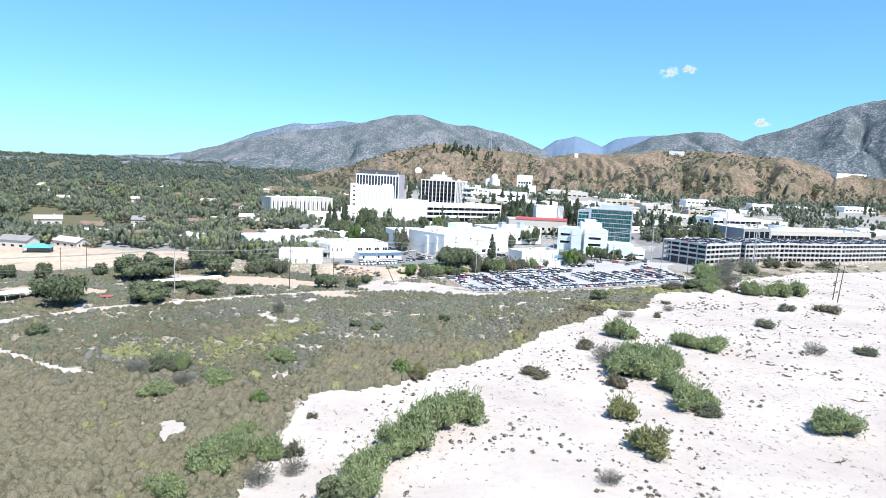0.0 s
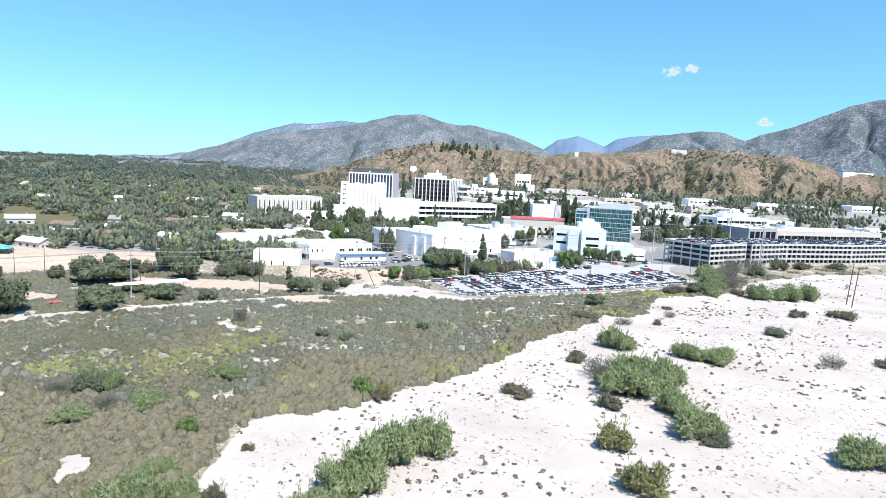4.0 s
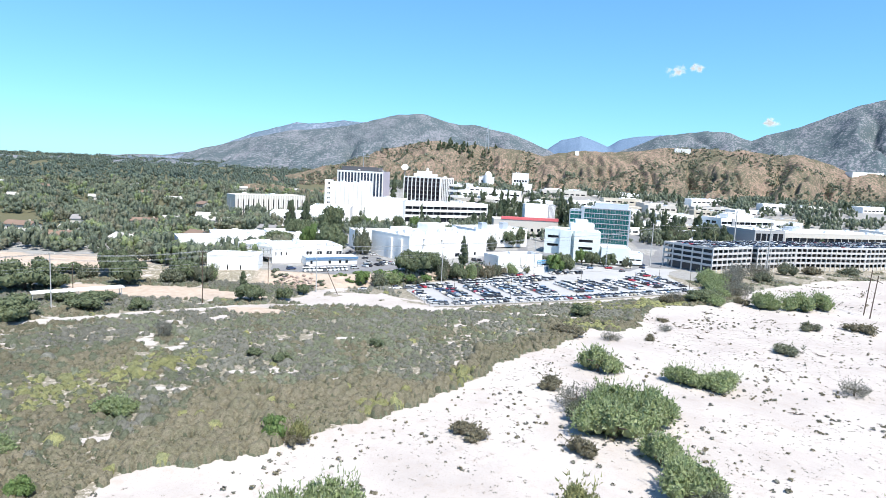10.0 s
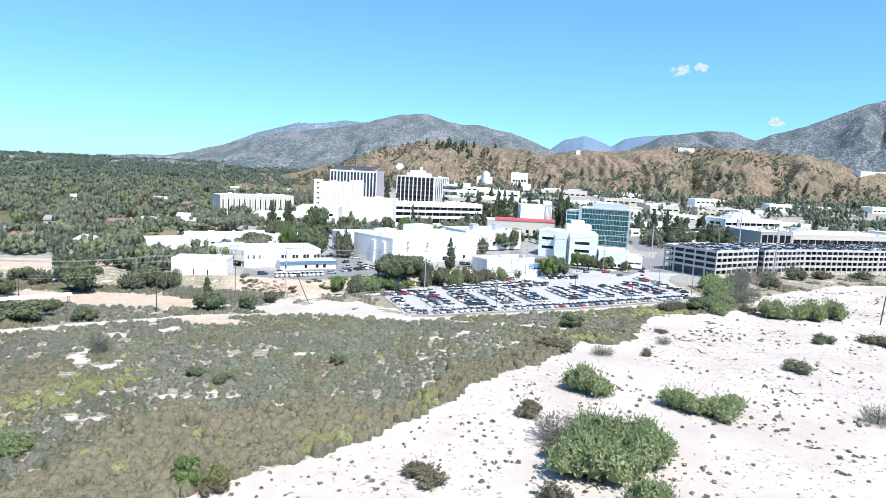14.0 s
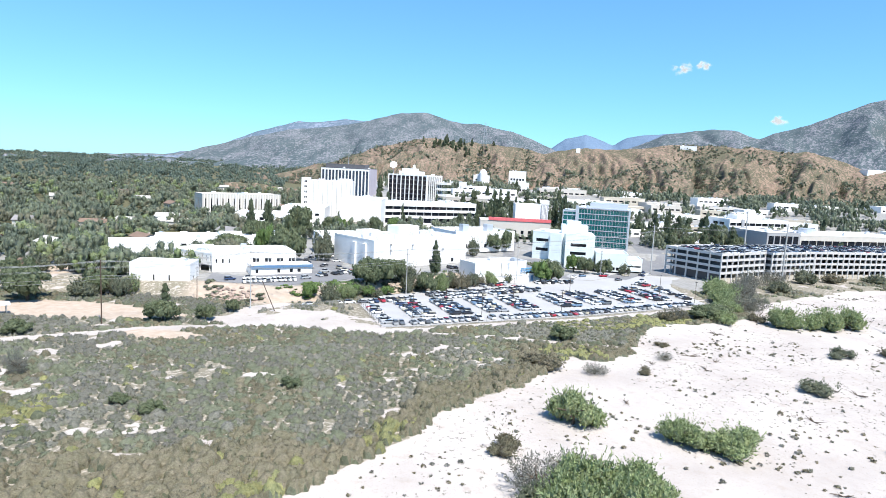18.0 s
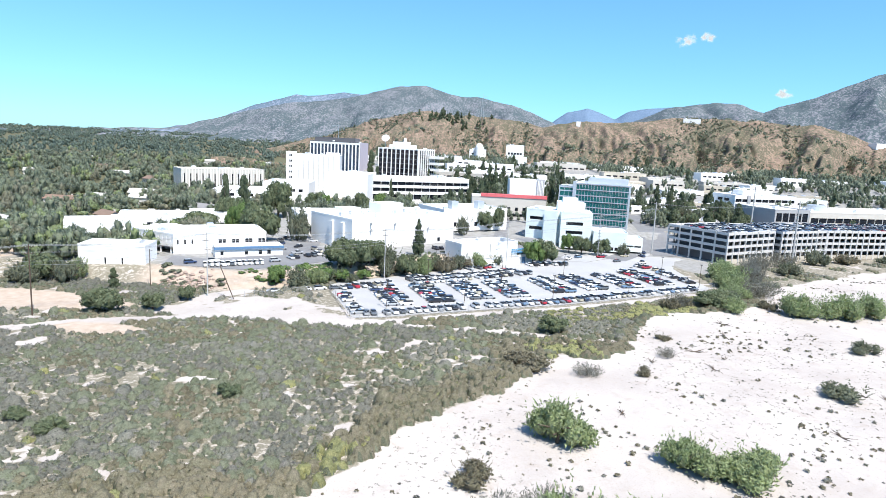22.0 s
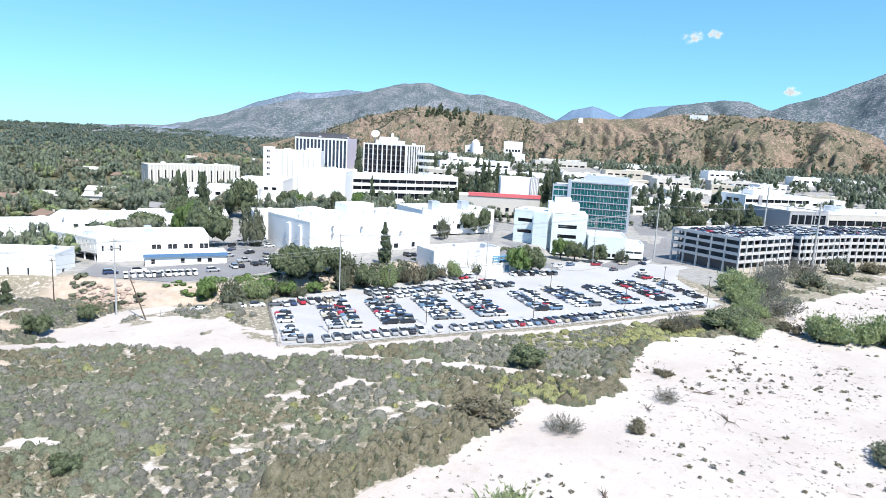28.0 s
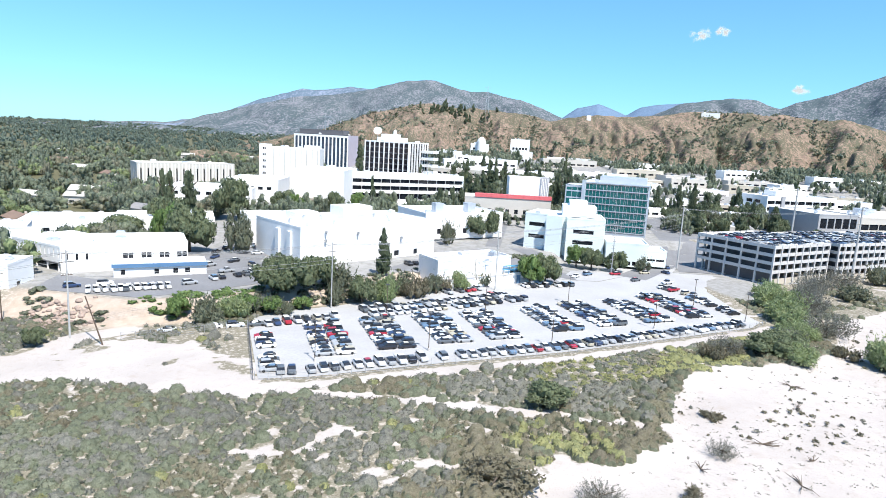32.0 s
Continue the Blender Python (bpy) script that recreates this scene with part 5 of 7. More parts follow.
for k, x, y, h, r in (("oak", -81, 428, 8, 10), ("bright", -61, 425, 13, 5), ("oak", -46, 413, 14, 8), ("oak", -76, 454, 14, 7), ("green", -29, 418, 13, 5.5), ("oak", -62, 500, 17, 8.4), ("pine", -82, 466, 20, 4), ("pine", -77, 482, 19, 5.4), ("pine", -90, 490, 18, 4), ("bright", 84, 412, 9, 4.8), ("oak", 90, 414, 9, 5.0), ("bright", 108, 452, 8, 4), ("oak", 114, 449, 8, 4.6), ("oak", 124, 447, 7, 4.4), ("green", 137, 450, 5.5, 3.2), ("oak", 63, 487, 10, 5), ("oak", 70, 492, 11, 5), ("green", 52, 468, 9, 4), ("pine", 118, 600, 20, 5), ("pine", 124, 590, 24, 5), ("oak", -18, 545, 10, 5), ("bright", -6, 551, 10, 5), ("oak", 10, 558, 9, 5), ("oak", -50, 548, 9, 6), ("bright", -42, 546, 8, 5)):
    plant(k, x, y, h * 1.32, r * 1.25, CAMPUS)
for i, (x, y) in enumerate(((85, 612), (94, 641), (109, 676), (82, 720), (124, 703), (74, 820), (152, 792), (88, 625), (102, 650), (116, 690), (60, 640), (52, 700), (20, 690), (12, 700), (135, 720), (96, 700), (-28, 640), (-22, 655), (180, 612), (190, 620), (200, 606), (214, 616), (196, 640), (222, 640), (170, 640), (-45, 780), (-30, 790), (30, 800), (150, 615), (160, 622), (240, 615), (72, 690), (66, 760), (100, 780))):
    if clear_of_buildings(np.array([x]), np.array([y]), 1)[0]:
        plant('pine', x, y, 15 + (i * 7) % 11, 4.2 + (i * 5) % 3, CAMPUS)
stand_rng = random.Random(44)
for i in range(90):
    x, y = stand_rng.uniform(44, 140), stand_rng.uniform(592, 760)
    if clear_of_buildings(np.array([x]), np.array([y]), 0.5)[0]:
        k = stand_rng.choice(("pine", "pine", "oak", "green"))
        plant(k, x, y, stand_rng.uniform(13, 22) if k == "pine" else stand_rng.uniform(8, 13), stand_rng.uniform(4.5, 6.5), CAMPUS)
for i in range(46):
    x, y = stand_rng.uniform(182, 268), stand_rng.uniform(542, 650)
    if clear_of_buildings(np.array([x]), np.array([y]), 0.5)[0]:
        k = stand_rng.choice(("pine", "oak", "oak", "green"))
        plant(k, x, y, stand_rng.uniform(12, 19) if k == "pine" else stand_rng.uniform(8, 13), stand_rng.uniform(4.5, 7), CAMPUS)
RIVER = " beside the wash"
for k, x, y, h, r in (("willow", 167, 400, 8, 7.5), ("willow", 165, 382, 8, 8), ("oak", 141, 344, 5.5, 7), ("willow", 146, 340, 5, 6), ("willow", 161, 370, 7, 6), ("grey", 177, 392, 11, 6), ("grey", 168, 366, 9, 9), ("grey", 195, 424, 12, 7), ("brown", 124, 338, 5, 4), ("oak", 77, 301, 5, 5.5), ("willow", 171, 341, 8.5, 8), ("willow", 184, 340, 9, 8.5), ("willow", 197, 344, 8.5, 8), ("brown", 162, 346, 4, 4), ("grey", 128, 342, 6, 5), ("grey", 215, 440, 10, 8), ("green", 239, 455, 9, 8), ("brown", 260, 462, 6, 9), ("green", 290, 468, 6, 9), ("willow", 172, 412, 7, 7), ("willow", 172, 396, 8, 8), ("willow", 156, 360, 6, 6.5), ("oak", 148, 350, 5.5, 6.5), ("grey", 152, 355, 5, 5), ("brown", 131, 344, 4, 4), ("grey", 184, 408, 12, 7), ("green", 205, 418, 7, 8)):
    plant(k, x, y, h, r, RIVER)
SAND = " on pale sand"
for k, x, y, h, r in (("willow", 68, 231, 5.6, 6.2), ("willow", 61, 184, 6.4, 8), ("willow", 69, 190, 6.5, 7), ("willow", 65, 200, 6.0, 6.5), ("willow", 74, 200, 4.6, 5.5), ("willow", 67, 172, 4.6, 5.5), ("willow", 59, 194, 5.4, 5), ("green", 57, 192, 5, 5.5), ("grey", 56, 201, 6, 6), ("grey", 63, 206, 5, 5), ("brown", 52, 176, 3.5, 4), ("green", 71, 157, 3, 4), ("willow", 99, 221, 4.0, 6.4), ("willow", 90, 224, 4.0, 5.2), ("willow", 68, 161, 5.2, 6.2), ("yellow", 48, 132, 5.5, 5.6), ("yellow", 47, 153, 5.5, 5.0), ("willow", 1, 138, 6.4, 5.5), ("willow", 7, 145, 5.6, 5), ("willow", -3, 131, 6.4, 5.5), ("willow", -8, 124, 5.5, 5.2), ("willow", -12, 116, 4.6, 5), ("willow", -14, 108, 4.4, 4.6), ("oak", -16, 105, 4, 5), ("brown", 8, 148, 3, 3.6), ("brown", 29, 181, 3.0, 4.6), ("brown", 52, 216, 3.0, 4.4), ("green", 141, 262, 3.2, 6.2), ("brown", 189, 302, 3.6, 7), ("grey", 136, 221, 4.5, 4.0), ("green", 158, 226, 2.8, 4.8), ("willow", 99, 147, 5.0, 6.2), ("green", 168, 299, 3, 5), ("grey", 35, 117, 2.6, 2.7), ("grey", 71, 158, 3, 4), ("brown", 96, 270, 2.0, 3.0), ("grey", 106, 286, 2.6, 3.0), ("grey", 81, 268, 3.0, 4.0), ("brown", 110, 302, 1.6, 2.6), ("brown", 66, 271, 3.4, 6.5)):
    plant(k, x, y, h * (1.45 if k == "willow" else 1.15), r * (1.12 if k == "willow" else 1.05), SAND, bush=True)
MEADOW = " in the scrub meadow"
for k, x, y, h, r in (("bright", -10, 173, 5.0, 3.3), ("yellow", -5, 174, 4.5, 3), ("green", -76, 168, 5, 5.2), ("willow", -47, 181, 4.5, 5.0), ("willow", -58, 160, 4, 5), ("willow", -70, 150, 4, 5), ("willow", -40, 128, 4, 4), ("grey", -66, 158, 4, 3.5), ("grey", -63, 239, 7.8, 2.7), ("oak", 2, 242, 2.6, 2.8), ("oak", -22, 222, 2.6, 3.0), ("oak", -31, 226, 2.4, 2.6), ("willow", -42, 114, 6.5, 5.6), ("willow", -46, 103, 5, 4.4), ("grey", -32, 110, 5, 3.4), ("willow", -37, 118, 6, 4), ("willow", -33, 121, 5.5, 3.6), ("willow", -41, 122, 5, 3.8), ("yellow", -45, 117, 4.5, 3.2), ("grey", -27, 116, 3.2, 3.4), ("green", -28, 122, 3.6, 2.6), ("bright", -42.5, 145, 4.2, 2.6), ("brown", -28.9, 141.5, 1.8, 1.5), ("willow", -71, 170, 5.2, 4), ("willow", -79, 173, 4.6, 3.6), ("grey", -82, 166, 3.6, 3.4), ("oak", -129, 196, 3.6, 3.6), ("brown", -5, 172, 3.2, 3.0)):
    plant(k, x, y, h, r, MEADOW, bush=True)
YARDSIDE = " beside a dirt yard"
for k, x, y, h, r in (("oak", -145, 234, 11, 10.5), ("oak", -144, 295, 10, 13), ("oak", -118, 249, 6.5, 10), ("oak", -113, 315, 10, 9), ("oak", -104, 270, 5, 9), ("oak", -55, 297, 5.8, 6.6), ("pine", -67, 324, 5.5, 2.8), ("green", -84, 328, 7, 6), ("oak", -183, 284, 6, 4.4), ("oak", -43, 302, 4.2, 4), ("oak", -38, 315, 3.8, 3.2), ("oak", -198, 280, 6, 4.6), ("oak", -88, 274, 3.2, 5), ("oak", -164, 297, 5.5, 4), ("oak", -160, 250, 6, 8), ("oak", -95, 330, 8, 7), ("oak", -130, 335, 9, 8), ("green", -98, 327, 6, 8), ("green", -92, 331, 6, 6), ("willow", -84, 333, 6.5, 4.5), ("oak", -136, 303, 5, 6), ("green", -137, 327, 5, 6), ("green", -134, 351, 6, 8), ("green", -122, 354, 7, 8), ("oak", -112, 355, 6.5, 8), ("willow", -102, 352, 6, 6), ("oak", -148, 330, 5, 6), ("oak", -106, 284, 3.5, 5), ("oak", -120, 280, 3.5, 6)):
    plant(k, x, y, h * 1.3, r * 0.95, YARDSIDE)


def scatter(name, templates, x, y, z, sx, sz, material, label, category):
    """Many copies of small templates joined into one mesh."""
    rng = np.random.default_rng(len(x))
    pick = rng.integers(0, len(templates), len(x))
    rot = rng.uniform(0, 2 * np.pi, len(x))
    out, tris, count = [], [], 0
    for t, pts in enumerate(templates):
        i = np.nonzero(pick == t)[0]
        if not len(i):
            continue
        u, f = weld(pts)
        c, s = np.cos(rot[i])[:, None], np.sin(rot[i])[:, None]
        X = (u[None, :, 0] * c - u[None, :, 1] * s) * sx[i][:, None] + x[i][:, None]
        Y = (u[None, :, 0] * s + u[None, :, 1] * c) * sx[i][:, None] + y[i][:, None]
        Z = u[None, :, 2] * sz[i][:, None] + z[i][:, None]
        out.append(np.stack([X, Y, Z], -1).reshape(-1, 3))
        tris.append((f[None] + count + len(u) * np.arange(len(i))[:, None, None]).reshape(-1, 3))
        count += len(u) * len(i)
    f = np.concatenate(tris)
    return bulk(name, np.concatenate(out), f, material, label, category, soft=len(f))


def shrub_points(seed, leaves, leaf, seg=6):
    rng = np.random.default_rng(seed)
    clumps = [((rng.uniform(-0.45, 0.45), rng.uniform(-0.45, 0.45), rng.uniform(0.25, 0.55)), (rng.uniform(0.4, 0.6),) * 2 + (rng.uniform(0.3, 0.5),)) for _ in range(4)]
    return np.concatenate([leaf_cloud(rng, clumps, leaves, leaf), core_blob(rng, (0, 0, 0.3), (0.75, 0.75, 0.45), seg, 3)])


SHRUBS = [shrub_points(60 + i, 10, 0.30, 5) for i in range(6)]
WEEDS = [leaf_cloud(np.random.default_rng(90 + i), [((0, 0, 0.35), (0.7, 0.7, 0.45))], 14, 0.6) for i in range(5)]

# scrub over the meadow: a bumpy canopy with leaves standing out of it
gxs, gys = np.meshgrid(np.arange(-235, 330, 1.75), np.arange(80, 486, 1.75))
sx_ = (gxs + RNG.uniform(-0.65, 0.65, gxs.shape)).ravel()
sy_ = (gys + RNG.uniform(-0.65, 0.65, gys.shape)).ravel()
sight = (np.abs(sx_ - 47.5) < 276) & (np.abs(sy_ - 283) < 198) & (sx_ > -0.74 * sy_ - 4) & (line_y(WASH, sx_) - sy_ < 8)
sx_, sy_ = sx_[sight], sy_[sight]
sand_, yard_, town_ = soils(sx_, sy_)
wash_d = line_y(WASH, sx_) - sy_
lot_d = sy_ - line_y(LOT_FRONT, sx_)
keep = (sand_ < 0.45) & (yard_ < 0.4) & (town_ < 0.2) & (sy_ < line_y(BANK, sx_) - 1)
keep &= ~((lot_d > -3.0) & (sx_ > 2) & (sx_ < 158)) & ~((sx_ >= 150) & (sy_ > 380) & (sy_ > 420 + 0.48 * (sx_ - 181))) & clear_of_buildings(sx_, sy_, 2)
keep &= ~((sx_ > -40) & (sx_ < 20) & (sy_ > 306) & (sy_ < 340) & (fbm(sx_, sy_, 8, 2, 5) < 0.55))
keep &= (sx_ < 165) | (fbm(sx_, sy_, 9, 2, 69) > 0.56)
keep &= fbm(sx_, sy_, 3.2, 2, 67) + 0.5 * fbm(sx_, sy_, 26, 2, 68) > 0.41 + 0.04 * smooth(215, 250, sy_) * smooth(60, 20, sx_) - 0.25 * smooth(-20, -6, wash_d)
sx_, sy_, wash_d = sx_[keep], sy_[keep], wash_d[keep]
sz_ = land(sx_, sy_)
kind = fbm(sx_, sy_, 22, 3, 77) + RNG.uniform(-0.17, 0.17, len(sx_))
wide = smooth(10, -60, sx_)
edge_band = smooth(-33 - 42 * wide, -15 - 30 * wide, wash_d + (fbm(sx_, sy_, 20, 2, 8) - 0.5) * 26)
far_side = smooth(60, 75, sx_)
edge_band = edge_band * (1 - far_side * 0.6)
edge_band = np.maximum(edge_band, smooth(178, 150, sy_ + (fbm(sx_, sy_, 15, 2, 81) - 0.5) * 40) * smooth(40, 5, sx_))
size = RNG.uniform(0.62, 1.2, len(sx_)) * (0.75 + 0.5 * fbm(sx_, sy_, 24, 2, 12)) * (1 + 0.28 * edge_band)
size = np.where(RNG.random(len(sx_)) < 0.07 * (1 - edge_band), size * 1.5, size)
tall = size * RNG.uniform(0.8, 1.35, len(sx_)) * (1 + 0.2 * edge_band) * (1 + edge_band * (1.5 * fbm(sx_, sy_, 7, 2, 14) - 0.55))
yellow = np.zeros(len(sx_))
for cx, cy, rr in ((-66, 190, 18), (-90, 184, 14), (-52, 215, 14), (8, 191, 8), (28, 216, 9), (78, 284, 11), (-55, 205, 10), (118, 332, 12)):
    yellow = np.maximum(yellow, 1 - np.hypot(sx_ - cx, sy_ - cy) / rr)
yel = (yellow + RNG.uniform(-0.5, 0.35, len(sx_))) > 0.34
strip = (sx_ > 78) & (sx_ < 152) & (sy_ > line_y(LOT_FRONT, sx_) - 24)
tall = np.where(strip, tall * 0.6, tall)
yel |= strip & (fbm(sx_, sy_, 12, 2, 83) + RNG.uniform(-0.12, 0.12, len(sx_)) > 0.52)
brn = ~yel & ((edge_band * 1.1 + RNG.uniform(-0.5, 0.35, len(sx_)) > 0.5) | (kind > 0.59))
gry = ~yel & ~brn & (kind < 0.42)
grn = ~yel & ~brn & ~gry
STEP = 0.4
gx0, gy0 = -236.0, 79.0
nx, ny = int(567 / STEP), int(408 / STEP)
canopy = np.full((ny, nx), -0.6, dtype=np.float32)
species = np.zeros((ny, nx), dtype=np.int8)
code = np.where(brn, 1, np.where(gry, 2, np.where(yel, 3, 0)))
for x, y, r, h, c in zip(sx_, sy_, size, tall, code):
    i0, i1 = int((x - r - gx0) / STEP), int((x + r - gx0) / STEP) + 2
    j0, j1 = int((y - r - gy0) / STEP), int((y + r - gy0) / STEP) + 2
    yy, xx = np.mgrid[j0:j1, i0:i1]
    d2 = ((xx * STEP + gx0 - x) ** 2 + (yy * STEP + gy0 - y) ** 2) / (r * r)
    dome = (h * np.sqrt(np.clip(1 - d2, 0, 1)) - 0.6 * (d2 > 1)).astype(np.float32)
    win, sp = canopy[j0:j1, i0:i1], species[j0:j1, i0:i1]
    up = dome > win
    win[up] = dome[up]
    sp[up] = c
rough = RNG.uniform(-0.11, 0.11, canopy.shape)
full = canopy > 0
cell = full[:-1, :-1] | full[1:, :-1] | full[:-1, 1:] | full[1:, 1:]
jj, ii = np.nonzero(cell)
for nm, c, mat, lab in (("green_scrub", 0, "scrub_green", "grey-green sagebrush scrub"), ("brown_scrub", 1, "scrub_brown", "olive brown dry buckwheat scrub"), ("grey_scrub", 2, "scrub_grey", "grey dormant sage scrub"), ("yellow_scrub", 3, "scrub_yellow", "yellow flowering mustard scrub")):
    pick = species[jj, ii] == c
    cj, ci = jj[pick], ii[pick]
    grid_id = np.stack([cj * nx + ci, cj * nx + ci + 1, (cj + 1) * nx + ci + 1, (cj + 1) * nx + ci], -1)
    used, inv = np.unique(grid_id, return_inverse=True)
    uy, ux = used // nx, used % nx
    px, py = ux * STEP + gx0 + rough[uy, ux] * 1.0, uy * STEP + gy0 + rough[ux % ny, uy % nx] * 1.0
    pz = land(px, py) + canopy[uy, ux] * 0.9 + rough[uy, ux] * 2.0 - 0.08
    q = inv.reshape(-1, 4)
    tri = np.concatenate([q[:, [0, 1, 2]], q[:, [0, 2, 3]]])
    v1 = np.stack([px, py, pz], -1)
    sel = np.nonzero(code == c)[0]
    near_n = np.where((sy_[sel] < 345) & (np.abs(sx_[sel] - 30) < 140), 42, 12)
    who = np.repeat(sel, near_n)
    d = RNG.normal(size=(len(who), 3))
    d[:, 2] = np.abs(d[:, 2]) * 1.1
    d /= np.linalg.norm(d, axis=1, keepdims=True)
    p = np.stack([sx_[who], sy_[who], sz_[who]], -1) + d * np.stack([size[who], size[who], tall[who]], -1) * RNG.uniform(0.86, 0.98, (len(who), 1))
    e = d * 0.8 + RNG.normal(size=(len(who), 3)) * 0.45
    a = np.cross(e, RNG.normal(size=(len(who), 3)))
    a /= np.linalg.norm(a, axis=1, keepdims=True)
    sz = RNG.uniform(0.06, 0.13, (len(who), 1))
    v2 = np.stack([p - a * sz, p + a * sz, p + e * sz * 2.6], 1).reshape(-1, 3)
    verts = np.concatenate([v1, v2])
    bulk(nm, verts, np.concatenate([tri, np.arange(len(v2)).reshape(-1, 3) + len(v1)]), M[mat], lab, "scrub")

# small plants dotted over the sand
n = 31000
tx, ty = RNG.uniform(-40, 420, n), RNG.uniform(60, 470, n)
wd = line_y(WASH, tx) - ty
dens = fbm(tx, ty, 13, 3, 91)
drift = np.abs(fbm(tx * 0.6 + ty * 0.25, ty, 34, 3, 92) - 0.5)
ok = (wd > 2) & (dens + 0.10 * smooth(0.10, 0.0, drift) + RNG.uniform(-0.12, 0.12, n) > 0.585 + 0.06 * smooth(80, 220, tx)) & (ty > 40)
tx, ty = tx[ok], ty[ok]
ts = RNG.uniform(0.2, 0.95, len(tx)) ** 1.9 * 0.95
half = RNG.random(len(tx)) < 0.6
scatter("sand_weeds", WEEDS, tx[half], ty[half], land(tx[half], ty[half]) - 0.03, ts[half], ts[half] * 0.8, M["scrub_brown"], "small dry weeds dotted over the sand", "weeds")
scatter("sand_tufts", WEEDS, tx[~half], ty[~half], land(tx[~half], ty[~half]) - 0.03, ts[~half], ts[~half] * 0.8, M["scrub_grey"], "small grey tufts dotted over the sand", "weeds")


# fine dead litter and twigs blown over the sand
LITTER = [leaf_cloud(np.random.default_rng(190 + i), [((0, 0, 0.1), (1.0, 0.5, 0.12))], 7, 0.5) for i in range(4)]
n = 30000
lx, ly = RNG.uniform(-30, 330, n), RNG.uniform(60, 400, n)
ok = (line_y(WASH, lx) - ly > 2) & (fbm(lx, ly, 26, 3, 93) + RNG.uniform(-0.08, 0.08, n) > 0.56 - 0.12 * smooth(70, 130, lx) * smooth(300, 180, ly))
lx, ly = lx[ok], ly[ok]
ls = RNG.uniform(0.14, 0.5, len(lx))
scatter("sand_litter", LITTER, lx, ly, land(lx, ly), ls, ls * 0.6, M["scrub_grey"], "dead twigs and litter strewn over the sand", "litter")


# ---------------------------------------------------------------- woods
def forest_template(seed, clumps_n, leaves, leaf, seg):
    return crown_points("oak", seed, clumps_n, leaves, leaf, seg)


WOOD_NEAR = [forest_template(200 + i, 8, 32, 0.066, 4) for i in range(7)]
WOOD_FAR = [forest_template(220 + i, 4, 10, 0.14, 4) for i in range(6)]

# plots of the houses in the wooded town: place, angle, width
house_rng = random.Random(31)
HOUSES = [(-207, 499, 8, 20), (-198, 526, -12, 17), (-166, 522, 5, 22), (-226, 446, 4, 24), (-180, 548, 10, 16)]
for k in range(40):
    az0, r0 = math.radians(house_rng.uniform(-36, -8)), 400 + 520 * house_rng.random() ** 1.3
    x, y = r0 * math.sin(az0), r0 * math.cos(az0)
    if y > line_y(BANK, x) + 25 and clear_of_buildings(np.array([x]), np.array([y]), 12)[0] and all(math.hypot(x - p[0], y - p[1]) > 26 for p in HOUSES):
        HOUSES.append((x, y, house_rng.uniform(-40, 40), house_rng.uniform(12, 21)))

# trees over the wooded town on the left
n = 8200
az = np.radians(RNG.uniform(-48, 3, n))
rr = 330 * (3600 / 330) ** RNG.uniform(0, 1, n)
fx, fy = rr * np.sin(az), rr * np.cos(az)
left = (fx < -60 - 0.02 * fy) | (fy > 1000)
gap = fbm(fx, fy, 60, 3, 61)
ok = left & (fy > line_y(BANK, fx) + 12) & (gap > 0.36) & clear_of_buildings(fx, fy, 4) & ~((fy > 880) & (np.degrees(az) > -12))
for hx_, hy_, _, hw_ in HOUSES:
    d_ = math.hypot(hx_, hy_)
    ok &= np.hypot(fx - hx_ * (1 - 10 / d_), fy - hy_ * (1 - 10 / d_)) > hw_ * 0.55 + 3
fx, fy, rr = fx[ok], fy[ok], rr[ok]
yard_ = soils(fx, fy)[1]
fx, fy, rr = fx[yard_ < 0.2], fy[yard_ < 0.2], rr[yard_ < 0.2]
grow = 1 + np.clip(rr - 900, 0, 3000) / 2200
hs = RNG.uniform(7.5, 15, len(fx)) * (1 + 0.25 * np.clip((rr - 900) / 2000, 0, 1))
rs = RNG.uniform(4.5, 9.5, len(fx)) * grow
fz = land(fx, fy) - 1.5
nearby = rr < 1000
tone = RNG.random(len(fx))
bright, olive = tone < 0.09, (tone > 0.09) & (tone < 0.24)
for nm, sel, tp, mat, lab in (("oak_woods", nearby & ~bright & ~olive, WOOD_NEAR, "leaf_forest", "dense dark green trees of the wooded town"), ("light_trees", nearby & bright, WOOD_NEAR, "leaf_willow", "lighter green garden trees of the wooded town"), ("olive_trees", nearby & olive, WOOD_NEAR, "leaf_olive", "dusty olive green trees of the wooded town"), ("distant_woods", ~nearby, WOOD_FAR, "leaf_distant_hazy", "distant dark tree canopy up to the horizon")):
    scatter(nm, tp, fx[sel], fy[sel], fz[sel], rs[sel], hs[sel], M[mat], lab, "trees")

# trees between the campus buildings
n = 4200
cx_, cy_ = RNG.uniform(-60, 760, n), RNG.uniform(500, 960, n)
ok = clear_of_buildings(cx_, cy_, 2.5) & (fbm(cx_, cy_, 45, 2, 15) + 0.10 * smooth(330, 460, cx_) > 0.47) & (cy_ > line_y(BANK, cx_) + 30)
cx_, cy_ = cx_[ok], cy_[ok]
back = np.hypot(cx_, cy_) > 690
for nm, sel, tp, lab in (("campus_trees", ~back, WOOD_NEAR, "dark green trees between campus buildings"), ("upper_campus_trees", back, WOOD_FAR, "dark green trees between buildings below the hill")):
    scatter(nm, tp, cx_[sel], cy_[sel], land(cx_[sel], cy_[sel]) - 1.2, RNG.uniform(3.8, 7.5, sel.sum()), RNG.uniform(8, 15, sel.sum()), M["leaf_forest"], lab, "trees")
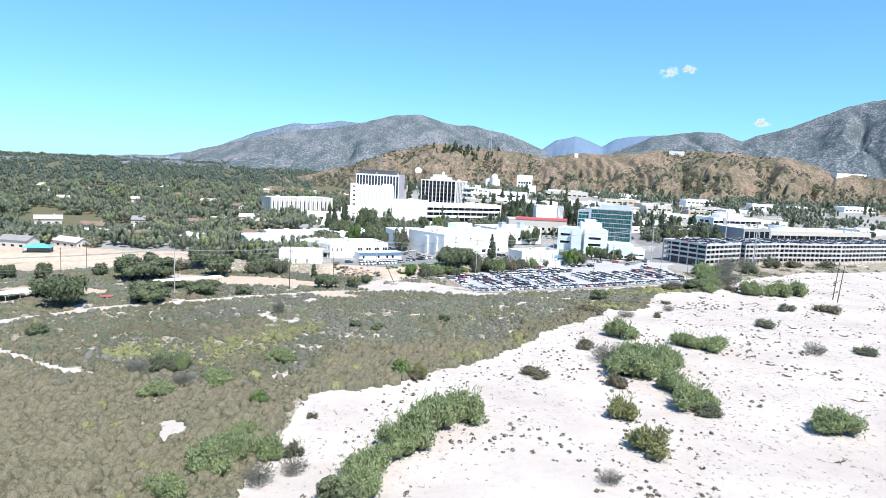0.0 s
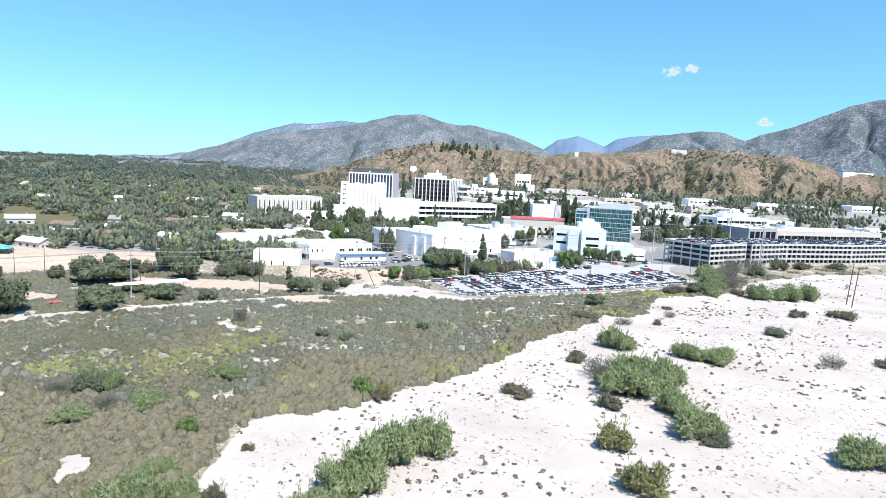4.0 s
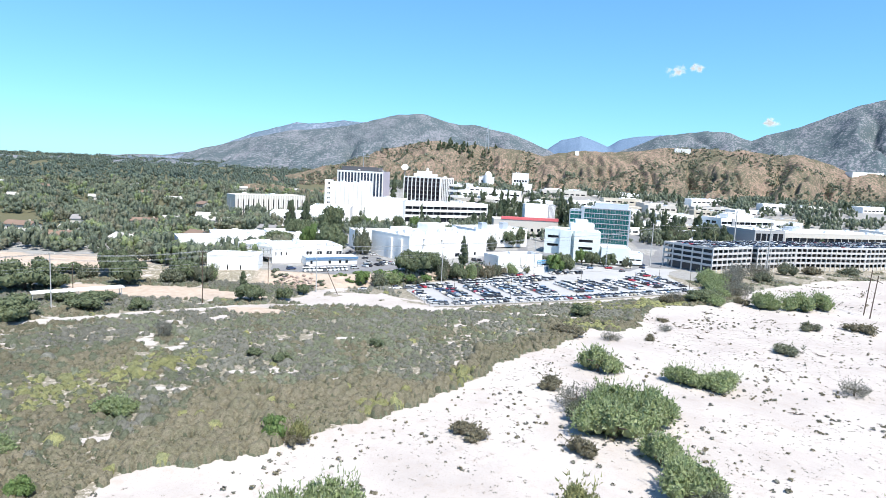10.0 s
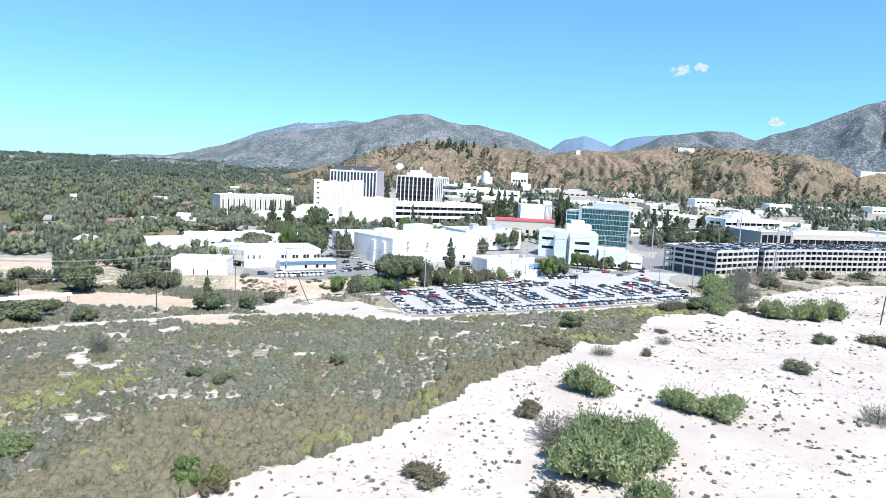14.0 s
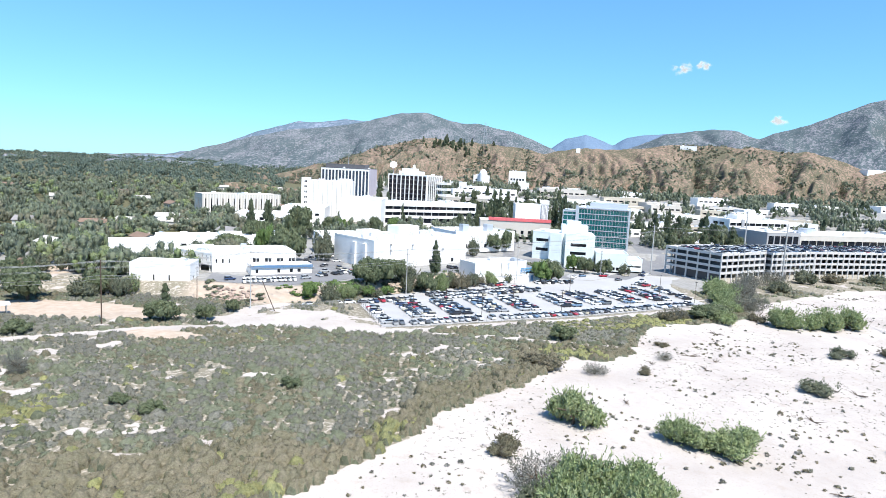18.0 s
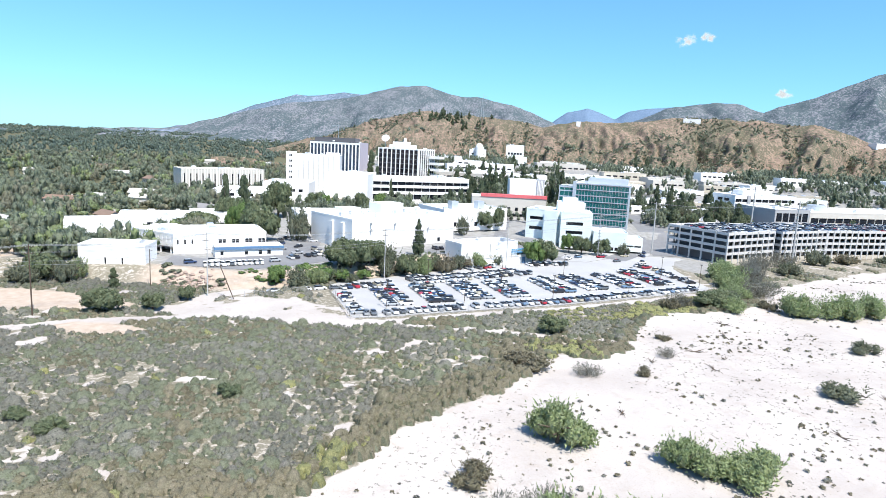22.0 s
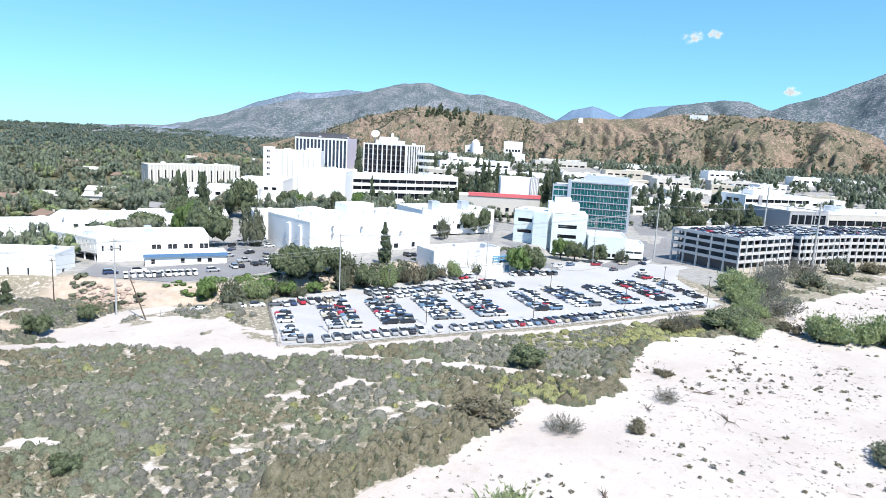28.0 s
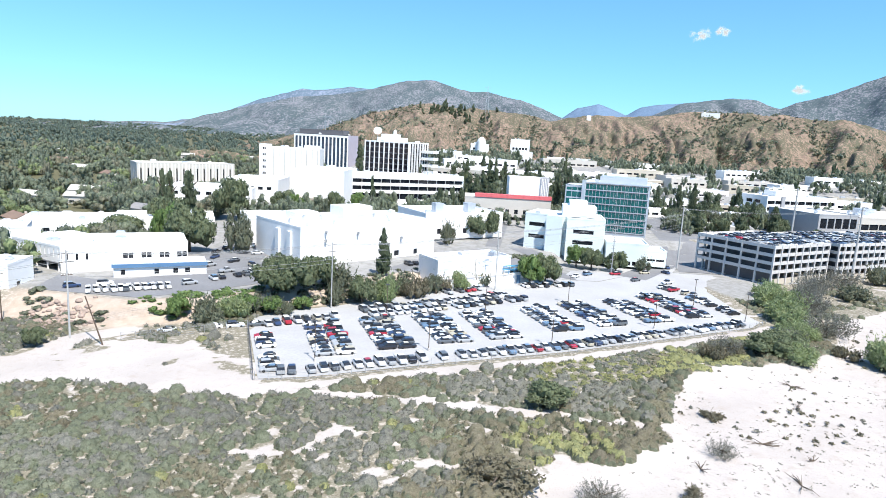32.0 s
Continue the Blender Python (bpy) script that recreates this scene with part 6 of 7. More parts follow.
PINES = [crown_points("pine", 300 + i, 16, 13, 0.2, 4) for i in range(3)]
n = 80
cx_, cy_ = RNG.uniform(-60, 560, n), RNG.uniform(560, 930, n)
ok = clear_of_buildings(cx_, cy_, 3)
cx_, cy_ = cx_[ok], cy_[ok]
scatter("campus_pines", PINES, cx_, cy_, land(cx_, cy_) - 0.5, RNG.uniform(3.5, 6, len(cx_)), RNG.uniform(10, 21, len(cx_)), M["leaf_pine"], "tall dark conifers between campus buildings", "trees")


def on_hill(az_deg, r):
    a, rad, Z, _ = HILL
    i = np.clip(np.searchsorted(a, np.radians(az_deg)), 1, len(a) - 1)
    j = np.clip(np.searchsorted(rad, r), 1, len(rad) - 1)
    return Z[j, i]


def hollow_at(az_deg, r):
    a, rad, _, deep = HILL
    i = np.clip(np.searchsorted(a, np.radians(az_deg)), 1, len(a) - 1)
    j = np.clip(np.searchsorted(rad, r), 1, len(rad) - 1)
    return deep[j, i]


# brush and trees on the dry hill
n = 24000
ha = RNG.uniform(-14, 46, n)
hr = RNG.uniform(905, 1330, n)
hx, hy = hr * np.sin(np.radians(ha)), hr * np.cos(np.radians(ha))
dens = fbm(hx, hy, 70, 3, 71) + 0.30 * (hollow_at(ha, hr) - 0.35) - 0.07 * smooth(6, 2, ha)
low = smooth(990, 915, hr)
ok = dens + 0.12 * low + RNG.uniform(-0.10, 0.10, n) > 0.56
ha, hr, hx, hy, low = ha[ok], hr[ok], hx[ok], hy[ok], low[ok]
hz = on_hill(ha, hr)
big = RNG.random(len(hx)) < 0.05 + 0.16 * low + 0.12 * (hollow_at(ha, hr) > 0.6)
scatter("hillside_trees", WOOD_FAR, hx[big], hy[big], hz[big] - 1.0, RNG.uniform(2.5, 5, big.sum()), RNG.uniform(4, 8, big.sum()), M["leaf_forest"], "dark trees scattered over the dry hillside", "trees")
scatter("hillside_brush", WEEDS, hx[~big], hy[~big], hz[~big] - 0.4, RNG.uniform(1.2, 3.0, (~big).sum()), RNG.uniform(1.4, 2.8, (~big).sum()), M["scrub_green"], "low chaparral brush on the dry hillside", "brush")

# conifers along the crest and in the gullies of the hill
ca = np.concatenate([RNG.normal(c, w, k) for c, w, k in ((1.5, 1.6, 46), (-3, 1.5, 14), (4.5, 1.2, 18), (7.5, 1.5, 26), (12, 2, 18), (22, 4, 24), (30, 3, 26), (-9, 2, 24))])
cr = np.concatenate([RNG.uniform(lo, hi, k) for lo, hi, k in ((1225, 1280, 46), (1010, 1200, 14), (1000, 1150, 18), (950, 1150, 26), (930, 1100, 18), (930, 1250, 24), (930, 1200, 26), (930, 1100, 24))])
cx_, cy_ = cr * np.sin(np.radians(ca)), cr * np.cos(np.radians(ca))
crest = np.arange(len(cx_)) < 46
scatter("hillside_oaks", WOOD_NEAR, cx_[~crest], cy_[~crest], on_hill(ca, cr)[~crest] - 1.5, RNG.uniform(4, 8, (~crest).sum()), RNG.uniform(6, 11, (~crest).sum()), M["leaf_forest"], "rounded oaks in the gullies of the hill", "trees")
ca, cr, cx_, cy_ = ca[crest], cr[crest], cx_[crest], cy_[crest]
scatter("hillside_pines", PINES, cx_, cy_, on_hill(ca, cr) - 1.0, RNG.uniform(3.5, 6, len(cx_)), RNG.uniform(8, 14, len(cx_)), M["leaf_pine"], "dark conifers on the crest and slopes of the hill", "trees")

# brush and ivy on the bank above the lot
n = 5200
bx_, by_ = RNG.uniform(-60, 92, n), RNG.uniform(318, 450, n)
bd = by_ - line_y(BANK, bx_)
ok = (bd > 0.5 - 5 * ((bx_ > -31) & (bx_ < -14))) & (bd < 18) & (fbm(bx_, by_, 9, 2, 19) + 0.3 * smooth(-30, 5, bx_) > 0.56) & clear_of_buildings(bx_, by_, 1)
bx_, by_ = bx_[ok], by_[ok]
bs = RNG.uniform(0.7, 2.0, len(bx_))
lush = (bx_ < -2) & (bx_ > -31)
for nm, sel, mat, lab in (("bank_ivy", lush, "leaf_bright", "bright green ivy covering the bank"), ("bank_brush", ~lush, "scrub_green", "grey-green brush covering the bank")):
    scatter(nm, SHRUBS, bx_[sel], by_[sel], land(bx_[sel], by_[sel]) - 0.1, bs[sel], bs[sel] * RNG.uniform(0.5, 0.9, sel.sum()), M[mat], lab, "brush")

# ---------------------------------------------------------------- poles, wires and fences
def pole(label, x, y, h, r0, r1, mat, arms=(), lean=(0, 0), name="utility_pole", z=None):
    root = thing(name, pose(x, y, at(x, y) if z is None else z), label, "pole")
    part("shaft", Solid().tube((0, 0, -0.3), (lean[0], lean[1], h), r0, r1, 8), M[mat], root)
    for zz, half, ang in arms:
        c, s = math.cos(radians(ang)) * half, math.sin(radians(ang)) * half
        arm = part("crossarm", Solid().tube((-c, -s, zz), (c, s, zz), 0.09, 0.09, 4), M["pole_wood"], root)
        for k in (-0.92, -0.45, 0.45, 0.92):
            part("insulator", Solid().tube((c * k, s * k, zz), (c * k, s * k, zz + 0.35), 0.07, 0.04, 6), M["white_wall"], arm)
    return root


pole("dark wooden utility pole with crossarms", -71, 289, 20.5, 0.22, 0.14, "pole_wood", ((19.6, 1.6, 40), (17.8, 1.4, 40)))
pole("pale grey utility pole beside the dirt road", -115, 266, 20.3, 0.22, 0.15, "pole_grey", ((19.5, 1.5, 45), (17.5, 1.3, 45)))
pole("grey utility pole with crossarms on the dirt bank", -34.2, 321.6, 21.5, 0.25, 0.16, "pole_grey", ((20.6, 1.7, 45), (18.6, 1.5, 45), (15.5, 1.2, 45)))
pole("short dark pole leaning over the dirt road", -24, 318, 10.5, 0.18, 0.14, "pole_wood", (), (-6.0, 3.5))
pole("grey utility pole on the bank", 19.8, 362.5, 20.0, 0.2, 0.14, "pole_grey", ((19.2, 1.5, 45), (17.2, 1.3, 45)))
pole("grey utility pole at the back of the lot", 70.5, 399, 21.5, 0.2, 0.14, "pole_grey", ((20.6, 1.5, 45), (18.6, 1.3, 45)))
pole("thin dark wooden pole near the workshops", -58, 331, 13, 0.16, 0.12, "pole_wood", ((12.4, 0.9, 40),))
pole("tall grey tubular steel transmission pole", 154.6, 461.5, 28.5, 0.42, 0.25, "pole_grey", ((27.5, 1.8, 30), (24.5, 2.0, 30)))
pole("tall pale steel transmission pole by the garage", 226, 452.5, 33.5, 0.55, 0.32, "pole_grey", ((32, 2.2, 30), (29, 2.4, 30), (26, 2.2, 30)))
pole("tall pale steel transmission pole behind the garage", 243, 540, 33, 0.6, 0.36, "pole_grey", ((31.5, 2.2, 30), (28.5, 2.4, 30)))
pole("pale steel pole behind the garage roof", 256, 510, 25, 0.3, 0.2, "pole_grey")
pole("thin lattice signal mast beside the mint office", 121.5, 444, 22, 0.25, 0.12, "steel", tuple((4 + i * 1.6, 0.9, 20) for i in range(11)), name="signal_mast")
# twin poles in the wash
twin = thing("twin_pole", pose(213, 334, at(213, 334)), "pair of dark wooden poles joined by a crossbeam", "pole")
for k, (dx, dy, h) in enumerate(((0.6, 3.2, 21.0), (-0.6, -3.0, 19.5))):
    part("shaft", Solid().tube((dx, dy, -0.5), (dx + 1.6, dy + 0.3, h), 0.26, 0.17, 8), M["pole_wood"], twin)
part("crossbeam", Solid().tube((2.2, 6.0, 17.2), (1.0, -6.0, 16.6), 0.16, 0.16, 5), M["pole_wood"], twin)

for x, y in ((37.3, 356.7), (51.3, 329.5), (94.3, 385.8), (82.8, 338.9), (116.0, 362.3), (137.9, 392.2), (148.9, 377.0), (26, 317), (66, 362)):
    root = thing("lot_light", pose(x, y, 0.05), "slim dark parking lot light pole", "street lamp", "lights in the parking lot")
    part("base", Solid().tube((0, 0, 0), (0, 0, 0.7), 0.3, 0.3, 10), M["concrete"], root)
    part("shaft", Solid().tube((0, 0, 0.6), (0, 0, 9.6), 0.11, 0.08, 7), M["pole_wood"], root)
    part("lamp_head", Solid().box(-0.55, -0.22, 9.5, 0.55, 0.22, 9.75), M["dark_wall"], root)


def wire(name, a, b, sag, label):
    s = Solid()
    pts = [Vector(a).lerp(Vector(b), i / 10) - Vector((0, 0, sag * 4 * (i / 10) * (1 - i / 10))) for i in range(11)]
    s.path(pts, 0.042, 0.042, 3)
    tagged(part(name, s, M["pole_grey"]), label, "cable", "overhead lines")


LINE = [(-190, 205, 20), (-115, 266, 19.8), (-71, 289, 20.2), (-34.2, 321.6, 20.8), (19.8, 362.5, 19.4), (70.5, 399, 20.8), (154.6, 461.5, 25)]
for (ax, ay, az_), (bx, by, bz) in zip(LINE, LINE[1:]):
    d = Vector((bx - ax, by - ay)).normalized()
    for off, dz in ((-1.3, 0), (-0.5, 0), (0.5, 0), (1.3, 0), (-0.9, -1.9), (0.9, -1.9), (0.2, -4.6), (-0.2, -5.6)):
        wire("power_line", (ax - d.y * off, ay + d.x * off, az_ + dz), (bx - d.y * off, by + d.x * off, bz + dz), 1.3, "thin grey overhead power line between utility poles")
LINE2 = [(154.6, 461.5, 27.5), (226, 452.5, 31.5), (330, 470, 31)]
for (ax, ay, az_), (bx, by, bz) in zip(LINE2, LINE2[1:]):
    for off in (-1.8, 1.8):
        wire("power_line", (ax, ay + off, az_), (bx, by + off, bz), 1.6, "thin grey overhead power line between steel poles")
for dx, dy, tz in ((0.6, 3.2, 17.0), (-0.6, -3.0, 16.8), (0, 5.5, 17)):
    wire("power_line", (214 + dx, 334 + dy, tz), (330, 380 + dy, 18), 2.0, "thin grey overhead power line over the wash")


def fence(label, pts, h, mat="steel", gap=3.0):
    """Wire fence: posts, rails and a loose mesh of thin wires."""
    root = thing("wire_fence", pose(0, 0, 0), label, "fence")
    post = Solid().tube((0, 0, 0), (0, 0, h), 0.05, 0.05, 5).mesh("post")
    for (ax, ay), (bx, by) in zip(pts, pts[1:]):
        n = max(1, round(math.hypot(bx - ax, by - ay) / gap))
        for i in range(n + 1):
            x, y = lerp2((ax, ay), (bx, by), i / n)
            p = part("post", post, M[mat], root)
            p.location = (x, y, max(at(x, y), 0.0))
        for z in (0.15, h * 0.35, h * 0.68, h - 0.05):
            part("rail", Solid().tube((ax, ay, max(at(ax, ay), 0) + z), (bx, by, max(at(bx, by), 0) + z), 0.025, 0.025, 3), M[mat], root)


fence("grey chain-link fence along the lot edge", [(16.6, 303.6), (27.2, 306.4), (55.4, 320.2), (86.4, 334.2), (120.4, 353.1), (148.6, 369.0), (155, 376.5)], 2.1)
fence("dark chain-link fence at the end of the lot", [(16.2, 303.8), (2.6, 339.4)], 2.8, "dark_wall", 3.5)
fence("grey chain-link fence beside the access road", [(-22, 322), (-8, 330), (3, 338)], 2.0)

# ---------------------------------------------------------------- loose things round the lot
def driftwood(x, y, size, seed):
    r = random.Random(seed)
    root = thing("driftwood", pose(x, y, at(x, y) - 0.05, 0, 0, r.uniform(0, 360)), "grey tangle of dead branches lying on the sand", "driftwood", "dead branches on the sand")
    for i in range(11):
        a = r.uniform(-0.7, 0.7) + (math.pi if i % 3 == 0 else 0)
        q = size * r.uniform(0.5, 1.0)
        m = (q * 0.5 * math.cos(a), q * 0.4 * math.sin(a), r.uniform(0.2, 0.6))
        part("branch", Solid().path([(0, 0, 0.1), m, (q * math.cos(a + r.uniform(-0.3, 0.3)), q * 0.8 * math.sin(a), r.uniform(0.1, 1.0))], 0.09, 0.02, 5), M["bark"], root)


for i, (x, y, sz) in enumerate(((136.7, 323.4, 3.5), (131.3, 310.2, 3.0), (115.8, 291.9, 4.5), (100.4, 280.6, 2.5), (115.5, 277.3, 4.0), (122.2, 286.5, 1.6), (150, 262, 3), (126, 240, 3), (84, 246, 2.2), (112, 205, 2.5), (90, 132, 3.0), (120, 172, 3.0), (165, 250, 2.5))):
    driftwood(x, y, sz, i)


def boulder(x, y, r, seed):
    rng = np.random.default_rng(seed)
    me = tri_mesh("boulder", core_blob(rng, (0, 0, 0.15), (r, r * 0.8, r * 0.6), 8, 5), M["rock"])
    tagged(part("boulder", me, None), "reddish-brown boulder on the dirt bank", "boulder", "boulders on the dirt bank").location = (x, y, at(x, y))


for i in range(110):
    boulder(RNG.normal(-46, 5), RNG.normal(334, 4), RNG.uniform(0.3, 1.15), 400 + i)


def shelter(A, B, w, h, label):
    """A long flat roof on posts."""
    d = Vector((B[0] - A[0], B[1] - A[1]))
    root = thing("shelter", pose(A[0], A[1], at(*A), 0, 0, math.degrees(math.atan2(d.y, d.x))), label, "shelter")
    part("roof", Solid().box(0, 0, h, d.length, w, h + 0.5), M["white_wall"], root)
    for i in range(int(d.length / 5) + 1):
        for y in (0.4, w - 0.4):
            part("post", Solid().tube((0.4 + i * 4.9, y, -0.3), (0.4 + i * 4.9, y, h), 0.12, 0.12, 6), M["pole_grey"], root)


shelter((-127, 273.5), (-103.5, 293.5), 4.5, 3.2, "long low white shelter roof on slim posts")
shelter((-172, 234), (-160, 248), 6, 2.8, "low white shelter roof beside the dirt yard")
for x, y, h in ((-160, 245, 12), (-185, 300, 13), (-181, 315, 13), (-128, 300, 11)):
    pole("thin dark wooden pole beside the dirt yard", x, y, h, 0.16, 0.11, "pole_wood", ((h - 0.6, 0.9, 40),))
M["teal_canvas"] = paint("teal_canvas", (0.10, 0.34, 0.36), 0.7, 0.1)
M["kiosk_roof"] = paint("kiosk_roof", (0.20, 0.13, 0.10), 0.85, 0.2)


def kiosk(x, y, ang, w, d, h, roof_mat, label, name="kiosk"):
    """A small open pavilion: posts, a low wall and a pitched roof."""
    root = thing(name, pose(x, y, at(x, y), 0, 0, ang), label, "pavilion")
    for px in (0.3, w - 0.3):
        for py in (0.3, d - 0.3):
            part("post", Solid().box(px - 0.12, py - 0.12, -0.3, px + 0.12, py + 0.12, h), M["pole_wood"], root)
    part("back_wall", Solid().box(0.3, d - 0.35, 0, w - 0.3, d - 0.2, h), M["beige_wall"], root)
    roof = Solid()
    roof.v = [(-0.6, -0.6, h), (w + 0.6, -0.6, h), (w + 0.6, d + 0.6, h), (-0.6, d + 0.6, h), (w * 0.3, d / 2, h + d * 0.3), (w * 0.7, d / 2, h + d * 0.3)]
    roof.f = [(3, 2, 1, 0), (0, 1, 5, 4), (1, 2, 5), (2, 3, 4, 5), (3, 0, 4)]
    part("roof", roof, M[roof_mat], root)


kiosk(-141, 345, 20, 9, 7, 3.2, "kiosk_roof", "small open pavilion with a brown hipped roof")
kiosk(-226, 333, 15, 13, 7, 3.0, "teal_canvas", "teal canvas shade canopy on posts beside the yard", "shade_canopy")
trailer = thing("trailer", pose(-137, 252, at(-137, 252), 0, 0, 25), "small red flatbed trailer beside the dirt road", "trailer")
part("bed", Solid().box(-2.2, -0.9, 0.6, 2.2, 0.9, 0.9).box(-2.2, -0.9, 0.9, -2.05, 0.9, 1.7).box(-2.05, -0.9, 0.9, 2.2, -0.8, 1.3), M["red_paint"], trailer)
part("tow_bar", Solid().tube((2.2, 0, 0.7), (3.6, 0, 0.5), 0.06, 0.06, 6), M["steel"], trailer)
for py in (-0.95, 0.95):
    part("wheel", Solid().tube((-0.4, py - 0.1, 0.35), (-0.4, py + 0.1, 0.35), 0.35, 0.35, 12), M["tyre"], trailer)


# small white utility carts on the workshop yard
def cart(x, y, ang):
    root = thing("utility_cart", pose(x, y, 4.13, 0, 0, ang), "small white covered utility cart", "cart", "carts on the workshop yard")
    part("body", Solid().box(-1.3, -0.6, 0.3, 1.3, 0.6, 0.85).box(-1.3, -0.55, 0.85, -0.2, 0.55, 1.1), M["white_wall"], root)
    part("canopy", Solid().box(-0.6, -0.62, 1.85, 1.15, 0.62, 1.95), M["white_wall"], root)
    part("windscreen", Solid().box(1.0, -0.55, 0.9, 1.05, 0.55, 1.8), M["car_glass"], root)
    for px in (-0.55, 1.1):
        for py in (-0.58, 0.58):
            part("canopy_post", Solid().tube((px, py, 0.8), (px, py, 1.9), 0.03, 0.03, 4), M["steel"], root)
    for px in (-0.9, 0.85):
        for py in (-0.55, 0.55):
            part("wheel", Solid().tube((px, py - 0.08, 0.25), (px, py + 0.08, 0.25), 0.25, 0.25, 8), M["tyre"], root)


for i in range(11):
    x, y = lerp2((-45.5, 347.6), (-27.5, 357.5), i / 10)
    cart(x, y, 120 + (i * 37) % 20)


# ---------------------------------------------------------------- houses in the wooded town
def house(x, y, ang, w, d, h, roof_mat, label):
    root = thing("house", pose(x, y, at(x, y) - 0.3, 0, 0, ang), label, "house", "houses of the wooded town")
    wall = Solid()
    for side in SIDES:
        facade(wall, root, side, w, d, h, [(1.0, 2.3)], grid(1, (w if side in ("front", "back") else d) - 1, 3, 0.4), M["glass_dark"], 0.15)
    part("wall", wall, M["cream_wall"], root)
    o, t = 0.6, h + d * 0.24
    roof = Solid()
    for y0, y1 in ((-o, d / 2), (d + o, d / 2)):
        a = [(-o, y0, h - 0.25), (w + o, y0, h - 0.25), (w + o, y1, t), (-o, y1, t)]
        b2 = [(p[0], p[1], p[2] + 0.25) for p in a]
        roof.quad(*b2)
        roof.quad(*a[::-1])
        for k in range(4):
            roof.quad(a[k], a[(k + 1) % 4], b2[(k + 1) % 4], b2[k])
    part("roof", roof, M[roof_mat], root)
    for xx in (0.02, w - 0.27):
        gable = Solid()
        tri = [(0, h - 0.05), (d, h - 0.05), (d / 2, t - 0.05)]
        gable.v = [(xx, y, z) for y, z in tri] + [(xx + 0.25, y, z) for y, z in tri]
        gable.f = [(0, 2, 1), (3, 4, 5), (0, 1, 4, 3), (1, 2, 5, 4), (2, 0, 3, 5)]
        part("gable", gable, M["cream_wall"], root)
    part("chimney", Solid().box(w * 0.7, d * 0.6, h, w * 0.7 + 0.9, d * 0.6 + 0.9, t + 0.9), M["beige_wall"], root)


M["roof_grey"] = paint("roof_grey", (0.25, 0.24, 0.235), 0.85, 0.15)
M["roof_brown"] = paint("roof_brown", (0.22, 0.15, 0.11), 0.85, 0.2)
M["roof_pale"] = paint("roof_pale", (0.50, 0.48, 0.44), 0.8, 0.12)
for x, y, turn, w in HOUSES:
    rm = house_rng.choice(("roof_grey", "roof_brown", "roof_pale", "roof_pale"))
    house(x, y, turn, w, house_rng.uniform(8, 11), house_rng.uniform(3.4, 5.0), rm, {"roof_grey": "single-storey house with a grey gable roof", "roof_brown": "single-storey house with a brown gable roof", "roof_pale": "single-storey house with a pale gable roof"}[rm])

# ---------------------------------------------------------------- buildings on and below the hill
def hill_spot(az_deg, r):
    return r * math.sin(math.radians(az_deg)), r * math.cos(math.radians(az_deg)), float(on_hill(np.array([az_deg]), np.array([r]))[0])


x, y, z = hill_spot(19.2, 1268)
building("white observatory building on the hilltop", (x, y), -19, 27, 12, z - 6, z + 7, "white_wall", {}, units=3)
x, y, z = hill_spot(31.6, 1262)
building("long white tank building on the hill", (x, y), 8, 56, 16, z - 8, z + 9, "white_wall", {}, units=2)
x, y, z = hill_spot(11.3, 1262)
b = building("small white hut on the ridge", (x, y), -11, 7, 6, z - 3, z + 8, "white_wall", {})
b = building("white laboratory with a domed tower on the slope", (60, 962), -3, 22, 14, 30, 50, "white_wall", {"front": ([(8, 10), (13, 15)], grid(2, 20, 4, 0.6))}, units=3)
part("dome_tower", Solid().tube((13, -3, 0), (13, -3, 23), 6.0, 5.8, 20), M["white_wall"], b)
part("dome", Solid().tube((13, -3, 23), (13, -3, 25.5), 5.0, 4.4, 16).tube((13, -3, 25.5), (13, -3, 28), 4.4, 1.6, 16), M["white_wall"], b, "white radar dome")
for x, y, w, d, h, z in ((-30, 925, 40, 16, 14, 12), (20, 915, 30, 14, 12, 14), (112, 940, 22, 14, 11, 18), (150, 925, 50, 14, 10, 15), (-70, 905, 40, 14, 10, 12), (215, 930, 60, 14, 9, 15), (300, 945, 60, 14, 9, 14), (400, 935, 60, 16, 8, 14), (110, 985, 24, 12, 14, 30)):
    building("white campus building at the foot of the hill", (x, y), -6, w, d, z + 10, z + 14 + h, "white_wall", {"front": ([(h * 0.35, h * 0.55)], grid(2, w - 2, 5, 0.7))}, units=2)
dish = thing("dish_antenna", pose(-38, 845, at(-38, 845)), "white dish antenna on a steel mast", "antenna")
part("mast", Solid().tube((0, 0, 0), (0, 0, 31), 0.35, 0.25, 8), M["steel"], dish)
part("reflector", Solid().tube((0, -1.0, 32.4), (0, 0.6, 31.4), 4.4, 1.6, 18), M["white_wall"], dish)
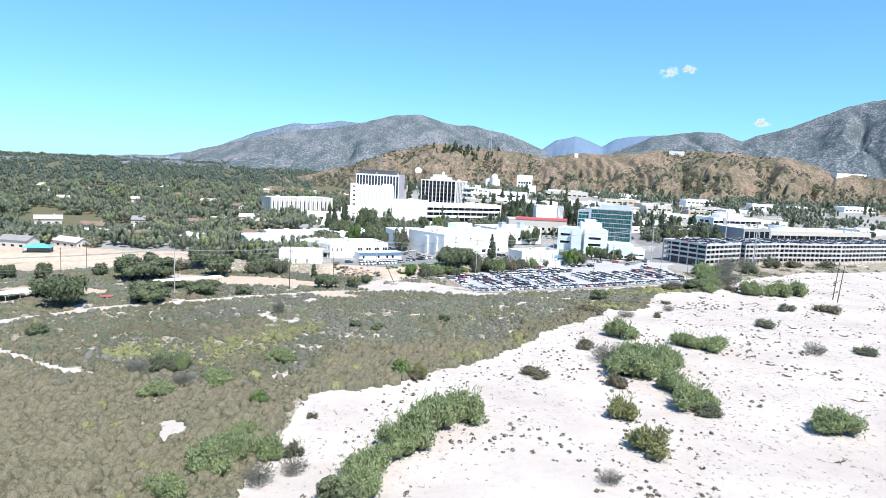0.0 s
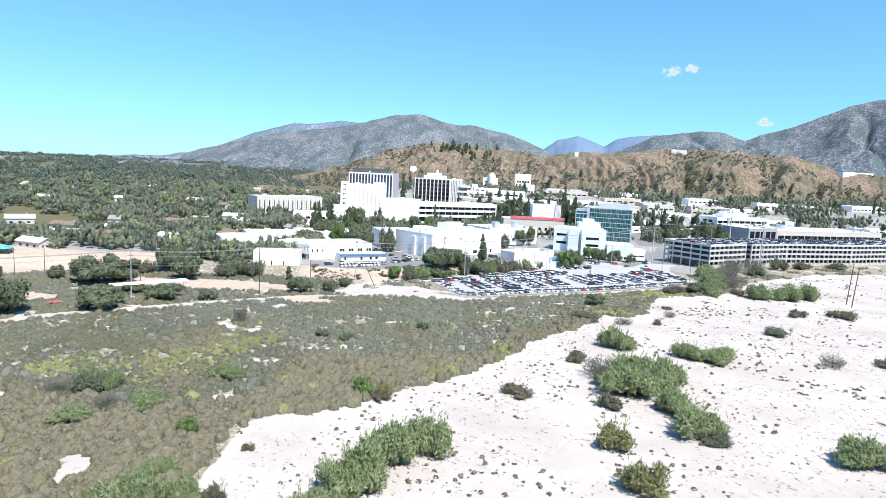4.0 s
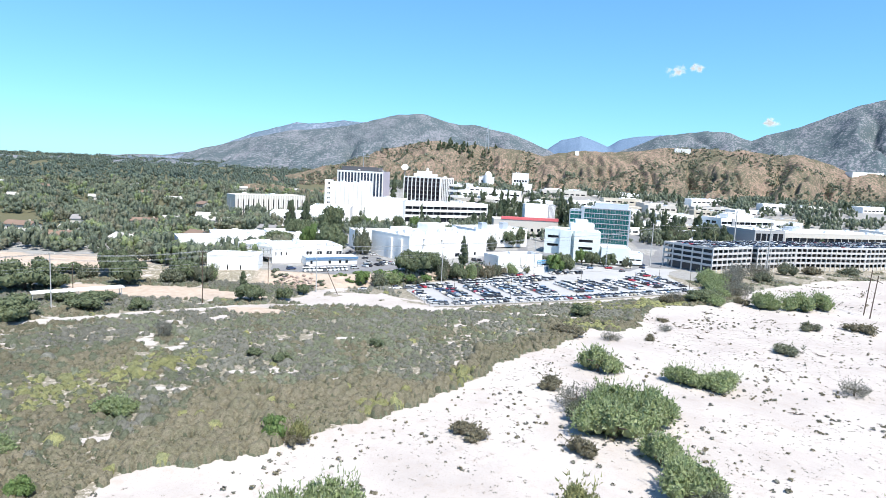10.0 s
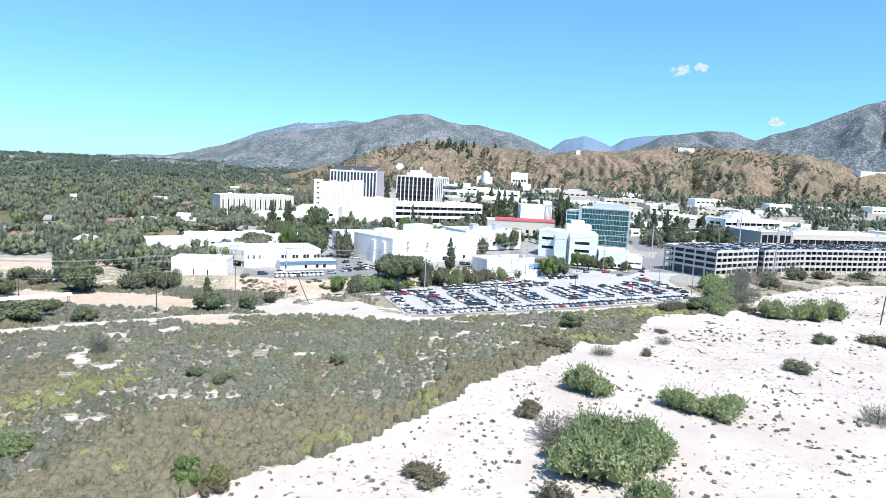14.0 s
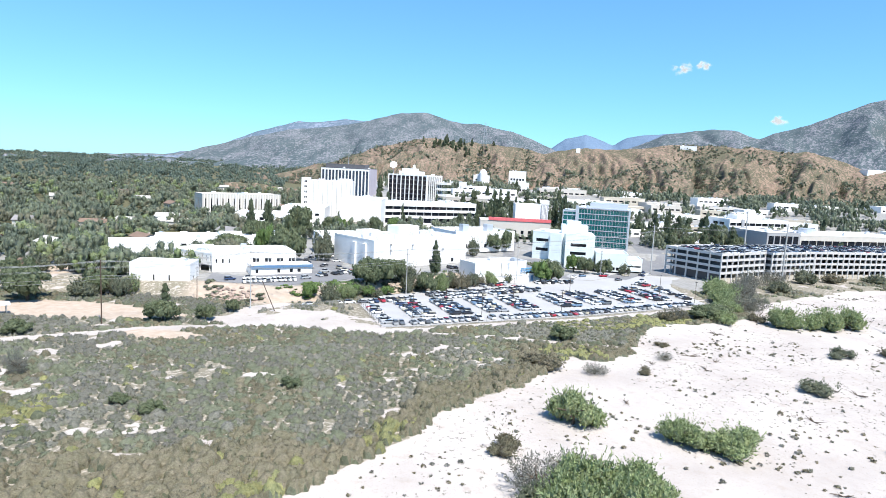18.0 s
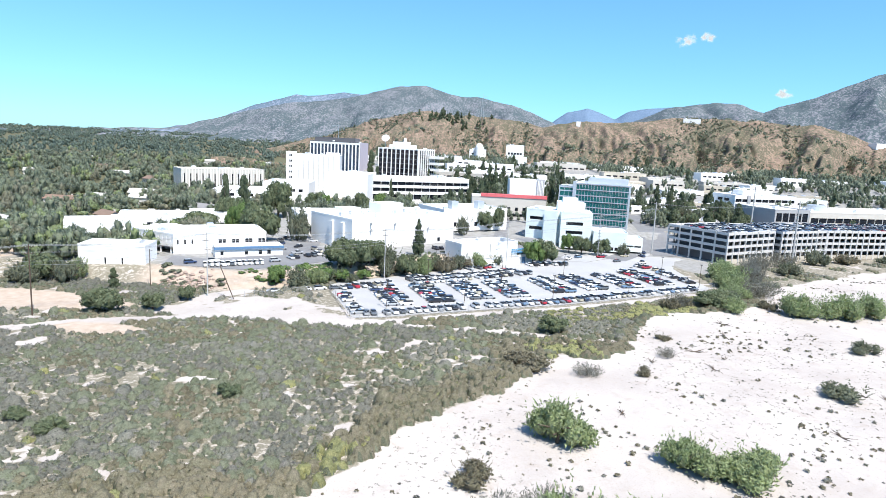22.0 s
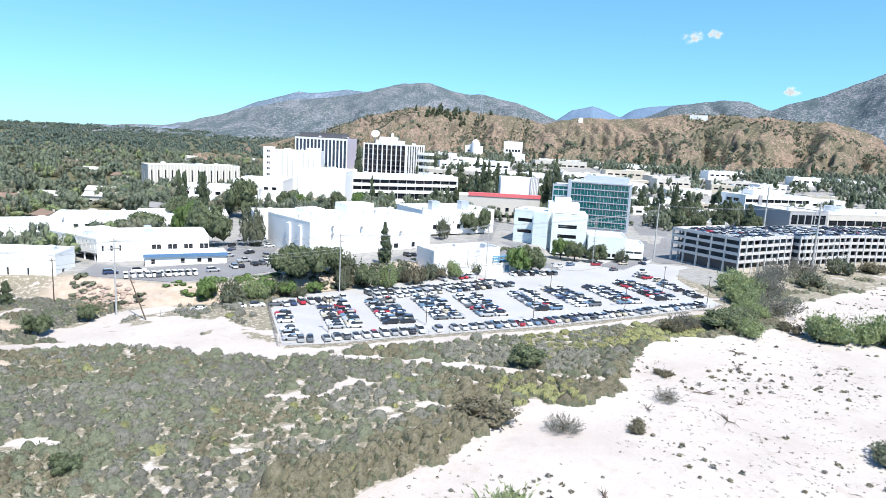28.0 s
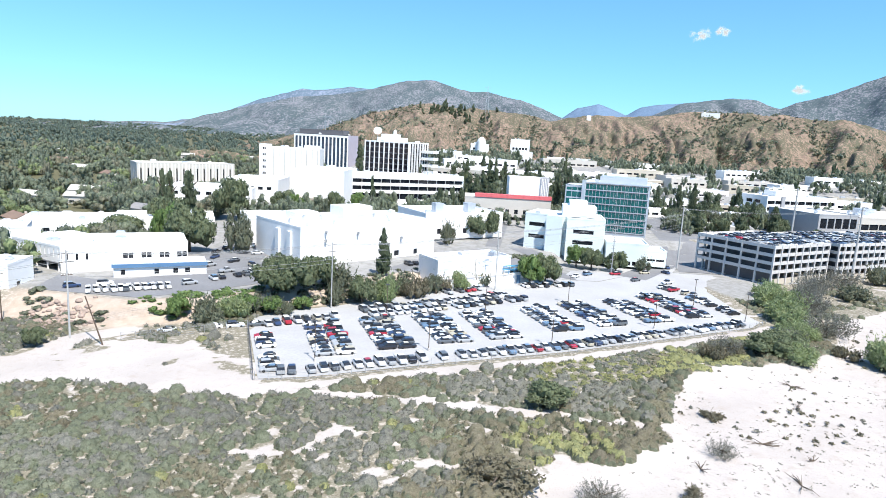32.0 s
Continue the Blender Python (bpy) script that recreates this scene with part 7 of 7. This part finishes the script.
tower = thing("transmission_tower", pose(*hill_spot(3.8, 1275)), "thin steel lattice transmission tower on the ridge", "tower")
for dx, dy in ((-3, -3), (3, -3), (3, 3), (-3, 3)):
    part("leg", Solid().tube((dx, dy, -3), (dx * 0.15, dy * 0.15, 44), 0.35, 0.2, 4), M["steel"], tower)
for zz in (26, 33, 40):
    part("crossarm", Solid().tube((-6, 0, zz), (6, 0, zz), 0.25, 0.25, 4), M["steel"], tower)

# ---------------------------------------------------------------- small clouds
def cloud_material():
    m = bpy.data.materials.new("cloud_glow")
    m.use_nodes = True
    nt = m.node_tree
    nt.nodes.remove(nt.nodes["Principled BSDF"])
    # a white emission stands in for sunlight on the puffs
    glow = nt.nodes.new("ShaderNodeEmission")
    glow.inputs["Color"].default_value = (0.92, 0.97, 1.0, 1)
    glow.inputs["Strength"].default_value = 0.66
    clear = nt.nodes.new("ShaderNodeBsdfTransparent")
    m2 = nt.nodes.new("ShaderNodeMixShader")
    m2.inputs[0].default_value = 0.12
    nt.links.new(clear.outputs[0], m2.inputs[1])
    nt.links.new(glow.outputs[0], m2.inputs[2])
    nt.links.new(m2.outputs[0], nt.nodes["Material Output"].inputs["Surface"])
    return m


M["cloud"] = cloud_material()
for az0, el0, w, hgt, seed in ((18.6, 9.05, 50, 52, 1), (20.3, 9.2, 48, 44, 2), (26.1, 5.0, 50, 34, 3)):
    rng = np.random.default_rng(700 + seed)
    clumps = [((rng.normal() * w * 0.42, rng.normal() * w * 0.3, rng.normal() * hgt * 0.3), (w * rng.uniform(0.25, 0.6), w * 0.4, hgt * rng.uniform(0.25, 0.5))) for _ in range(10)]
    r0 = 4550.0
    me = tri_mesh("cloud", np.concatenate([leaf_cloud(rng, clumps, 8, w * 0.36, k) for k in (0.4, 0.7, 0.95)]), M["cloud"])
    c = tagged(part("cloud", me, None), "small faint white puff of cloud", "cloud", "clouds in the sky", "structure")
    c.matrix_world = pose(r0 * math.sin(radians(az0)) * math.cos(radians(el0)), r0 * math.cos(radians(az0)) * math.cos(radians(el0)), EYE0 + r0 * math.sin(radians(el0)), 0, 0, -az0)
